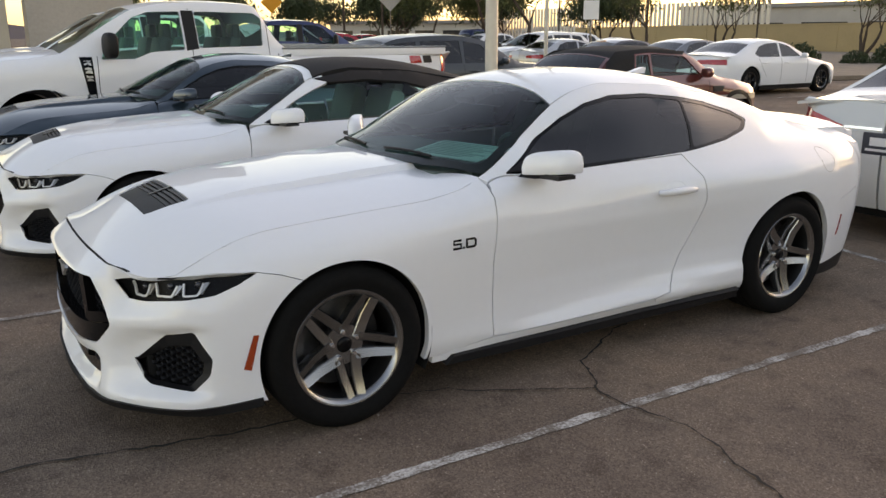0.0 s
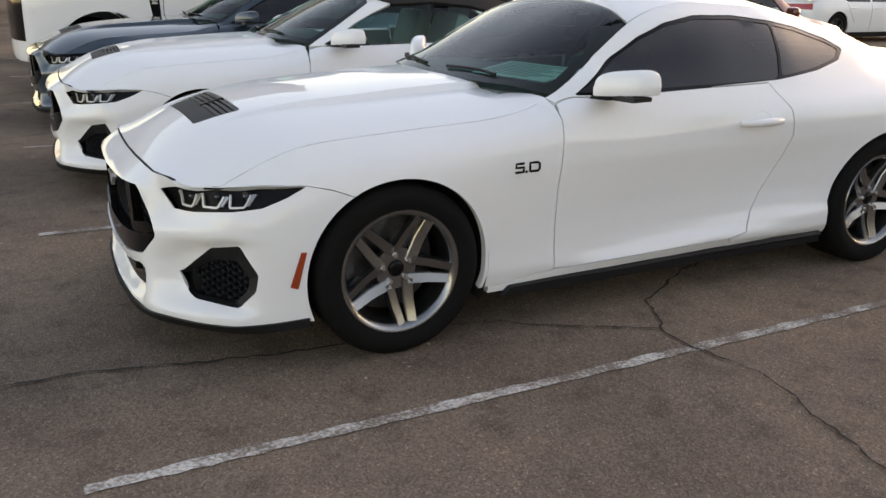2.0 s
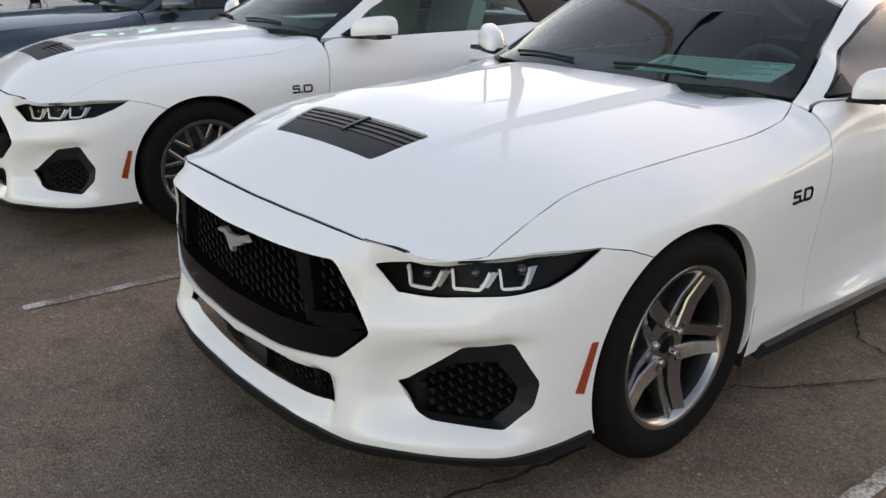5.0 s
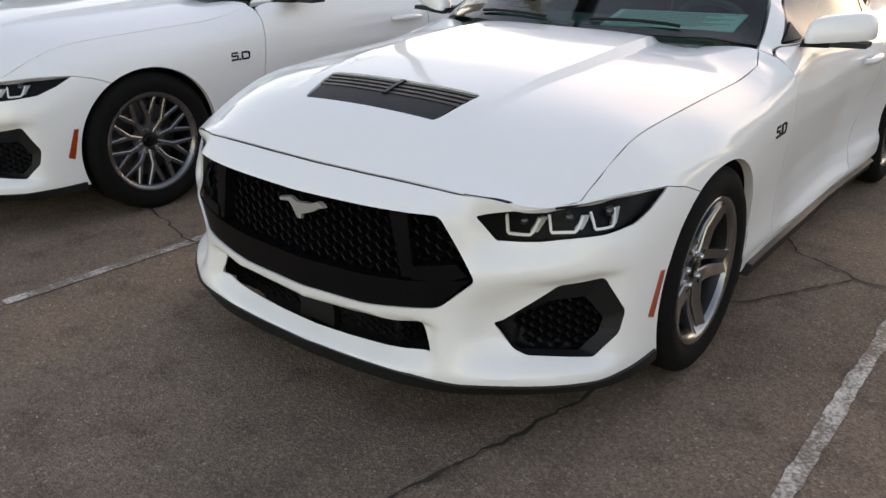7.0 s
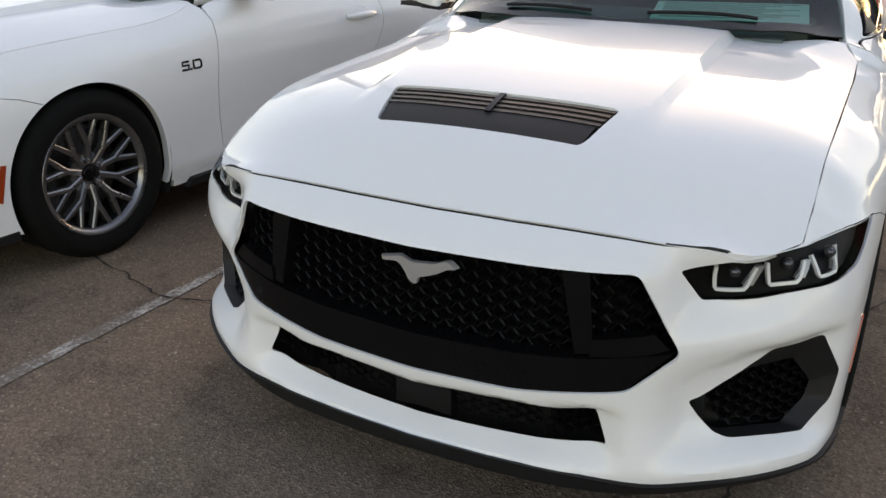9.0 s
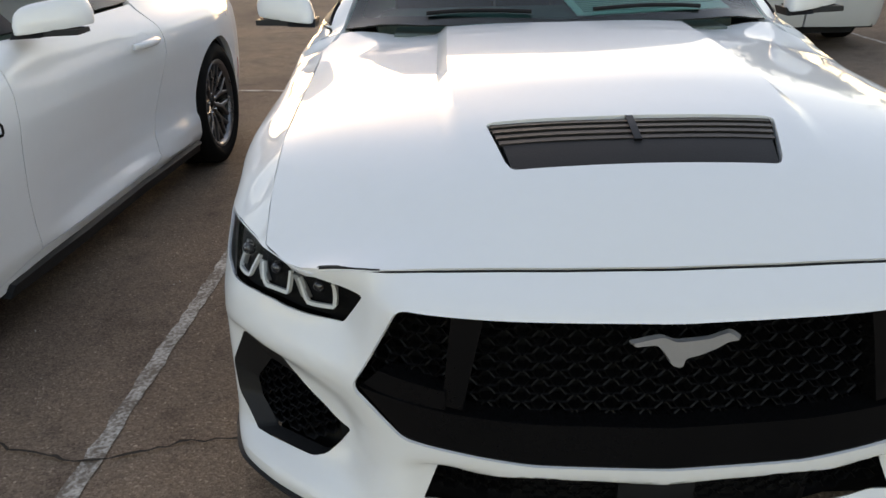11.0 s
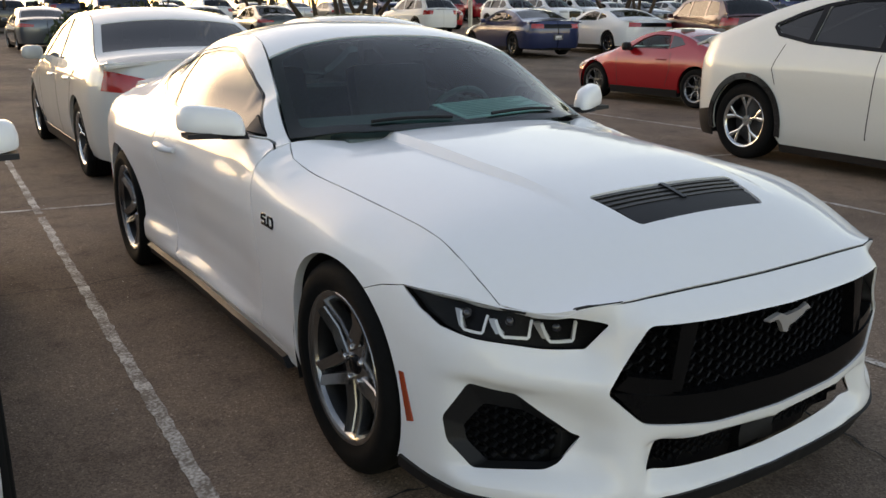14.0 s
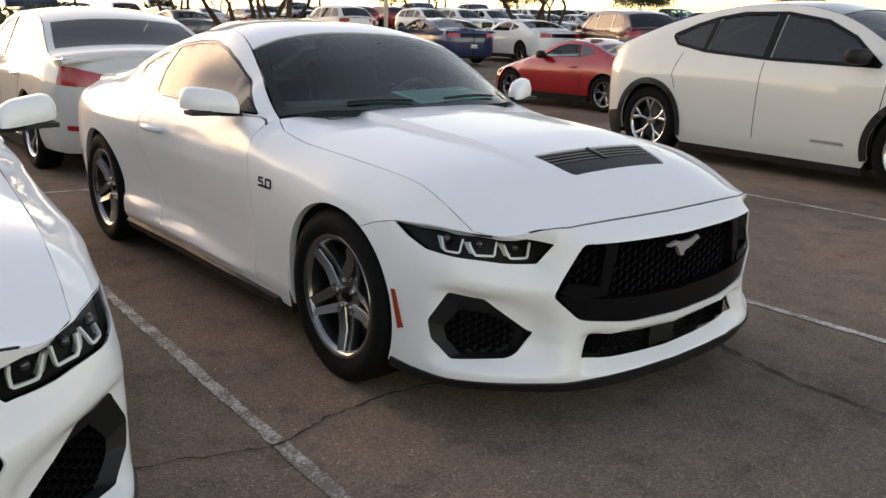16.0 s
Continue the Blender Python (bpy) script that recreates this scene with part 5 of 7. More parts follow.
# ---- the other cars ----
def other_car(name, label, m, paint, s):
    """A parked car from a table of its proportions; front axle at x = 0."""
    W, wb, fo, ro = s["w"] / 2, s["wb"], s["fo"], s["ro"]
    r, belt, hz, cz = s.get("r", 0.34), s["belt"], s["nose"], s["cowl_z"]
    zb = s.get("low", 0.20)
    x_r = -wb - ro
    nw = s.get("nose_w", 0.80)
    plan = [(fo, 0), (fo - 0.015, W * 0.35), (fo - 0.06, W * 0.62), (fo - 0.17, W * nw), (fo - 0.42, W * 0.95), (0, W * 0.985), (-0.6, W), (-wb * 0.5, W * 0.995), (-wb, W), (x_r + ro * 0.45, W * 0.975), (x_r + 0.22, W * 0.90), (x_r + 0.07, W * 0.74), (x_r + 0.01, W * 0.4), (x_r, 0)]
    roof = s["roof"]                    # (x, z) along the middle, from the foot of the windscreen to the tail
    rz = max(z for _, z in roof)
    zc = curve(roof, 0.08)
    lean = s.get("lean", 0.50)
    side_y = lambda z: W - 0.05 - max(0, z - belt) * lean
    def rail(x):
        z = float(zc(x)) - s.get("crown", 0.05)
        return max(0.25, side_y(max(z, belt)) - 0.03), max(z, belt - 0.02)
    base = [(0.08, W - 0.09), (zb, W - 0.06), (zb + 0.12, W - 0.02), (0.48, W - 0.004), (belt - 0.25, W), (belt - 0.10, W - 0.012), (belt, W - 0.05)]
    body = base + [(z, side_y(z)) for z in np.arange(belt + 0.06, rz + 0.3, 0.06)]
    front = lambda k: [(0.08, 0.10), (zb, 0.03), (0.42, 0.0), (hz - 0.18, 0.005), (hz - 0.06, 0.03), (hz, 0.09), (hz + 0.06, 0.20)]
    rear_z = s.get("deck", roof[-1][1])
    back = [(0.08, 0.12), (zb + 0.02, 0.05), (0.45, 0.0), (rear_z - 0.3, 0.01), (rear_z - 0.05, 0.05), (rear_z, 0.10), (rear_z + 0.3, 0.25)]
    cx = roof[0][0]
    wing_z = s.get("wing", (hz + cz) / 2)
    sec = [("y", 0.0, front(0)), ("y", W * 0.55, front(0)),
           ("x", fo - 0.42, [(z, y - W * 0.05) for z, y in [(0.08, W - 0.06), (zb, W - 0.03), (0.45, W), (hz - 0.10, W - 0.01), (hz, W - 0.06), (hz + 0.08, W - 0.16)]]),
           ("x", 0.05, [(0.08, W - 0.09), (zb, W - 0.06), (0.48, W - 0.005), (wing_z - 0.14, W - 0.012), (wing_z - 0.05, W - 0.05), (wing_z, W - 0.12), (wing_z + 0.2, W - 0.45)]),
           ("x", cx + 0.12, [(0.08, W - 0.09), (zb, W - 0.06), (0.48, W - 0.005), (cz - 0.20, W - 0.006), (cz - 0.08, W - 0.04), (cz - 0.02, W - 0.11), (cz + 0.2, W - 0.4)])]
    for x in np.linspace(cx - 0.25, -wb - ro * 0.35, 6):
        sec.append(("x", x, body))
    sec.append(("x", x_r + 0.22, [(z, y - W * 0.10) for z, y in body]))
    sec.append(("x", x_r + 0.02, [(z, y - W * 0.55) for z, y in body]))
    hood_edge = [(fo - 0.10, W * 0.74, hz - 0.02), (fo - 0.30, W - 0.20, hz + 0.01), (0.05, W - 0.14, wing_z), (cx + 0.1, W - 0.13, cz - 0.03), (cx - 0.3, W - 0.13, cz - 0.02)]
    hood_mid = [(fo, hz - 0.03), (fo - 0.10, hz + 0.02), (fo * 0.45, hz + 0.07 + (cz - hz) * 0.25), (0, hz + 0.08 + (cz - hz) * 0.45), (cx, cz + 0.01), (cx - 0.3, cz + 0.01)]
    te = [(x, *rail(x)) for x in np.linspace(cx - 0.05, x_r + 0.05, 24)]
    HE = [(fo - 0.085, 0.0), (fo - 0.10, W * 0.40), (fo - 0.16, W * 0.62), (fo - 0.30, W - 0.20), (0.05, W - 0.14), (cx + 0.1, W - 0.135)]
    RL = [(x, y) for x, y, z in te]
    b = Body(plan, sec, hood_edge, hood_mid, te, roof, zmax=rz + 0.3, sigma=0.03, edge=(HE, RL[1:-1]))
    S = b.skin
    car = thing(name, label, "car", "cars parked in the rows", m)
    st = s.get("step", 0.06)
    doub = lambda h: h + [(x, -y) for x, y in h[::-1] if y > 0]
    ra = r + s.get("gap", 0.045)
    arch = lambda c, a0, a1: [(c + ra * math.cos(a), r + ra * math.sin(a)) for a in np.linspace(radians(a0), radians(a1), 24)]
    for k in (1, -1):
        low_f = [(fo - 0.40, zb)] + [(x, z) for x, z in arch(0, -15, 195) if z > zb] + [(-ra - 0.05, zb), (-wb + ra + 0.05, zb)] + [(x, z) for x, z in arch(-wb, -15, 195) if z > zb] + [(x_r + 0.25, zb + 0.03)]
        lowu = [(float(b.ux(x)), z) for x, z in low_f]
        upper = b.line(float(b.ux(x_r + 0.25)), float(b.ux(fo - 0.40)), st, 0.002)
        win = [[(x, z) for x, z in p] for p in s["windows"]]
        holes = [[(u * k, z) for u, z in b.side(rounded(p, 0.03, 3))] for p in win]
        part("body_side", sheet(bmesh.new(), S, [(u * k, z) for u, z in lowu + upper], holes, st, rim=0.03), paint, car)
        for p in holes:
            part("side_window", sheet(bmesh.new(), S, p, step=0.08, inset=0.008, rim=0), s.get("glass", M_TINT), car)
        for line in s.get("seams", ()):
            part("door_gap", ribbon(bmesh.new(), S, [(u * k, z) for u, z in b.side(line)], 0.008, 0.0012, 0.05, 0.002), M_GAP, car)
        hx = s.get("handles", ())
        for x, z in hx:
            bm = bmesh.new()
            p = S(b.side([(x + 0.11, z), (x, z), (x - 0.11, z)])[:, 0] * k, np.full(3, z))
            off = np.array([0, 0.025 * k, 0])
            tube(bm, [p[0], p[0] * 0.5 + p[1] * 0.5 + off, p[1] + off, p[1] * 0.5 + p[2] * 0.5 + off, p[2]], 0.014, 8)
            part("door_handle", fixed(bm), s.get("handle_paint", paint), car)
        if s.get("clad"):
            for c in (0, -wb):
                ring = [(c + (ra + 0.024) * math.cos(a), r + (ra + 0.024) * math.sin(a)) for a in np.linspace(radians(-14), radians(194), 40)]
                part("arch_cladding", ribbon(bmesh.new(), S, [(u * k, z) for u, z in b.side(ring)], 0.062, 0.010, 0.05, 0.016), M_BLACKP if s["clad"] == 2 else M_PLASTIC, car)
        st_top = zb + s.get("sill_top", 0.06)
        sill = [(-ra - 0.03, st_top), (-wb + ra + 0.03, st_top), (-wb + ra + 0.03, zb - 0.06), (-ra - 0.03, zb - 0.06)]
        part("side_sill", sheet(bmesh.new(), S, [(u * k, z) for u, z in b.side(sill)], step=0.08, inset=-0.006, rim=0.08), s.get("sill", M_PLASTIC), car)
        for c in (0, -wb):
            bm = bmesh.new()
            lathe(bm, [(ra + 0.02, W - 0.42), (ra + 0.02, W - 0.03)], 30, Matrix.Translation((c, 0, r)) @ Matrix.Diagonal((1, k, 1, 1)), -20, 200)
            part("wheel_arch_liner", bm, M_GAP, car)
            wheel_parts(car, Matrix.Translation((c, (W - 0.13) * k, r)) @ (Matrix() if k > 0 else WHEEL_FLIP), s.get("spokes", "five"), r, r * s.get("rim", 0.69), 0.23, s.get("rim_mat", M_RIM), fine=False)
        # lamps
        for nm, pts, mt in s.get("tail_lamps", ()):
            part(nm, sheet(bmesh.new(), S, [(u * k, z) for u, z in b.tail(pts)], step=0.05, inset=-0.006, rim=0.02), mt, car)
        for nm, pts, mt in s.get("head_lamps", ()):
            part(nm, sheet(bmesh.new(), S, [(u * k, z) for u, z in b.nose(pts)], step=0.05, inset=-0.006, rim=0.02), mt, car)
        for nm, pts, mt in s.get("side_bits", ()):
            part(nm, sheet(bmesh.new(), S, [(u * k, z) for u, z in b.side(pts)], step=0.05, inset=-0.006, rim=0.012), mt, car)
        for line in s.get("trim", ()):
            part("window_trim", ribbon(bmesh.new(), S, [(u * k, z) for u, z in b.side(line)], 0.032, 0.004, 0.04, 0.006), M_GLOSS, car)
        mx, mz = s.get("mirror", (cx - 0.38, belt + 0.06))
        bm = bmesh.new()
        bmesh.ops.create_uvsphere(bm, u_segments=16, v_segments=10, radius=1)
        for v in bm.verts:
            q = [math.copysign(abs(t) ** 0.65, t) for t in v.co]
            v.co = (q[0] * 0.07 - 0.03 * q[1], q[1] * 0.11, q[2] * s.get("mirror_h", 0.07))
        bmesh.ops.transform(bm, matrix=Matrix.Translation((mx, (W + 0.06) * k, mz)) @ Matrix.Diagonal((1, k, 1, 1)), verts=bm.verts)
        box(bm, mx - 0.03, mx + 0.03, *sorted(((W - 0.12) * k, W * k)), mz - s.get("mirror_h", 0.07), mz - 0.02)
        part("door_mirror", fixed(bm), s.get("mirror_paint", paint), car)
    # nose and tail
    un, ut = float(b.ux(fo - 0.40)), float(b.ux(x_r + 0.25))
    nose = b.line(-un, 0, st) + b.line(0, un, st)[1:]
    nose = [(u, float(np.interp(abs(u), b.edge_u, b.edge_z)) - 0.002) for u, _ in nose]
    grille = s.get("grille")
    gh = [b.nose(both(grille))] if grille else []
    part("front_bumper", sheet(bmesh.new(), S, nose + [(un, zb), (0, zb), (-un, zb)], [], st, rim=0.03), paint, car)
    if grille:
        part("grille", sheet(bmesh.new(), S, gh[0], step=0.06, inset=-0.006, rim=0.02), M_GLOSS, car)
    end = float(b.u[-1]) - 0.005
    for k in (1, -1):
        ue = [(u, z) for u, z in b.line(ut, end, st)]
        zt = ue[0][1]
        tz = s.get("deck", roof[-1][1]) - 0.004
        q = [(u, tz + (zt - tz) * max(0, 1 - (u - ut) / 0.15)) for u, _ in ue] + [(end, zb + 0.05), (ut, zb + 0.03)]
        part("rear_bumper", sheet(bmesh.new(), S, [(u * k, z) for u, z in q], step=st, rim=0.03), paint, car)
    # bonnet, glass, roof, deck
    part("bonnet", sheet(bmesh.new(), b.hood, doub(HE + [(cx + 0.08, W * 0.5), (cx + 0.06, 0)]), step=st, rim=0.02), paint, car)
    sx, bx0, bx1 = s["screen"], s.get("back0"), s.get("back1")
    ry = lambda x: float(np.interp(-x, [-q[0] for q in te], [q[1] for q in te])) - 0.006
    strip = lambda x0, x1, n=10: [(x, ry(x)) for x in np.linspace(x0, x1, n)]
    part("windscreen", sheet(bmesh.new(), b.top, doub([(cx - 0.02, 0), (cx - 0.10, W * 0.5)] + strip(cx - 0.22, sx) + [(sx - 0.03, 0)]), step=0.1, inset=0.006, rim=0), M_GLASS, car)
    xe = x_r + 0.10
    if bx0 is None:
        part("roof", sheet(bmesh.new(), b.top, doub([(sx - 0.035, 0)] + strip(sx - 0.005, xe, 16) + [(xe, 0)]), step=st, rim=0.015), s.get("roof_paint", paint), car)
    else:
        part("roof", sheet(bmesh.new(), b.top, doub([(sx - 0.035, 0)] + strip(sx - 0.005, bx0, 14) + [(bx0, 0)]), step=st, rim=0.015), s.get("roof_paint", paint), car)
        part("rear_window", sheet(bmesh.new(), b.top, doub([(bx0 - 0.005, 0)] + [(x, y - 0.03) for x, y in strip(bx0 - 0.005, bx1, 8)] + [(bx1, 0)]), step=0.1, inset=0.004, rim=0), M_TINT, car)
        part("rear_pillar", sheet(bmesh.new(), b.top, doub([(bx0 - 0.003, 0)] + strip(bx0 - 0.003, bx1, 8) + [(bx1, 0)]), [doub([(bx0 - 0.02, 0)] + [(x, y - 0.06) for x, y in strip(bx0 - 0.02, bx1 + 0.02, 8)] + [(bx1 + 0.02, 0)])], st, rim=0.01), paint, car)
        part("boot_lid", sheet(bmesh.new(), b.top, doub([(bx1 - 0.005, 0)] + strip(bx1 - 0.005, xe, 8) + [(xe, 0)]), step=st, rim=0.02), paint, car)
    bm = bmesh.new()
    box(bm, x_r + 0.12, fo - 0.25, -W + 0.42, W - 0.42, zb - 0.02, 0.5)
    box(bm, -wb + ra + 0.05, -ra - 0.05, -W + 0.1, W - 0.1, zb - 0.02, belt - 0.25)
    box(bm, x_r + 0.14, -wb - ra - 0.05, -W + 0.22, W - 0.22, zb + 0.02, min(rear_z, belt) - 0.12)
    part("underbody", bm, M_GAP, car)
    for k in (1, -1) if s.get("rails") else ():
        bm = bmesh.new()
        box(bm, x_r + 0.20, -2.96, *sorted(((W - 0.155) * k, (W - 0.035) * k)), belt - 0.06, belt + s["rails"] - 0.012, 0.01)
        part("bed_rail", bm, paint, car)
        bm = bmesh.new()
        box(bm, x_r + 0.20, -2.96, *sorted(((W - 0.16) * k, (W - 0.03) * k)), belt + s["rails"] - 0.012, belt + s["rails"] + 0.012, 0.006)
        part("bed_rail_cap", bm, M_GREY, car)
    bm = bmesh.new()
    for y in (-0.37, 0.37):
        for x0 in s.get("seats", (cx - 1.15,)):
            box(bm, -0.08, 0.08, -0.24, 0.24, -0.32, 0.32, 0.05, Matrix.Translation((x0, y, belt - 0.12)) @ Matrix.Rotation(radians(-14), 4, "Y"))
            box(bm, -0.05, 0.05, -0.13, 0.13, -0.1, 0.1, 0.03, Matrix.Translation((x0 - 0.11, y, belt + 0.26)))
    part("seat", bm, s.get("seat", M_SEAT), car)
    if s.get("plate"):
        bm = bmesh.new()
        px, pz = x_r - 0.012 + s.get("plate_in", 0), s["plate"]
        box(bm, px - 0.006, px + 0.012, -0.16, 0.16, pz - 0.08, pz + 0.08, 0.006)
        pl = part("plate", bm, M_PLATE, car, "dark dealer plate")
        for z0, hh, ww in ((0.015, 0.03, 0.10), (-0.045, 0.009, 0.13)):
            bm = bmesh.new()
            box(bm, px - 0.009, px - 0.004, -ww, ww, pz + z0 - hh, pz + z0 + hh)
            part("plate_print", bm, M_PLATETXT, pl)
    return car


def sedan(**k):
    s = dict(w=1.85, wb=2.85, fo=0.90, ro=1.10, belt=0.95, nose=0.74, cowl_z=0.98, screen=-1.25, back0=-2.75, back1=-3.30, deck=1.02, lean=0.48,
             roof=[(-0.55, 1.0), (-0.9, 1.20), (-1.25, 1.37), (-1.6, 1.435), (-2.0, 1.455), (-2.4, 1.43), (-2.75, 1.35), (-3.05, 1.21), (-3.3, 1.10), (-3.5, 1.06), (-3.95, 1.03)],
             windows=[[(-0.98, 0.99), (-1.38, 1.27), (-1.75, 1.345), (-1.80, 0.985)], [(-1.86, 0.985), (-1.83, 1.35), (-2.3, 1.33), (-2.62, 1.25), (-2.86, 1.06), (-2.70, 0.99)]],
             seams=[[(-0.72, 0.90), (-0.74, 0.30)], [(-1.83, 0.96), (-1.84, 0.30)], [(-2.75, 0.96), (-2.62, 0.72), (-2.45, 0.5)]], handles=[(-1.62, 0.83), (-2.52, 0.84)],
             tail_lamps=[("tail_lamp", [(0.42, 0.86), (0.80, 0.90), (0.90, 0.90), (0.90, 0.76), (0.42, 0.78)], M_REDLAMP)], head_lamps=[("headlamp", [(0.50, 0.62), (0.62, 0.70), (0.88, 0.72), (0.86, 0.64)], M_LAMPGREY)],
             grille=[(0, 0.64), (0.40, 0.62), (0.40, 0.36), (0, 0.36)], plate=0.62, r=0.335)
    s.update(k)
    return s


def suv(**k):
    s = dict(w=1.95, wb=2.95, fo=0.92, ro=1.05, belt=1.10, nose=0.98, cowl_z=1.14, screen=-1.15, back0=-3.35, back1=-3.85, deck=1.12, lean=0.36, low=0.26, r=0.37, clad=1,
             roof=[(-0.5, 1.15), (-0.85, 1.42), (-1.15, 1.62), (-1.5, 1.70), (-2.1, 1.735), (-2.9, 1.70), (-3.35, 1.62), (-3.6, 1.42), (-3.85, 1.18), (-4.0, 1.12)],
             windows=[[(-0.98, 1.14), (-1.32, 1.50), (-1.70, 1.57), (-1.74, 1.13)], [(-1.80, 1.13), (-1.79, 1.58), (-2.65, 1.57), (-2.70, 1.14)], [(-2.77, 1.15), (-2.75, 1.57), (-3.25, 1.52), (-3.45, 1.18)]],
             seams=[[(-0.7, 1.05), (-0.72, 0.36)], [(-1.77, 1.10), (-1.78, 0.36)], [(-2.73, 1.10), (-2.70, 0.80), (-2.52, 0.55)]], handles=[(-1.55, 0.97), (-2.5, 0.98)],
             tail_lamps=[("tail_lamp", [(0.55, 1.08), (0.92, 1.10), (0.93, 0.88), (0.60, 0.90)], M_REDLAMP)], head_lamps=[("headlamp", [(0.50, 0.80), (0.60, 0.92), (0.92, 0.92), (0.90, 0.80)], M_LAMPGREY)],
             grille=[(0, 0.90), (0.45, 0.88), (0.42, 0.52), (0, 0.52)], plate=0.80, step=0.09)
    s.update(k)
    return s


RISE = lambda x, y: 0.025 * max(0.0, min(90.0, (y - x) * 0.7071) - 12.5)      # the lot climbs towards its far corner
TURN = lambda x, y, a=0: pose(x, y, RISE(x, y), 0, 0, a)
mustang("white_convertible", "white two-door convertible with closed black canvas roof, beside a coupe", TURN(0.09, -2.765, -3.2), M_WHITE, True, True, M_LEATHER)
mustang("blue_coupe", "dark blue-grey two-door fastback coupe parked in the row", TURN(0.12, -5.42, 0), M_BLUE)
PICKUP = dict(w=2.03, wb=4.06, fo=0.97, ro=1.62, rails=0.045, belt=1.36, nose=1.26, cowl_z=1.40, screen=-1.10, back0=-2.85, back1=-2.97, deck=1.40, lean=0.24, low=0.42, r=0.42, gap=0.14, nose_w=0.86, crown=0.04, wing=1.32,
              roof=[(-0.36, 1.45), (-0.70, 1.68), (-1.08, 1.92), (-1.5, 2.00), (-2.1, 2.02), (-2.72, 1.99), (-2.84, 1.95), (-2.91, 1.45), (-2.99, 1.08), (-3.3, 0.98), (-5.2, 0.98), (-5.7, 1.0)],
              windows=[[(-0.70, 1.30), (-0.78, 1.48), (-1.10, 1.78), (-1.30, 1.85), (-1.68, 1.86), (-1.70, 1.40), (-1.30, 1.38), (-1.08, 1.30)], [(-1.88, 1.42), (-1.86, 1.86), (-2.62, 1.85), (-2.72, 1.78), (-2.70, 1.44)]],
              seams=[[(-0.66, 1.34), (-0.64, 0.60)], [(-1.79, 1.90), (-1.79, 0.55)], [(-2.78, 1.80), (-2.78, 1.30), (-2.68, 0.60)], [(-2.90, 1.34), (-2.90, 0.60)]], handles=[(-1.58, 1.18), (-2.56, 1.18)],
              side_bits=[("wing_badge", [(-0.46, 1.33), (-0.60, 1.33), (-0.62, 0.82), (-0.54, 0.80)], M_GLOSS), ("badge_insert", [(-0.50, 1.29), (-0.58, 1.29), (-0.59, 1.06), (-0.52, 1.06)], M_LAMPGREY), ("door_pillar", [(-1.70, 1.87), (-1.85, 1.87), (-1.87, 1.41), (-1.72, 1.39)], M_PLASTIC),
                         ("bed_decal", [(-4.86, 1.28), (-5.05, 1.28), (-5.07, 1.18), (-4.88, 1.18)], M_REDLAMP), ("bed_decal", [(-5.09, 1.28), (-5.24, 1.28), (-5.26, 1.18), (-5.11, 1.18)], M_PLASTIC), ("tail_lamp", [(-5.43, 1.33), (-5.63, 1.33), (-5.63, 0.98), (-5.43, 0.98)], M_REDLAMP)],
              glass=M_GLASS, mirror=(-0.80, 1.46), mirror_h=0.15, mirror_paint=M_PLASTIC, grille=[(0, 1.15), (0.8, 1.15), (0.8, 0.65), (0, 0.65)], step=0.07, seats=(-1.5, -2.4), rim_mat=M_RIMDARK)
truck = other_car("white_pickup", "white crew-cab pickup truck with black mirrors and long bed", TURN(0.165, -7.80, 0), M_WHITE, PICKUP)
copy_thing(truck, TURN(-0.15, -11.4, 0))
other_car("white_saloon", "pearl white saloon car, parked tail to tail with a coupe", TURN(-8.69, 0.24, 180) @ Matrix.Diagonal((1, 1, 1.035, 1)), M_PEARL,
          sedan(step=0.04, rim_mat=M_MACHINED, handle_paint=M_CHROME, tail_lamps=[("tail_lamp", [(0.34, 0.84), (0.62, 0.91), (0.83, 0.96), (0.84, 0.80), (0.60, 0.78), (0.50, 0.80)], M_REDLAMP), ("reflector", [(0.60, 0.46), (0.80, 0.47), (0.80, 0.43), (0.60, 0.42)], M_REDLAMP), ("chrome_strip", [(0.02, 0.845), (0.34, 0.845), (0.34, 0.825), (0.02, 0.825)], M_CHROME)], plate=0.73, plate_in=0.02))
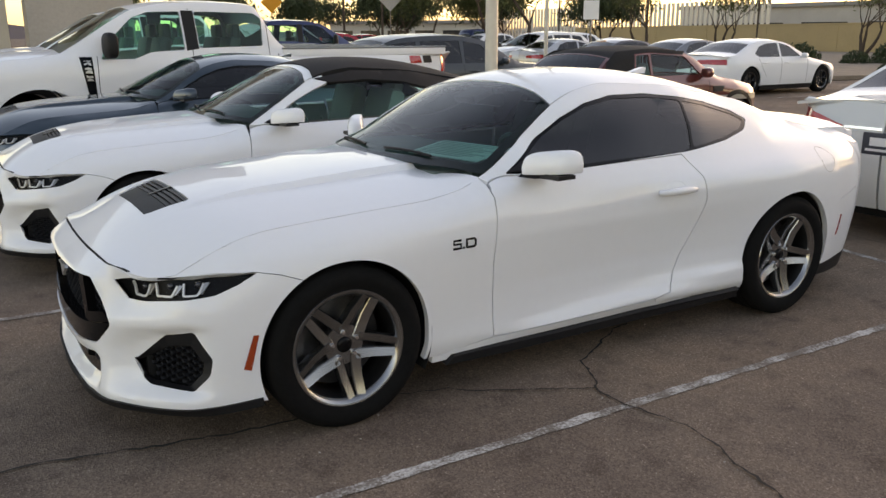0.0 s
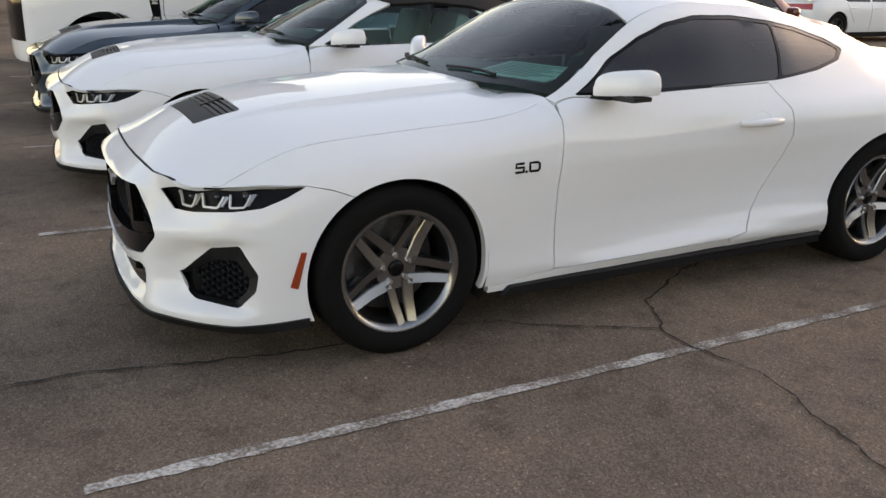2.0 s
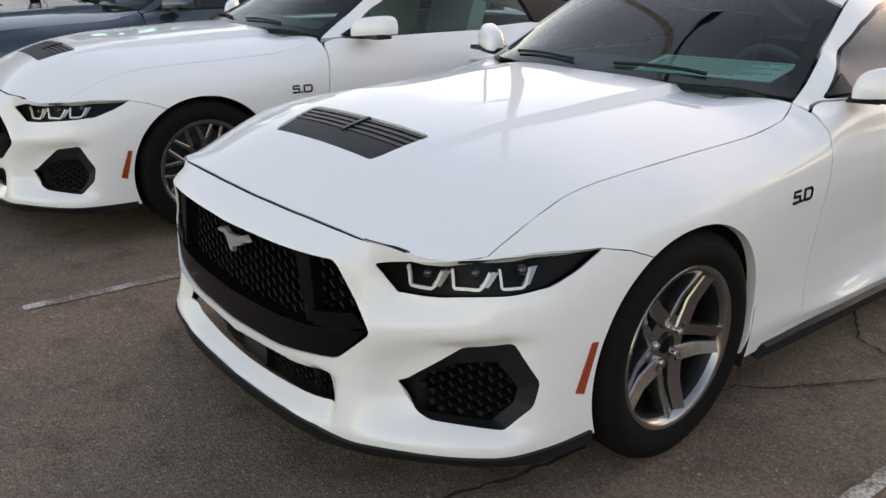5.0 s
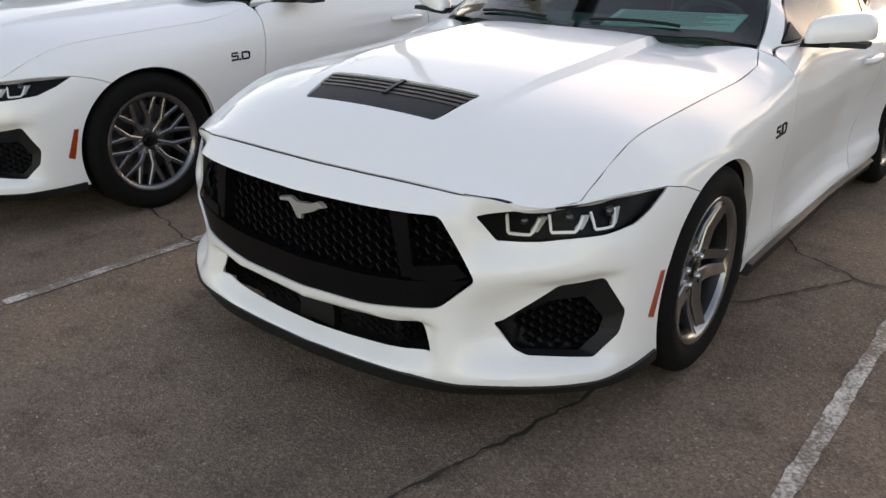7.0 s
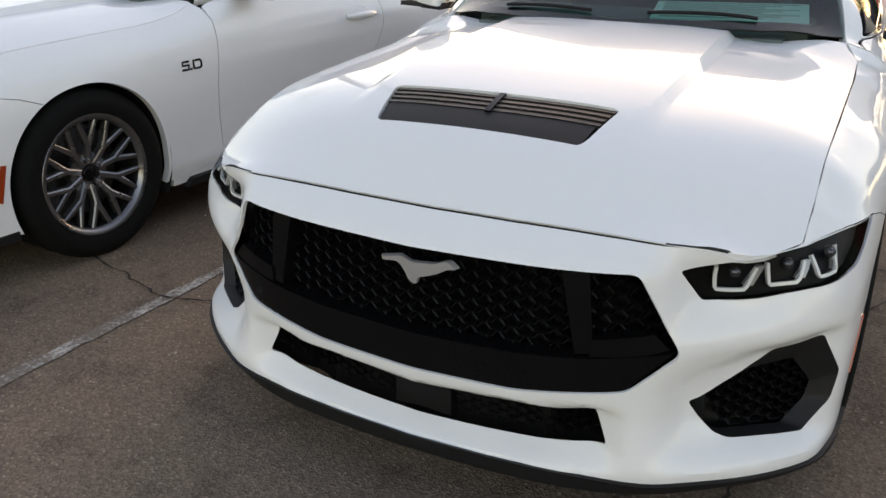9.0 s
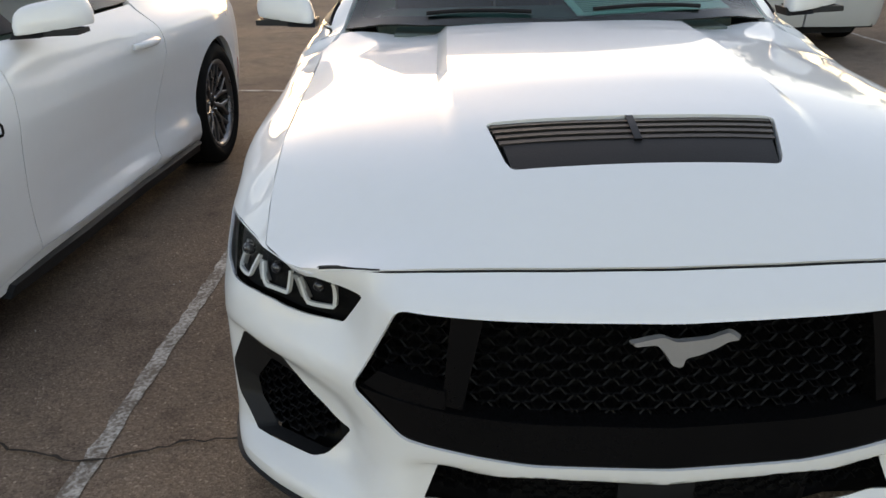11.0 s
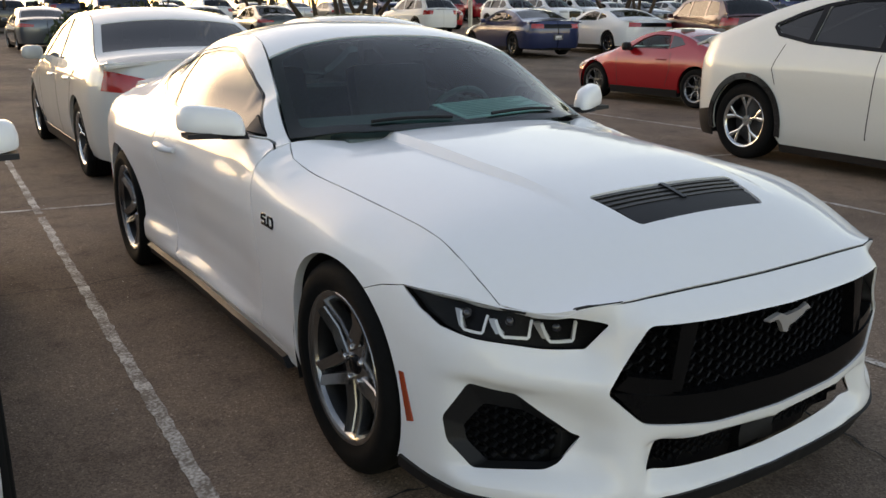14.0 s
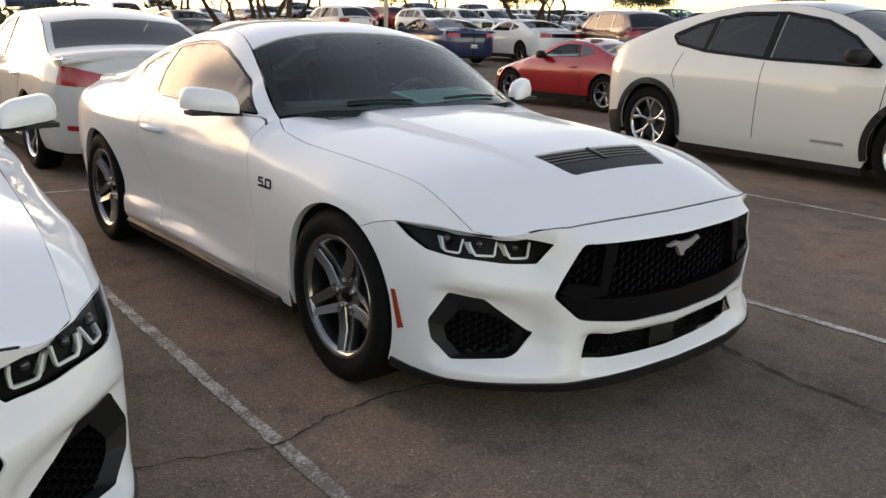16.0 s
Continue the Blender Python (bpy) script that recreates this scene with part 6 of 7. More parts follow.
other_car("white_crossover", "pearl white electric crossover with black wheel arches and roof", TURN(-0.31, 5.99, -4.0) @ Matrix.Diagonal((1, 1, 1.035, 1)), M_IVORY,
          suv(w=1.88, wb=2.984, fo=0.85, ro=0.90, belt=1.06, nose=0.90, cowl_z=1.10, screen=-0.95, back0=-2.75, back1=-3.45, deck=1.10, lean=0.46, low=0.185, r=0.372, clad=2, sill_top=0.012, roof_paint=M_BLACKP, step=0.045, spokes="blade", rim_mat=M_MACHINED, sill=M_BLACKP,
              roof=[(-0.12, 1.12), (-0.5, 1.36), (-0.9, 1.545), (-1.3, 1.635), (-1.7, 1.655), (-2.1, 1.64), (-2.6, 1.565), (-3.0, 1.45), (-3.4, 1.30), (-3.86, 1.12)],
              windows=[[(-0.42, 1.08), (-0.72, 1.29), (-1.05, 1.43), (-1.50, 1.50), (-1.52, 1.10)], [(-1.62, 1.10), (-1.60, 1.505), (-2.0, 1.50), (-2.26, 1.46), (-2.30, 1.15)], [(-2.35, 1.16), (-2.31, 1.45), (-2.55, 1.38), (-2.78, 1.29), (-2.70, 1.22)]],
              trim=[[(-0.40, 1.075), (-0.72, 1.305), (-1.05, 1.445), (-1.50, 1.515), (-2.0, 1.515), (-2.31, 1.465), (-2.55, 1.395), (-2.80, 1.295)], [(-0.40, 1.070), (-1.5, 1.092), (-2.32, 1.142), (-2.71, 1.208), (-2.80, 1.29)]], side_bits=[("rear_cladding", [(-3.42, 0.47), (-3.62, 0.44), (-3.72, 0.40), (-3.72, 0.19), (-3.42, 0.19)], M_PLASTIC), ("door_pillar", [(-2.30, 1.15), (-2.26, 1.465), (-2.32, 1.455), (-2.355, 1.16)], M_GLOSS), ("door_pillar", [(-1.525, 1.09), (-1.505, 1.505), (-1.595, 1.51), (-1.615, 1.09)], M_GLOSS), ("door_print", [(-0.62, 0.40), (-0.95, 0.40), (-0.95, 0.375), (-0.62, 0.375)], M_LAMPGREY)],
              seams=[[(-0.30, 1.0), (-0.38, 0.34)], [(-1.57, 1.06), (-1.60, 0.34)], [(-2.60, 1.12), (-2.68, 0.9), (-2.62, 0.75)]], handles=(), mirror=(-0.56, 1.15), mirror_paint=M_PLASTIC, plate=0, tail_lamps=()))
other_car("red_roadster", "small metallic red two-seat roadster with hard roof", TURN(-9.18, 9.44, 180), M_RED,
          sedan(w=1.735, wb=2.31, fo=0.77, ro=0.83, belt=0.86, nose=0.62, cowl_z=0.88, screen=-0.98, back0=-1.95, back1=-2.3, deck=0.93, r=0.308, lean=0.55, step=0.045, rim_mat=M_RIMDARK, plate=0, glass=M_GLASS, mirror_paint=M_PLASTIC, mirror=(-0.85, 0.93),
                roof=[(-0.42, 0.90), (-0.7, 1.04), (-1.0, 1.19), (-1.3, 1.235), (-1.6, 1.225), (-1.95, 1.15), (-2.3, 1.02), (-2.6, 0.96), (-3.14, 0.92)],
                windows=[[(-0.78, 0.90), (-1.05, 1.07), (-1.25, 1.13), (-1.62, 1.12), (-1.68, 0.90)]], side_bits=[("roof_panel", [(-1.70, 0.91), (-1.66, 1.115), (-1.85, 1.08), (-1.98, 0.98)], M_BLACKP)],
                seams=[[(-0.55, 0.82), (-0.58, 0.28)], [(-1.75, 0.87), (-1.78, 0.6), (-1.68, 0.3)]], handles=[(-1.58, 0.74)], head_lamps=[("headlamp", [(0.50, 0.54), (0.62, 0.60), (0.80, 0.60), (0.72, 0.53)], M_LAMPGREY)],
                tail_lamps=[("tail_lamp", [(0.50, 0.78), (0.72, 0.82), (0.72, 0.70), (0.50, 0.70)], M_REDLAMP)], grille=[(0, 0.42), (0.38, 0.42), (0.38, 0.26), (0, 0.26)]))
other_car("white_saloon", "white four-door saloon with black wheels and wide tail lamp", TURN(-20.2, -11.6, 180), M_WHITE,
          sedan(w=1.905, wb=3.05, fo=0.95, ro=1.06, rim_mat=M_BLACKP, roof=[(-0.6, 1.0), (-0.95, 1.18), (-1.35, 1.38), (-1.8, 1.46), (-2.3, 1.46), (-2.75, 1.40), (-3.1, 1.27), (-3.45, 1.12), (-3.7, 1.08), (-4.1, 1.05)], back0=-2.85, back1=-3.5, r=0.36, tail_lamps=[("tail_lamp", [(0.02, 0.92), (0.84, 0.94), (0.84, 0.80), (0.02, 0.82)], M_REDLAMP)]))
other_car("small_convertible", "small copper-red convertible with closed black canvas roof", TURN(-8.98, -5.35, 180), M_COPPER,
          sedan(w=1.73, wb=2.495, fo=0.78, ro=0.58, belt=0.98, nose=0.82, cowl_z=1.0, screen=-0.95, back0=-2.42, back1=-2.72, deck=1.0, lean=0.34, roof_paint=M_SOFT, rim_mat=M_RIMDARK, plate=0, clad=1, mirror=(-0.78, 1.04), seat=M_SEAT, glass=M_GLASS,
                roof=[(-0.45, 1.03), (-0.72, 1.22), (-0.95, 1.36), (-1.3, 1.415), (-1.9, 1.41), (-2.35, 1.36), (-2.55, 1.24), (-2.75, 1.05), (-3.07, 0.99)],
                windows=[[(-0.78, 1.01), (-1.05, 1.27), (-1.70, 1.31), (-1.72, 1.01)], [(-1.76, 1.01), (-1.74, 1.30), (-1.98, 1.29), (-2.04, 1.02)]],
                side_bits=[("canvas_side", [(-0.98, 1.33), (-1.7, 1.372), (-2.3, 1.34), (-2.52, 1.20), (-2.66, 1.02), (-2.08, 1.02), (-2.0, 1.31), (-1.70, 1.33), (-1.06, 1.29)], M_SOFT), ("side_scuttle", [(-0.30, 0.84), (-0.55, 0.84), (-0.55, 0.76), (-0.36, 0.76)], M_PLASTIC)],
                seams=[[(-0.62, 0.93), (-0.64, 0.32)], [(-1.74, 0.96), (-1.76, 0.6), (-1.60, 0.34)]], handles=[(-1.60, 0.86)]))
other_car("grey_hatchback", "dark grey-blue hatchback, nose to the aisle", TURN(-9.3, -10.6, 180) @ Matrix.Diagonal((1, 1, 0.93, 1)), M_SLATE, suv())
other_car("white_saloon", "white saloon with dark glass roof, parked in the facing row", TURN(-9.8, 3.05, 180), M_PEARL, sedan(roof_paint=M_BLACKP))
other_car("white_suv", "white estate car lettered along its doors", TURN(-19.2, -24.2, 0), M_WHITE, suv(side_bits=[("door_print", [(-1.0, 0.86), (-2.4, 0.86), (-2.4, 0.80), (-1.0, 0.80)], M_GREY), ("door_print", [(-1.2, 0.70), (-2.5, 0.70), (-2.5, 0.63), (-1.2, 0.63)], M_REDLAMP)]))
FAR = dict(step=0.14, seams=(), handles=(), plate=0)
silver = other_car("silver_saloon", "silver four-door saloon parked far across the lot", TURN(-21.0, -20.6, 180), M_SILVER, sedan(**FAR))
black = other_car("black_saloon", "black four-door saloon parked far across the lot", TURN(-21.0, -17.6, 180), M_BLACKP, sedan(**FAR))
grey = other_car("grey_saloon", "grey two-box saloon parked far across the lot", TURN(-21.4, -15.0, 180), M_GREY, sedan(**FAR))
redc = other_car("red_suv", "red boxy estate car parked far across the lot", TURN(-15.5, -29.0, 180), M_RED, suv(**FAR))
bluec = other_car("blue_pickup", "dark blue pickup truck parked far across the lot", TURN(-9.5, -19.0, 180), M_DEEPBLUE, {**PICKUP, **FAR})
wsuv = other_car("white_suv", "white estate car parked far across the lot", TURN(-36.0, 20.0, 180), M_WHITE, suv(**FAR))
dark = other_car("black_suv", "black estate car parked far across the lot", TURN(-28.5, -5.6, 0), M_BLACKP, suv(**FAR))
marn = other_car("dark_red_suv", "dark red estate car parked beyond a roadster", TURN(-16.8, 19.5, 160), M_MAROON, suv(**FAR))
mist = dict(step=0.09, deck=1.0, seams=(), handles=(), back0=-2.35, back1=-3.0, roof=[(-0.55, 1.0), (-0.9, 1.18), (-1.3, 1.345), (-1.7, 1.385), (-2.0, 1.375), (-2.4, 1.31), (-2.8, 1.17), (-3.15, 1.05), (-3.4, 1.03), (-3.8, 1.02)], wb=2.72, ro=1.10, w=1.90, plate=0.55,
            windows=[[(-0.98, 0.99), (-1.38, 1.22), (-1.75, 1.27), (-2.05, 1.24), (-2.02, 0.99)], [(-2.08, 1.0), (-2.10, 1.23), (-2.45, 1.14), (-2.5, 1.08)]],
            tail_lamps=[("tail_lamp", [(0.48, 0.92), (0.82, 0.94), (0.82, 0.80), (0.48, 0.80)], M_REDLAMP), ("tail_panel", [(0.0, 0.92), (0.47, 0.92), (0.47, 0.80), (0.0, 0.80)], M_GLOSS)], rim_mat=M_BLACKP)
other_car("blue_coupe", "deep blue fastback coupe seen from its tail", TURN(-20.8, 14.9, 172), M_DEEPBLUE, sedan(**mist))
other_car("white_coupe", "white fastback coupe with black tail panel, seen from its tail", TURN(-19.9, 17.9, 172), M_WHITE, sedan(**mist))
rnd = random.Random(5)
pool = [silver, black, grey, wsuv, dark, wsuv, silver, redc, bluec]
for row, (x0, y0, y1, a) in enumerate(((-33, -6, 12, 180), (-38, 24, 66, 0), (-52, -8, 78, 180), (-57, -8, 84, 0))):
    y = y0
    while y < y1:
        if rnd.random() < 0.82:
            copy_thing(rnd.choice(pool), TURN(x0 + rnd.uniform(-0.3, 0.3), y, a + rnd.uniform(-1.5, 1.5)))
        y += 2.8
for i in range(0, 26, 2):
    copy_thing(rnd.choice([dark, wsuv, wsuv, silver, black]), TURN(-62 + 2.0 * i * 0.96, 30 + 2.0 * i, 225 + rnd.uniform(-2, 2)))
for i in range(12):
    copy_thing(rnd.choice(pool), TURN(-33 - rnd.uniform(0, 1), -62 + 2.8 * i, 180))

# ---- ground ----
def asphalt_material():
    m = bpy.data.materials.new("worn_asphalt")
    m.use_nodes = True
    n, l = m.node_tree.nodes, m.node_tree.links
    b = n["Principled BSDF"]
    tc = n.new("ShaderNodeTexCoord")
    def noise_tex(scale, detail=4):
        k = n.new("ShaderNodeTexNoise")
        k.inputs["Scale"].default_value, k.inputs["Detail"].default_value = scale, detail
        l.new(tc.outputs["Object"], k.inputs["Vector"])
        return k
    def ramp(src, stops):
        r = n.new("ShaderNodeValToRGB")
        while len(r.color_ramp.elements) < len(stops):
            r.color_ramp.elements.new(0.5)
        for e, (p, c) in zip(r.color_ramp.elements, stops):
            e.position, e.color = p, (*c, 1)
        l.new(src, r.inputs[0])
        return r
    def mix(a, c, fac, mode="MIX"):
        x = n.new("ShaderNodeMixRGB")
        x.blend_type = mode
        if isinstance(fac, float):
            x.inputs[0].default_value = fac
        else:
            l.new(fac, x.inputs[0])
        l.new(a, x.inputs[1])
        l.new(c, x.inputs[2])
        return x
    vor = n.new("ShaderNodeTexVoronoi")
    vor.inputs["Scale"].default_value = 150
    l.new(tc.outputs["Object"], vor.inputs["Vector"])
    stones = ramp(vor.outputs["Color"], [(0.0, (0.128, 0.092, 0.070)), (0.55, (0.205, 0.152, 0.119)), (0.86, (0.268, 0.204, 0.160)), (1.0, (0.44, 0.35, 0.28))])
    grit = ramp(noise_tex(320, 3).outputs["Fac"], [(0.35, (0.78, 0.78, 0.78)), (0.65, (1.18, 1.18, 1.18))])
    base = mix(stones.outputs[0], grit.outputs[0], 1.0, "MULTIPLY")
    blot = ramp(noise_tex(0.55, 6).outputs["Fac"], [(0.30, (0.62, 0.61, 0.62)), (0.5, (0.97, 0.97, 0.97)), (0.66, (1.26, 1.22, 1.16))])
    base = mix(base.outputs[0], blot.outputs[0], 1.0, "MULTIPLY")
    spots = ramp(noise_tex(5.5, 5).outputs["Fac"], [(0.30, (0.75, 0.74, 0.74)), (0.45, (1, 1, 1)), (0.7, (1.10, 1.09, 1.07))])
    base = mix(base.outputs[0], spots.outputs[0], 1.0, "MULTIPLY")
    l.new(base.outputs[0], b.inputs["Base Color"])
    b.inputs["Roughness"].default_value = 0.86
    b.inputs["Specular IOR Level"].default_value = 0.10
    bp = n.new("ShaderNodeBump")
    bp.inputs["Strength"].default_value, bp.inputs["Distance"].default_value = 0.9, 0.003
    l.new(vor.outputs["Distance"], bp.inputs["Height"])
    l.new(bp.outputs[0], b.inputs["Normal"])
    return m


def worn_line_material():
    m = bpy.data.materials.new("worn_line_paint")
    m.use_nodes = True
    n, l = m.node_tree.nodes, m.node_tree.links
    b = n["Principled BSDF"]
    tc = n.new("ShaderNodeTexCoord")
    a, c = n.new("ShaderNodeTexNoise"), n.new("ShaderNodeTexNoise")
    a.inputs["Scale"].default_value, a.inputs["Detail"].default_value = 85, 6
    c.inputs["Scale"].default_value, c.inputs["Detail"].default_value = 7, 5
    s = n.new("ShaderNodeMath")
    l.new(tc.outputs["Object"], a.inputs["Vector"])
    l.new(tc.outputs["Object"], c.inputs["Vector"])
    l.new(a.outputs["Fac"], s.inputs[0])
    l.new(c.outputs["Fac"], s.inputs[1])
    r = n.new("ShaderNodeValToRGB")
    r.color_ramp.elements[0].position, r.color_ramp.elements[1].position = 0.44, 0.63
    r.color_ramp.elements[0].color, r.color_ramp.elements[1].color = (0.185, 0.150, 0.122, 1), (0.66, 0.63, 0.585, 1)
    h = n.new("ShaderNodeMath")
    h.operation = "MULTIPLY"
    h.inputs[1].default_value = 0.5
    l.new(s.outputs[0], h.inputs[0])
    l.new(h.outputs[0], r.inputs[0])
    l.new(r.outputs[0], b.inputs["Base Color"])
    b.inputs["Roughness"].default_value = 0.8
    return m


M_ASPHALT, M_LINE = asphalt_material(), worn_line_material()
M_CRACK = material("crack_shadow", (0.036, 0.029, 0.024), 0.95, grain=0.3, scale=50)
M_GRAVEL = material("desert_gravel", (0.24, 0.185, 0.135), 0.9, grain=0.3, scale=16, bump=0.02)
M_WALL = material("tan_plaster_wall", (0.40, 0.29, 0.15), 0.85, grain=0.10, scale=9, bump=0.004)
M_CONCRETE = material("pale_concrete", (0.40, 0.37, 0.33), 0.85, grain=0.12, scale=10, bump=0.003)
M_POLE = material("cream_painted_steel", (0.60, 0.55, 0.46), 0.5, grain=0.08, scale=12)
M_BARK = material("dark_bark", (0.060, 0.042, 0.030), 0.9, grain=0.35, scale=14, bump=0.02)
M_LEAF = material("dusty_green_leaves", (0.075, 0.090, 0.026), 0.7, grain=0.4, scale=1.5)
M_LEAF2 = material("dark_green_leaves", (0.040, 0.058, 0.022), 0.7, grain=0.4, scale=1.5)
M_ROOF = material("grey_flat_roof", (0.22, 0.21, 0.20), 0.8, grain=0.1, scale=4)
M_DARKWIN = material("dark_window", (0.02, 0.022, 0.025), 0.15, grain=0.2, scale=2)
M_SIGNY = material("orange_sign", (0.75, 0.30, 0.02), 0.5, grain=0.05)
M_SIGNW = material("white_sign", (0.75, 0.74, 0.72), 0.5, grain=0.05)
M_RIDGE = material("far_hills", (0.16, 0.13, 0.13), 0.9, grain=0.15, scale=0.02)
bm = bmesh.new()
rows = []
for d in (-1300, -100, -20, 12.5, 30, 60, 90, 1300):
    rows.append([bm.verts.new(((-d - e) * 0.7071, (d - e) * 0.7071, 0.025 * max(0, min(90, d) - 12.5))) for e in (-1300, -60, 0, 60, 1300)])
for p, q in zip(rows, rows[1:]):
    for i in range(4):
        bm.faces.new((p[i], p[i + 1], q[i + 1], q[i]))
fixed(bm)
if bm.faces[:][0].normal.z < 0:
    bmesh.ops.reverse_faces(bm, faces=bm.faces)
tagged(finish(bm, "ground", M_ASPHALT, smooth=0), "worn brown-grey asphalt of a parking lot", "ground", kind="structure")


def line_strip(x0, y0, x1, y1, w=0.060):
    bm = bmesh.new()
    d = Vector((x1 - x0, y1 - y0)).normalized()
    nn = Vector((-d.y, d.x))
    n = max(2, int(math.hypot(x1 - x0, y1 - y0) / 0.05))
    lr = random.Random(x0 * 31 + y0)
    rows = []
    for i in range(n + 1):
        p = Vector((x0 + (x1 - x0) * i / n, y0 + (y1 - y0) * i / n))
        a, c = p + nn * (w / 2 + lr.uniform(-0.010, 0.003)), p - nn * (w / 2 + lr.uniform(-0.010, 0.003))
        rows.append((bm.verts.new((a.x, a.y, 0.004 + RISE(a.x, a.y))), bm.verts.new((c.x, c.y, 0.004 + RISE(c.x, c.y)))))
    for a, c in zip(rows, rows[1:]):
        bm.faces.new((a[0], a[1], c[1], c[0]))
    tagged(finish(fixed(bm), "stall_line", M_LINE, smooth=0), "worn white painted stall line on asphalt", "road marking", "stall lines", "structure")


PITCH = 2.69
for k in range(-9, 9):
    y, s = -1.333 + PITCH * k, -0.0225 + 0.010 * max(0, min(1, k))
    line_strip(1.20, y + 1.2 * s, -4.30, y - 4.3 * s)
    line_strip(-4.42, y - 4.42 * s, -9.9, y - 9.9 * s)
    line_strip(-17.0, y - 0.4, -22.3, y - 0.5)
line_strip(-7.2, -18, -2.2, 14)


def crack(pts, w=0.010, seed=1):
    """A jagged crack in the asphalt."""
    cr = random.Random(seed)
    p = dense(pts, 0.035, False)
    bm = bmesh.new()
    rows = []
    wob = np.array([0.0, 0.0])
    for i, q in enumerate(p):
        wob = wob * 0.75 + np.array([cr.uniform(-1, 1), cr.uniform(-1, 1)]) * 0.012
        d = p[min(i + 1, len(p) - 1)] - p[max(i - 1, 0)]
        nn = np.array([-d[1], d[0]]) / max(np.hypot(*d), 1e-6)
        ww = w * cr.uniform(0.25, 1.0) * (0.4 if i in (0, len(p) - 1) else 1)
        a, c = q + wob + nn * ww / 2, q + wob - nn * ww / 2
        rows.append((bm.verts.new((*a, 0.0075)), bm.verts.new((*c, 0.0075))))
    for a, c in zip(rows, rows[1:]):
        bm.faces.new((a[0], a[1], c[1], c[0]))
    tagged(finish(fixed(bm), "asphalt_crack", M_CRACK, smooth=0), "jagged dark crack in the asphalt", "crack", "asphalt cracks", "structure")


crack([(-1.9, 0.55), (-1.25, 0.87), (-1.1, 1.18), (-1.09, 1.37), (-1.15, 1.65), (-1.07, 1.96), (-1.01, 2.25), (-1.1, 3.0)], 0.016, 1)
crack([(-0.2, 0.7), (-0.52, 0.81), (-0.76, 0.96), (-1.1, 1.16)], 0.012, 2)
crack([(0.10, 0.72), (0.42, 0.71), (0.73, 0.65), (0.96, 0.59), (1.24, 0.57), (2.0, 0.50), (3.0, 0.60)], 0.018, 3)
crack([(0.1, -2.2), (0.22, -1.75), (0.37, -1.38), (0.28, -1.12), (0.26, -0.80), (0.35, -0.3), (0.42, 0.2)], 0.016, 4)
crack([(-2.48, -1.75), (-2.43, -1.29), (-2.46, -0.90), (-2.4, 0.4)], 0.012, 5)
crack([(-4.6, -1.6), (-4.9, -0.9), (-4.8, 0.3)], 0.012, 6)
pr = random.Random(11)
bm = bmesh.new()
for i in range(420):
    x, y = pr.uniform(-5, 3.2), pr.uniform(-4, 4.2)
    s = 0.0022 + 0.0055 * pr.random() ** 4
    mm = Matrix.Translation((x, y, s * 0.5)) @ Euler((pr.random() * 6, pr.random() * 6, pr.random() * 6)).to_matrix().to_4x4() @ Matrix.Diagonal((s, s * pr.uniform(0.5, 1), s * pr.uniform(0.4, 0.8), 1))
    bmesh.ops.create_icosphere(bm, subdivisions=1, radius=1, matrix=mm)
tagged(finish(bm, "grit", material("pale_grit", (0.42, 0.38, 0.33), 0.8, grain=0.3, scale=30), smooth=0), "scattered pale grit lying on the asphalt", "grit", kind="stuff")


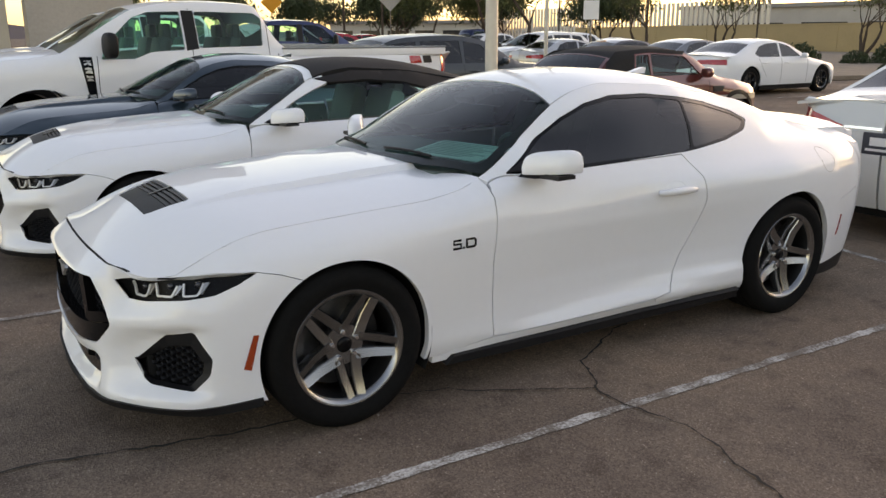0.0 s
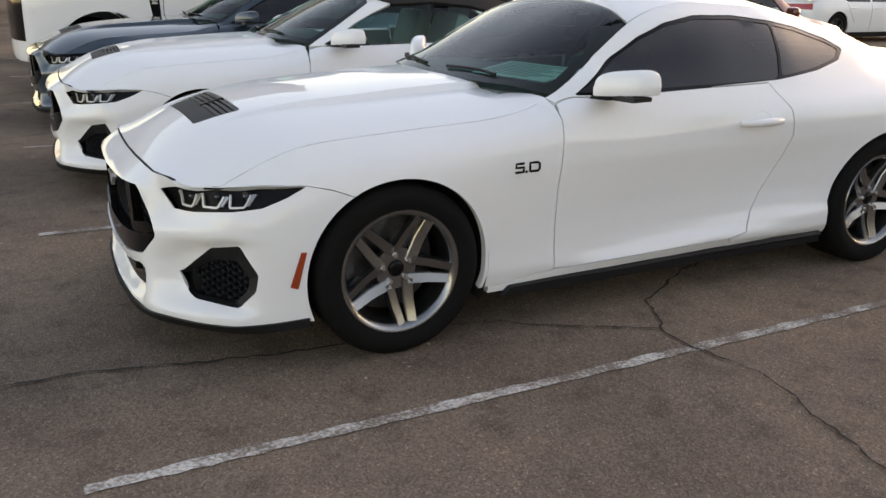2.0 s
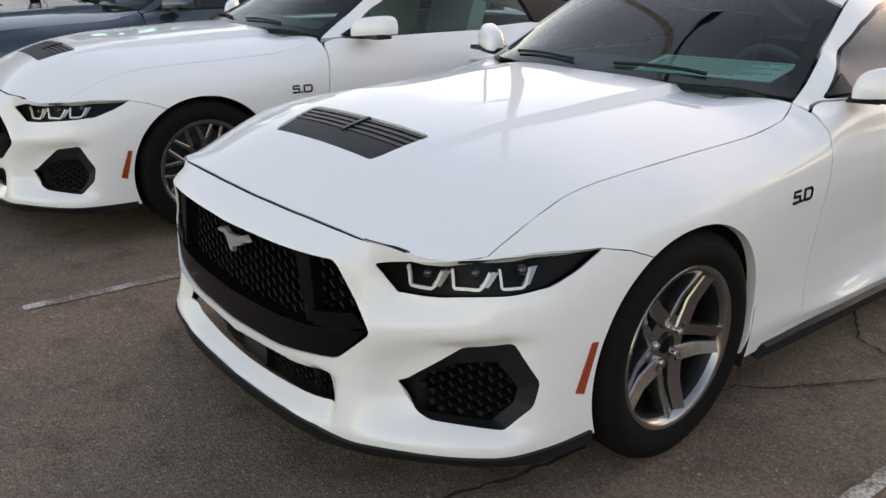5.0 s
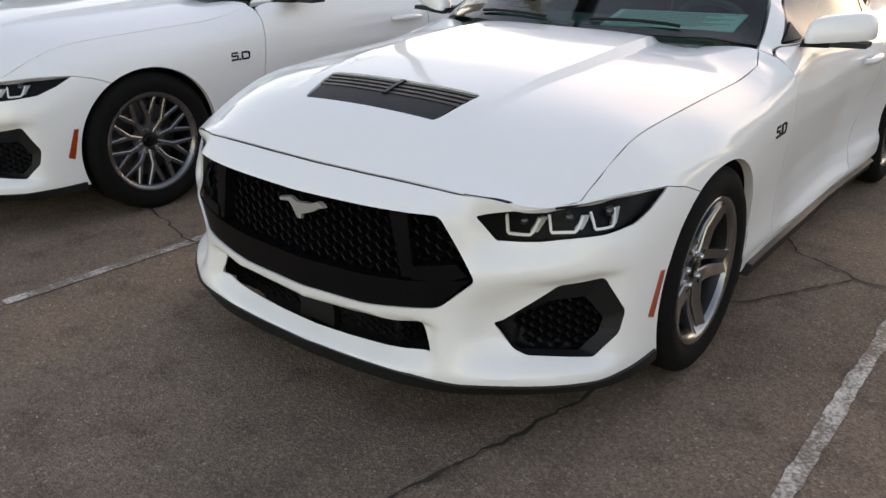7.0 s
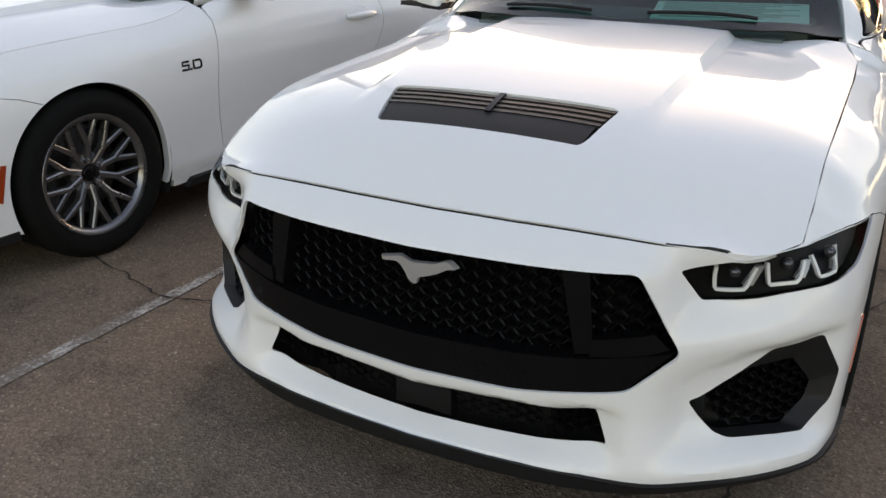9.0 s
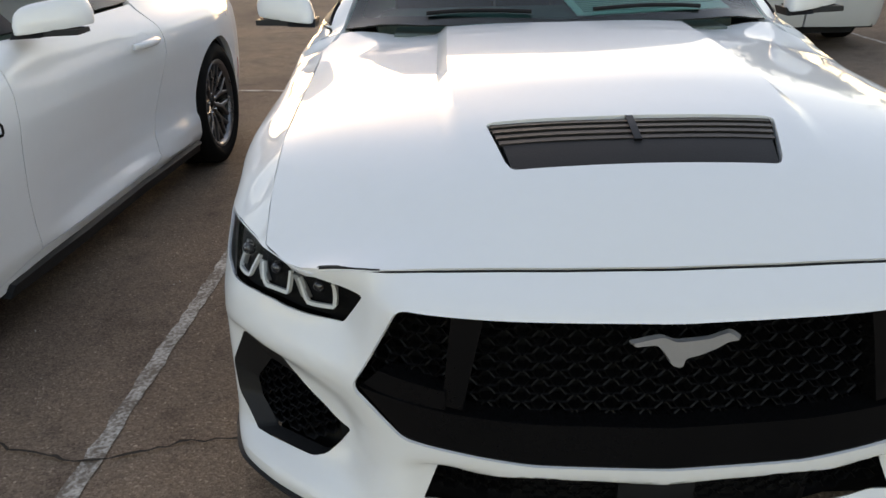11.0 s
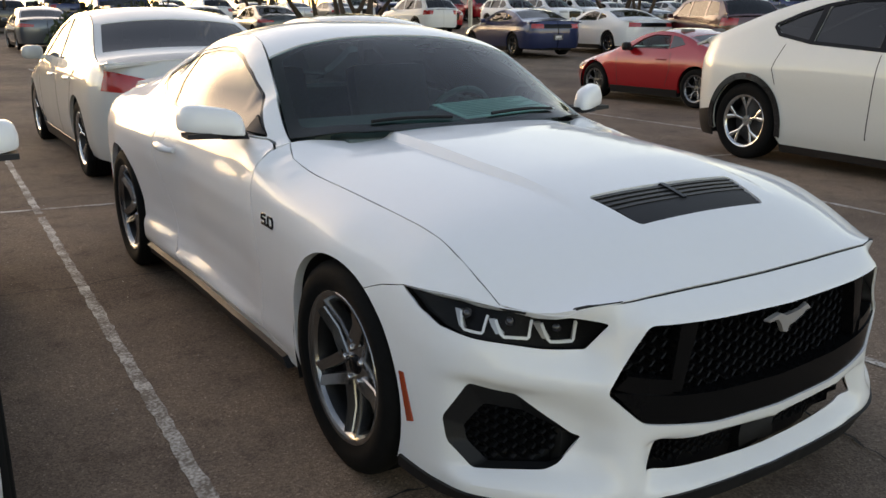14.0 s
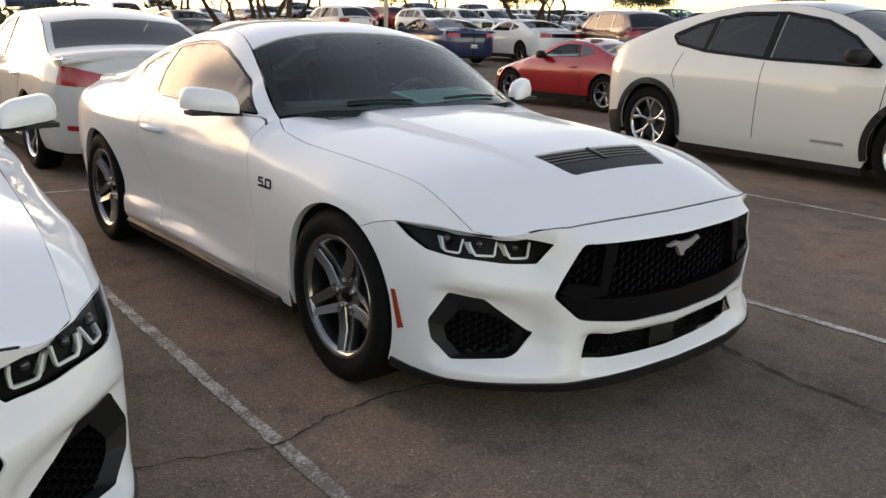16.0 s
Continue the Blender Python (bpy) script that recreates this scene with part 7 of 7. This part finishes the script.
# ---- trees, wall, buildings, poles ----
def make_tree(name, label, m, h=5.5, spread=3.0, seed=1, leaf=None, trunks=2, leaves=2600, size=0.16, low=0.35):
    """A desert tree: forked limbs and an airy crown of many small leaf sprays."""
    tr = random.Random(seed)
    top = thing(name, label, "tree", "trees round the lot", m)
    bm = bmesh.new()
    tips = []
    def limb(p, d, length, r, depth):
        pts, rad = [p], [r]
        for i in range(4):
            d = (d + Vector((tr.uniform(-1, 1), tr.uniform(-1, 1), tr.uniform(-0.3, 0.6))) * 0.22).normalized()
            p = p + d * length / 4
            pts.append(p)
            rad.append(r * (1 - 0.13 * (i + 1)))
        tube(bm, pts, rad, 6)
        if depth > 1:
            tips.extend(pts[2:])
        if depth < 4:
            for i in range(3 if depth < 2 else 2):
                a = tr.uniform(0, 6.28)
                dd = (d + Vector((math.cos(a), math.sin(a), tr.uniform(-0.05, 0.5))) * tr.uniform(0.6, 1.0)).normalized()
                limb(p, dd, length * tr.uniform(0.62, 0.8), rad[-1] * 0.72, depth + 1)
    for k in range(trunks):
        a = 6.28 * k / trunks + tr.uniform(-0.5, 0.5)
        limb(Vector((0.12 * math.cos(a), 0.12 * math.sin(a), 0)), Vector((0.32 * math.cos(a), 0.32 * math.sin(a), 1)).normalized(), h * low, 0.028 * h / 1.0 * 0.9, 0)
    part("trunk", fixed(bm), M_BARK, top)
    verts, faces = [], []
    for i in range(leaves):
        t = tr.choice(tips)
        c = t + Vector((tr.gauss(0, 1), tr.gauss(0, 1), tr.gauss(0, 0.75))) * 0.11 * spread
        for j in range(2):
            q = Euler((tr.uniform(0, 6.3), tr.uniform(0, 6.3), tr.uniform(0, 6.3))).to_matrix()
            s = size * tr.uniform(0.5, 1.3)
            o = c + Vector((tr.gauss(0, 1), tr.gauss(0, 1), tr.gauss(0, 1))) * size * 0.5
            base = len(verts)
            verts += [tuple(o + q @ Vector(v)) for v in ((-s, 0, 0), (0, -s * 0.28, 0), (s, 0, s * 0.1), (0, s * 0.28, 0))]
            faces.append((base, base + 1, base + 2, base + 3))
    me = bpy.data.meshes.new("crown")
    me.from_pydata(verts, [], faces)
    me.materials.append(leaf or M_LEAF)
    ob = new("crown", me)
    ob.parent = top
    return top


def make_bush(name, label, m, r=0.7, h=0.9, seed=1, n=1400, leaf=None):
    tr = random.Random(seed)
    verts, faces = [], []
    for i in range(n):
        a, e, k = tr.uniform(0, 6.28), tr.uniform(0, 1), tr.uniform(0.55, 1.0)
        c = Vector((math.cos(a) * math.sqrt(1 - e * e) * r * k, math.sin(a) * math.sqrt(1 - e * e) * r * k, (0.1 + 0.9 * e * k) * h))
        q = Euler((tr.uniform(0, 6.3), tr.uniform(0, 6.3), tr.uniform(0, 6.3))).to_matrix()
        s = 0.09 * tr.uniform(0.5, 1.3)
        base = len(verts)
        verts += [tuple(c + q @ Vector(v)) for v in ((-s, 0, 0), (0, -s * 0.4, 0), (s, 0, 0), (0, s * 0.4, 0))]
        faces.append((base, base + 1, base + 2, base + 3))
    me = bpy.data.meshes.new(name)
    me.from_pydata(verts, [], faces)
    me.materials.append(leaf or M_LEAF2)
    ob = new(name, me)
    ob.matrix_world = m
    return tagged(ob, label, "bush", "bushes round the lot")


T1 = make_tree("desert_tree", "airy green desert tree with forked dark trunk", TURN(-20.5, -25.5), 6.5, 3.2, 3, trunks=2)
T2 = make_tree("desert_tree", "dense rounded green tree beyond the lot", TURN(-34, -62), 7.0, 4.6, 8, M_LEAF2, 3, 3600, 0.22, 0.30)
T3 = make_tree("desert_tree", "thin airy tree with bare lower limbs", TURN(-46, -36), 5.5, 2.6, 21, M_LEAF, 3, 1500, 0.14, 0.36)
for tmpl, x, y, a, k in ((T3, -50, -28, 40, 1.0), (T3, -53, -24, 150, 1.1), (T3, -44, -41, 220, 1.1), (T2, -30, -70, 20, 0.9), (T2, -42, -58, 70, 1.0), (T2, -38, -66, 130, 0.8), (T2, -22, -72, 200, 1.0), (T2, -12, -66, 300, 0.9), (T2, -48, -50, 35, 0.9), (T1, -36, -48, 100, 0.9), (T1, -30, -50, 180, 0.95),
                         (T1, -24.5, 24.0, 15, 1.0), (T1, -27.0, 12.2, 200, 0.95), (T1, -26.4, 10.8, 320, 0.9), (T3, -22.5, 10.6, 20, 1.0), (T1, -33, 16.5, 75, 0.9), (T3, -34, 12.0, 120, 1.0), (T3, -44, 8.0, 160, 1.0), (T3, -30, 31.0, 200, 1.0), (T1, -44, 33.0, 260, 1.0), (T2, -64, -2, 0, 0.7), (T2, -66, 14, 60, 0.8), (T2, -70, 30, 120, 0.8), (T2, -70, 48, 170, 0.8), (T2, -68, 64, 230, 0.85), (T2, -66, 84, 290, 0.9), (T2, -52, 96, 320, 0.9), (T3, -60, 22, 10, 1.2), (T3, -60, 56, 70, 1.2), (T2, -64, -16, 110, 0.7), (T2, -66, -30, 200, 0.7)):
    copy_thing(tmpl, TURN(x, y, a) @ Matrix.Diagonal((k, k, k, 1)))
B1 = make_bush("bush", "low dark green desert bush in gravel", TURN(-34, -24.5), 0.9, 1.0, 2)
for x, y, k in ((-36, -22.6, 1.2), (-38.5, -21.2, 0.8), (-40, -20.0, 1.3), (-33, -25.6, 0.7), (-42, -18.5, 1.1), (-31.2, -15.2, 0.5), (-26.5, 3.2, 1.5), (-27, 5.0, 1.7), (-26.8, 6.8, 1.4), (-43, -16, 0.6)):
    copy_thing(B1, TURN(x, y, x * 40) @ Matrix.Diagonal((k, k, k, 1)))


def slab(name, label, cat, pts, z0, z1, mat, kind="structure"):
    bm = bmesh.new()
    a, c = [bm.verts.new((*p, z0)) for p in pts], [bm.verts.new((*p, z1)) for p in pts]
    bm.faces.new(a[::-1])
    bm.faces.new(c)
    for i in range(len(pts)):
        j = (i + 1) % len(pts)
        bm.faces.new((a[i], a[j], c[j], c[i]))
    return tagged(finish(fixed(bm), name, mat, smooth=0), label, cat, kind=kind)


slab("gravel_bed", "tan gravel planting bed by the wall", "gravel", [(-24.5, -20), (-24.5, -14.0), (-27.5, -13.6), (-40, -13), (-59, -7), (-62, -20), (-67, -70), (-40, -46), (-22, -33)], 0.02, 0.16, M_GRAVEL)
wall = thing("boundary_wall", "tan plastered boundary wall with flat coping", "wall", kind="structure")
w0, w1 = Vector((-69.3, -78, 0)), Vector((-60.0, -8, 0))
wd = (w1 - w0).normalized()
for i in range(9):
    p = w0 + (w1 - w0) * i / 9
    q = w0 + (w1 - w0) * (i + 1) / 9
    bm = bmesh.new()
    mm = Matrix.Translation((p + q) / 2) @ Matrix.Rotation(math.atan2(wd.y, wd.x), 4, "Z")
    ln = (q - p).length / 2
    box(bm, -ln + 0.01, ln - 0.01, -0.10, 0.10, 0, 2.35, 0, mm)
    part("wall_panel", bm, M_WALL, wall)
    bm = bmesh.new()
    box(bm, -ln, ln, -0.14, 0.14, 2.35, 2.48, 0.02, mm)
    box(bm, ln - 0.15, ln + 0.15, -0.15, 0.15, 0, 2.353, 0, mm)
    part("wall_coping", bm, M_WALL, wall)


def block(name, label, m, lx, ly, h, wall_mat, n_win, wz0, wz1, over=0.5):
    """A low flat-roofed building with a row of windows and an overhanging roof."""
    top = thing(name, label, "building", "buildings beyond the lot", m)
    bm = bmesh.new()
    box(bm, -lx, lx, -ly, ly, 0, h)
    part("wall", bm, wall_mat, top)
    bm = bmesh.new()
    box(bm, -lx - over, lx + over, -ly - over, ly + over, h, h + 0.45, 0.03)
    part("roof", bm, M_ROOF, top)
    for i in range(n_win):
        x = -lx + (i + 0.5) * 2 * lx / n_win
        bm = bmesh.new()
        box(bm, x - lx / n_win * 0.7, x + lx / n_win * 0.7, ly - 0.06, ly + 0.05, wz0, wz1)
        part("window", bm, M_DARKWIN, top)
    return top


block("low_building", "long low pale building with dark openings behind a wall", Matrix.Translation((-92, -48, 0)) @ Matrix.Rotation(radians(-82), 4, "Z"), 26, 6, 4.6, M_CONCRETE, 7, 0.4, 2.9)
block("low_building", "low cream building beyond the street", Matrix.Translation((-62, -104, 0)) @ Matrix.Rotation(radians(-45), 4, "Z"), 12, 5, 3.2, M_CONCRETE, 6, 0.8, 2.3)
fence = thing("screen_fence", "tall slatted steel screen fence behind a wall", "fence")
f0, f1 = Vector((-71, -97, 0)), Vector((-72, -52, 0))
for i in range(70):
    p = f0 + (f1 - f0) * i / 69
    bm = bmesh.new()
    box(bm, p.x - 0.08, p.x + 0.08, p.y - 0.17, p.y + 0.17, 0, 5.0)
    part("slat", bm, M_POLE, fence)


def pole(label, x, y, r, h, mat=None, name="light_pole", head=True):
    top = thing(name, label, "pole", "poles in the lot", TURN(x, y))
    bm = bmesh.new()
    tube(bm, [(0, 0, 0), (0, 0, h * 0.5), (0, 0, h)], [r, r * 0.95, r * 0.85], 14)
    part("shaft", fixed(bm), mat or M_POLE, top)
    bm = bmesh.new()
    lathe(bm, [(r * 2.6, 0), (r * 2.6, 0.30), (r * 2.3, 0.36), (0, 0.36)], 20, Matrix.Rotation(radians(90), 4, "X"))
    part("base", fixed(bm), M_CONCRETE, top)
    if head:
        bm = bmesh.new()
        box(bm, -0.9, 0.9, -0.05, 0.05, h - 0.05, h + 0.05)
        for s in (-1, 1):
            box(bm, s * 0.95 - 0.3, s * 0.95 + 0.3, -0.2, 0.2, h - 0.02, h + 0.10, 0.02)
        part("lamp_heads", bm, M_GREY, top)
    return top


pole("cream painted steel light pole beside the cars", -4.36, -4.30, 0.075, 8.0)
pole("slim pale light pole across the lot", -17.5, -19.6, 0.07, 9.0)
pole("slim pale light pole across the lot", -32, 21.5, 0.10, 9.0)
for x, y, r, h in ((-24, -44, 0.08, 9), (-28, -58, 0.10, 11), (-40, -37, 0.07, 8), (-46, -33, 0.06, 9), (-55, -25, 0.06, 8), (-35, -40, 0.06, 7), (-48, 3, 0.07, 8), (-50, 12, 0.07, 9), (-50, 38, 0.09, 9), (-58, 46, 0.09, 10), (-46, 26, 0.08, 8), (-14, -56, 0.08, 10)):
    pole("thin dark pole far beyond the lot", x, y, r, h, M_BARK, "far_pole", False)


def road_sign(label, x, y, h, a, mats, diamond=False, s=0.35):
    top = thing("road_sign", label, "sign", "", TURN(x, y, a))
    bm = bmesh.new()
    tube(bm, [(0, 0, 0), (0, 0, h)], 0.035, 8)
    part("post", fixed(bm), M_STEEL, top)
    for i, mt in enumerate(mats):
        bm = bmesh.new()
        box(bm, 0.04, 0.06, -s, s, -s * (1 if diamond else 1.2), s * (1 if diamond else 1.2), 0, Matrix.Translation((0, 0, h - s - i * s * 2.6)) @ Matrix.Rotation(radians(45 if diamond else 0), 4, "X"))
        part("plate", bm, mt, top)


road_sign("small orange and white warning sign on a post", -21.5, -21.8, 3.6, 50, (M_SIGNY, M_SIGNW), s=0.30)
road_sign("orange diamond crossing sign on a post", -17.5, -46, 4.0, 60, (M_SIGNY,), True, 0.45)
road_sign("back of a pale road sign on a post", -23.5, -42, 4.2, 60, (M_CONCRETE,), True, 0.5)
canopy = thing("canopy", "pale building canopy on square columns", "building", "", TURN(-4.0, -27.0, 0))
for x, y, w, mt in ((3.2, 0, 0.55, M_POLE), (0.6, 1.0, 1.6, M_CONCRETE)):
    bm = bmesh.new()
    box(bm, x - w, x + w, y - 0.5, y + 0.5, 0, 5.5, 0.03)
    part("column", bm, mt, canopy)
bm = bmesh.new()
box(bm, -3.5, 14, -9, 2.2, 5.5, 7.2, 0.05)
part("canopy_roof", bm, M_CONCRETE, canopy)
# far hills all round
bm = bmesh.new()
hr = random.Random(4)
ring, hh = [], 0
for i in range(160):
    a = 2 * math.pi * i / 160
    hh = max(2, min(26, hh + hr.uniform(-5, 5)))
    ring.append((bm.verts.new((850 * math.cos(a), 850 * math.sin(a), -2)), bm.verts.new((870 * math.cos(a), 870 * math.sin(a), 4 + hh))))
for i in range(160):
    p, q = ring[i], ring[(i + 1) % 160]
    bm.faces.new((p[0], q[0], q[1], p[1]))
tagged(finish(fixed(bm), "backdrop", M_RIDGE, smooth=60), "hazy low hills on the horizon", "hills", kind="structure")
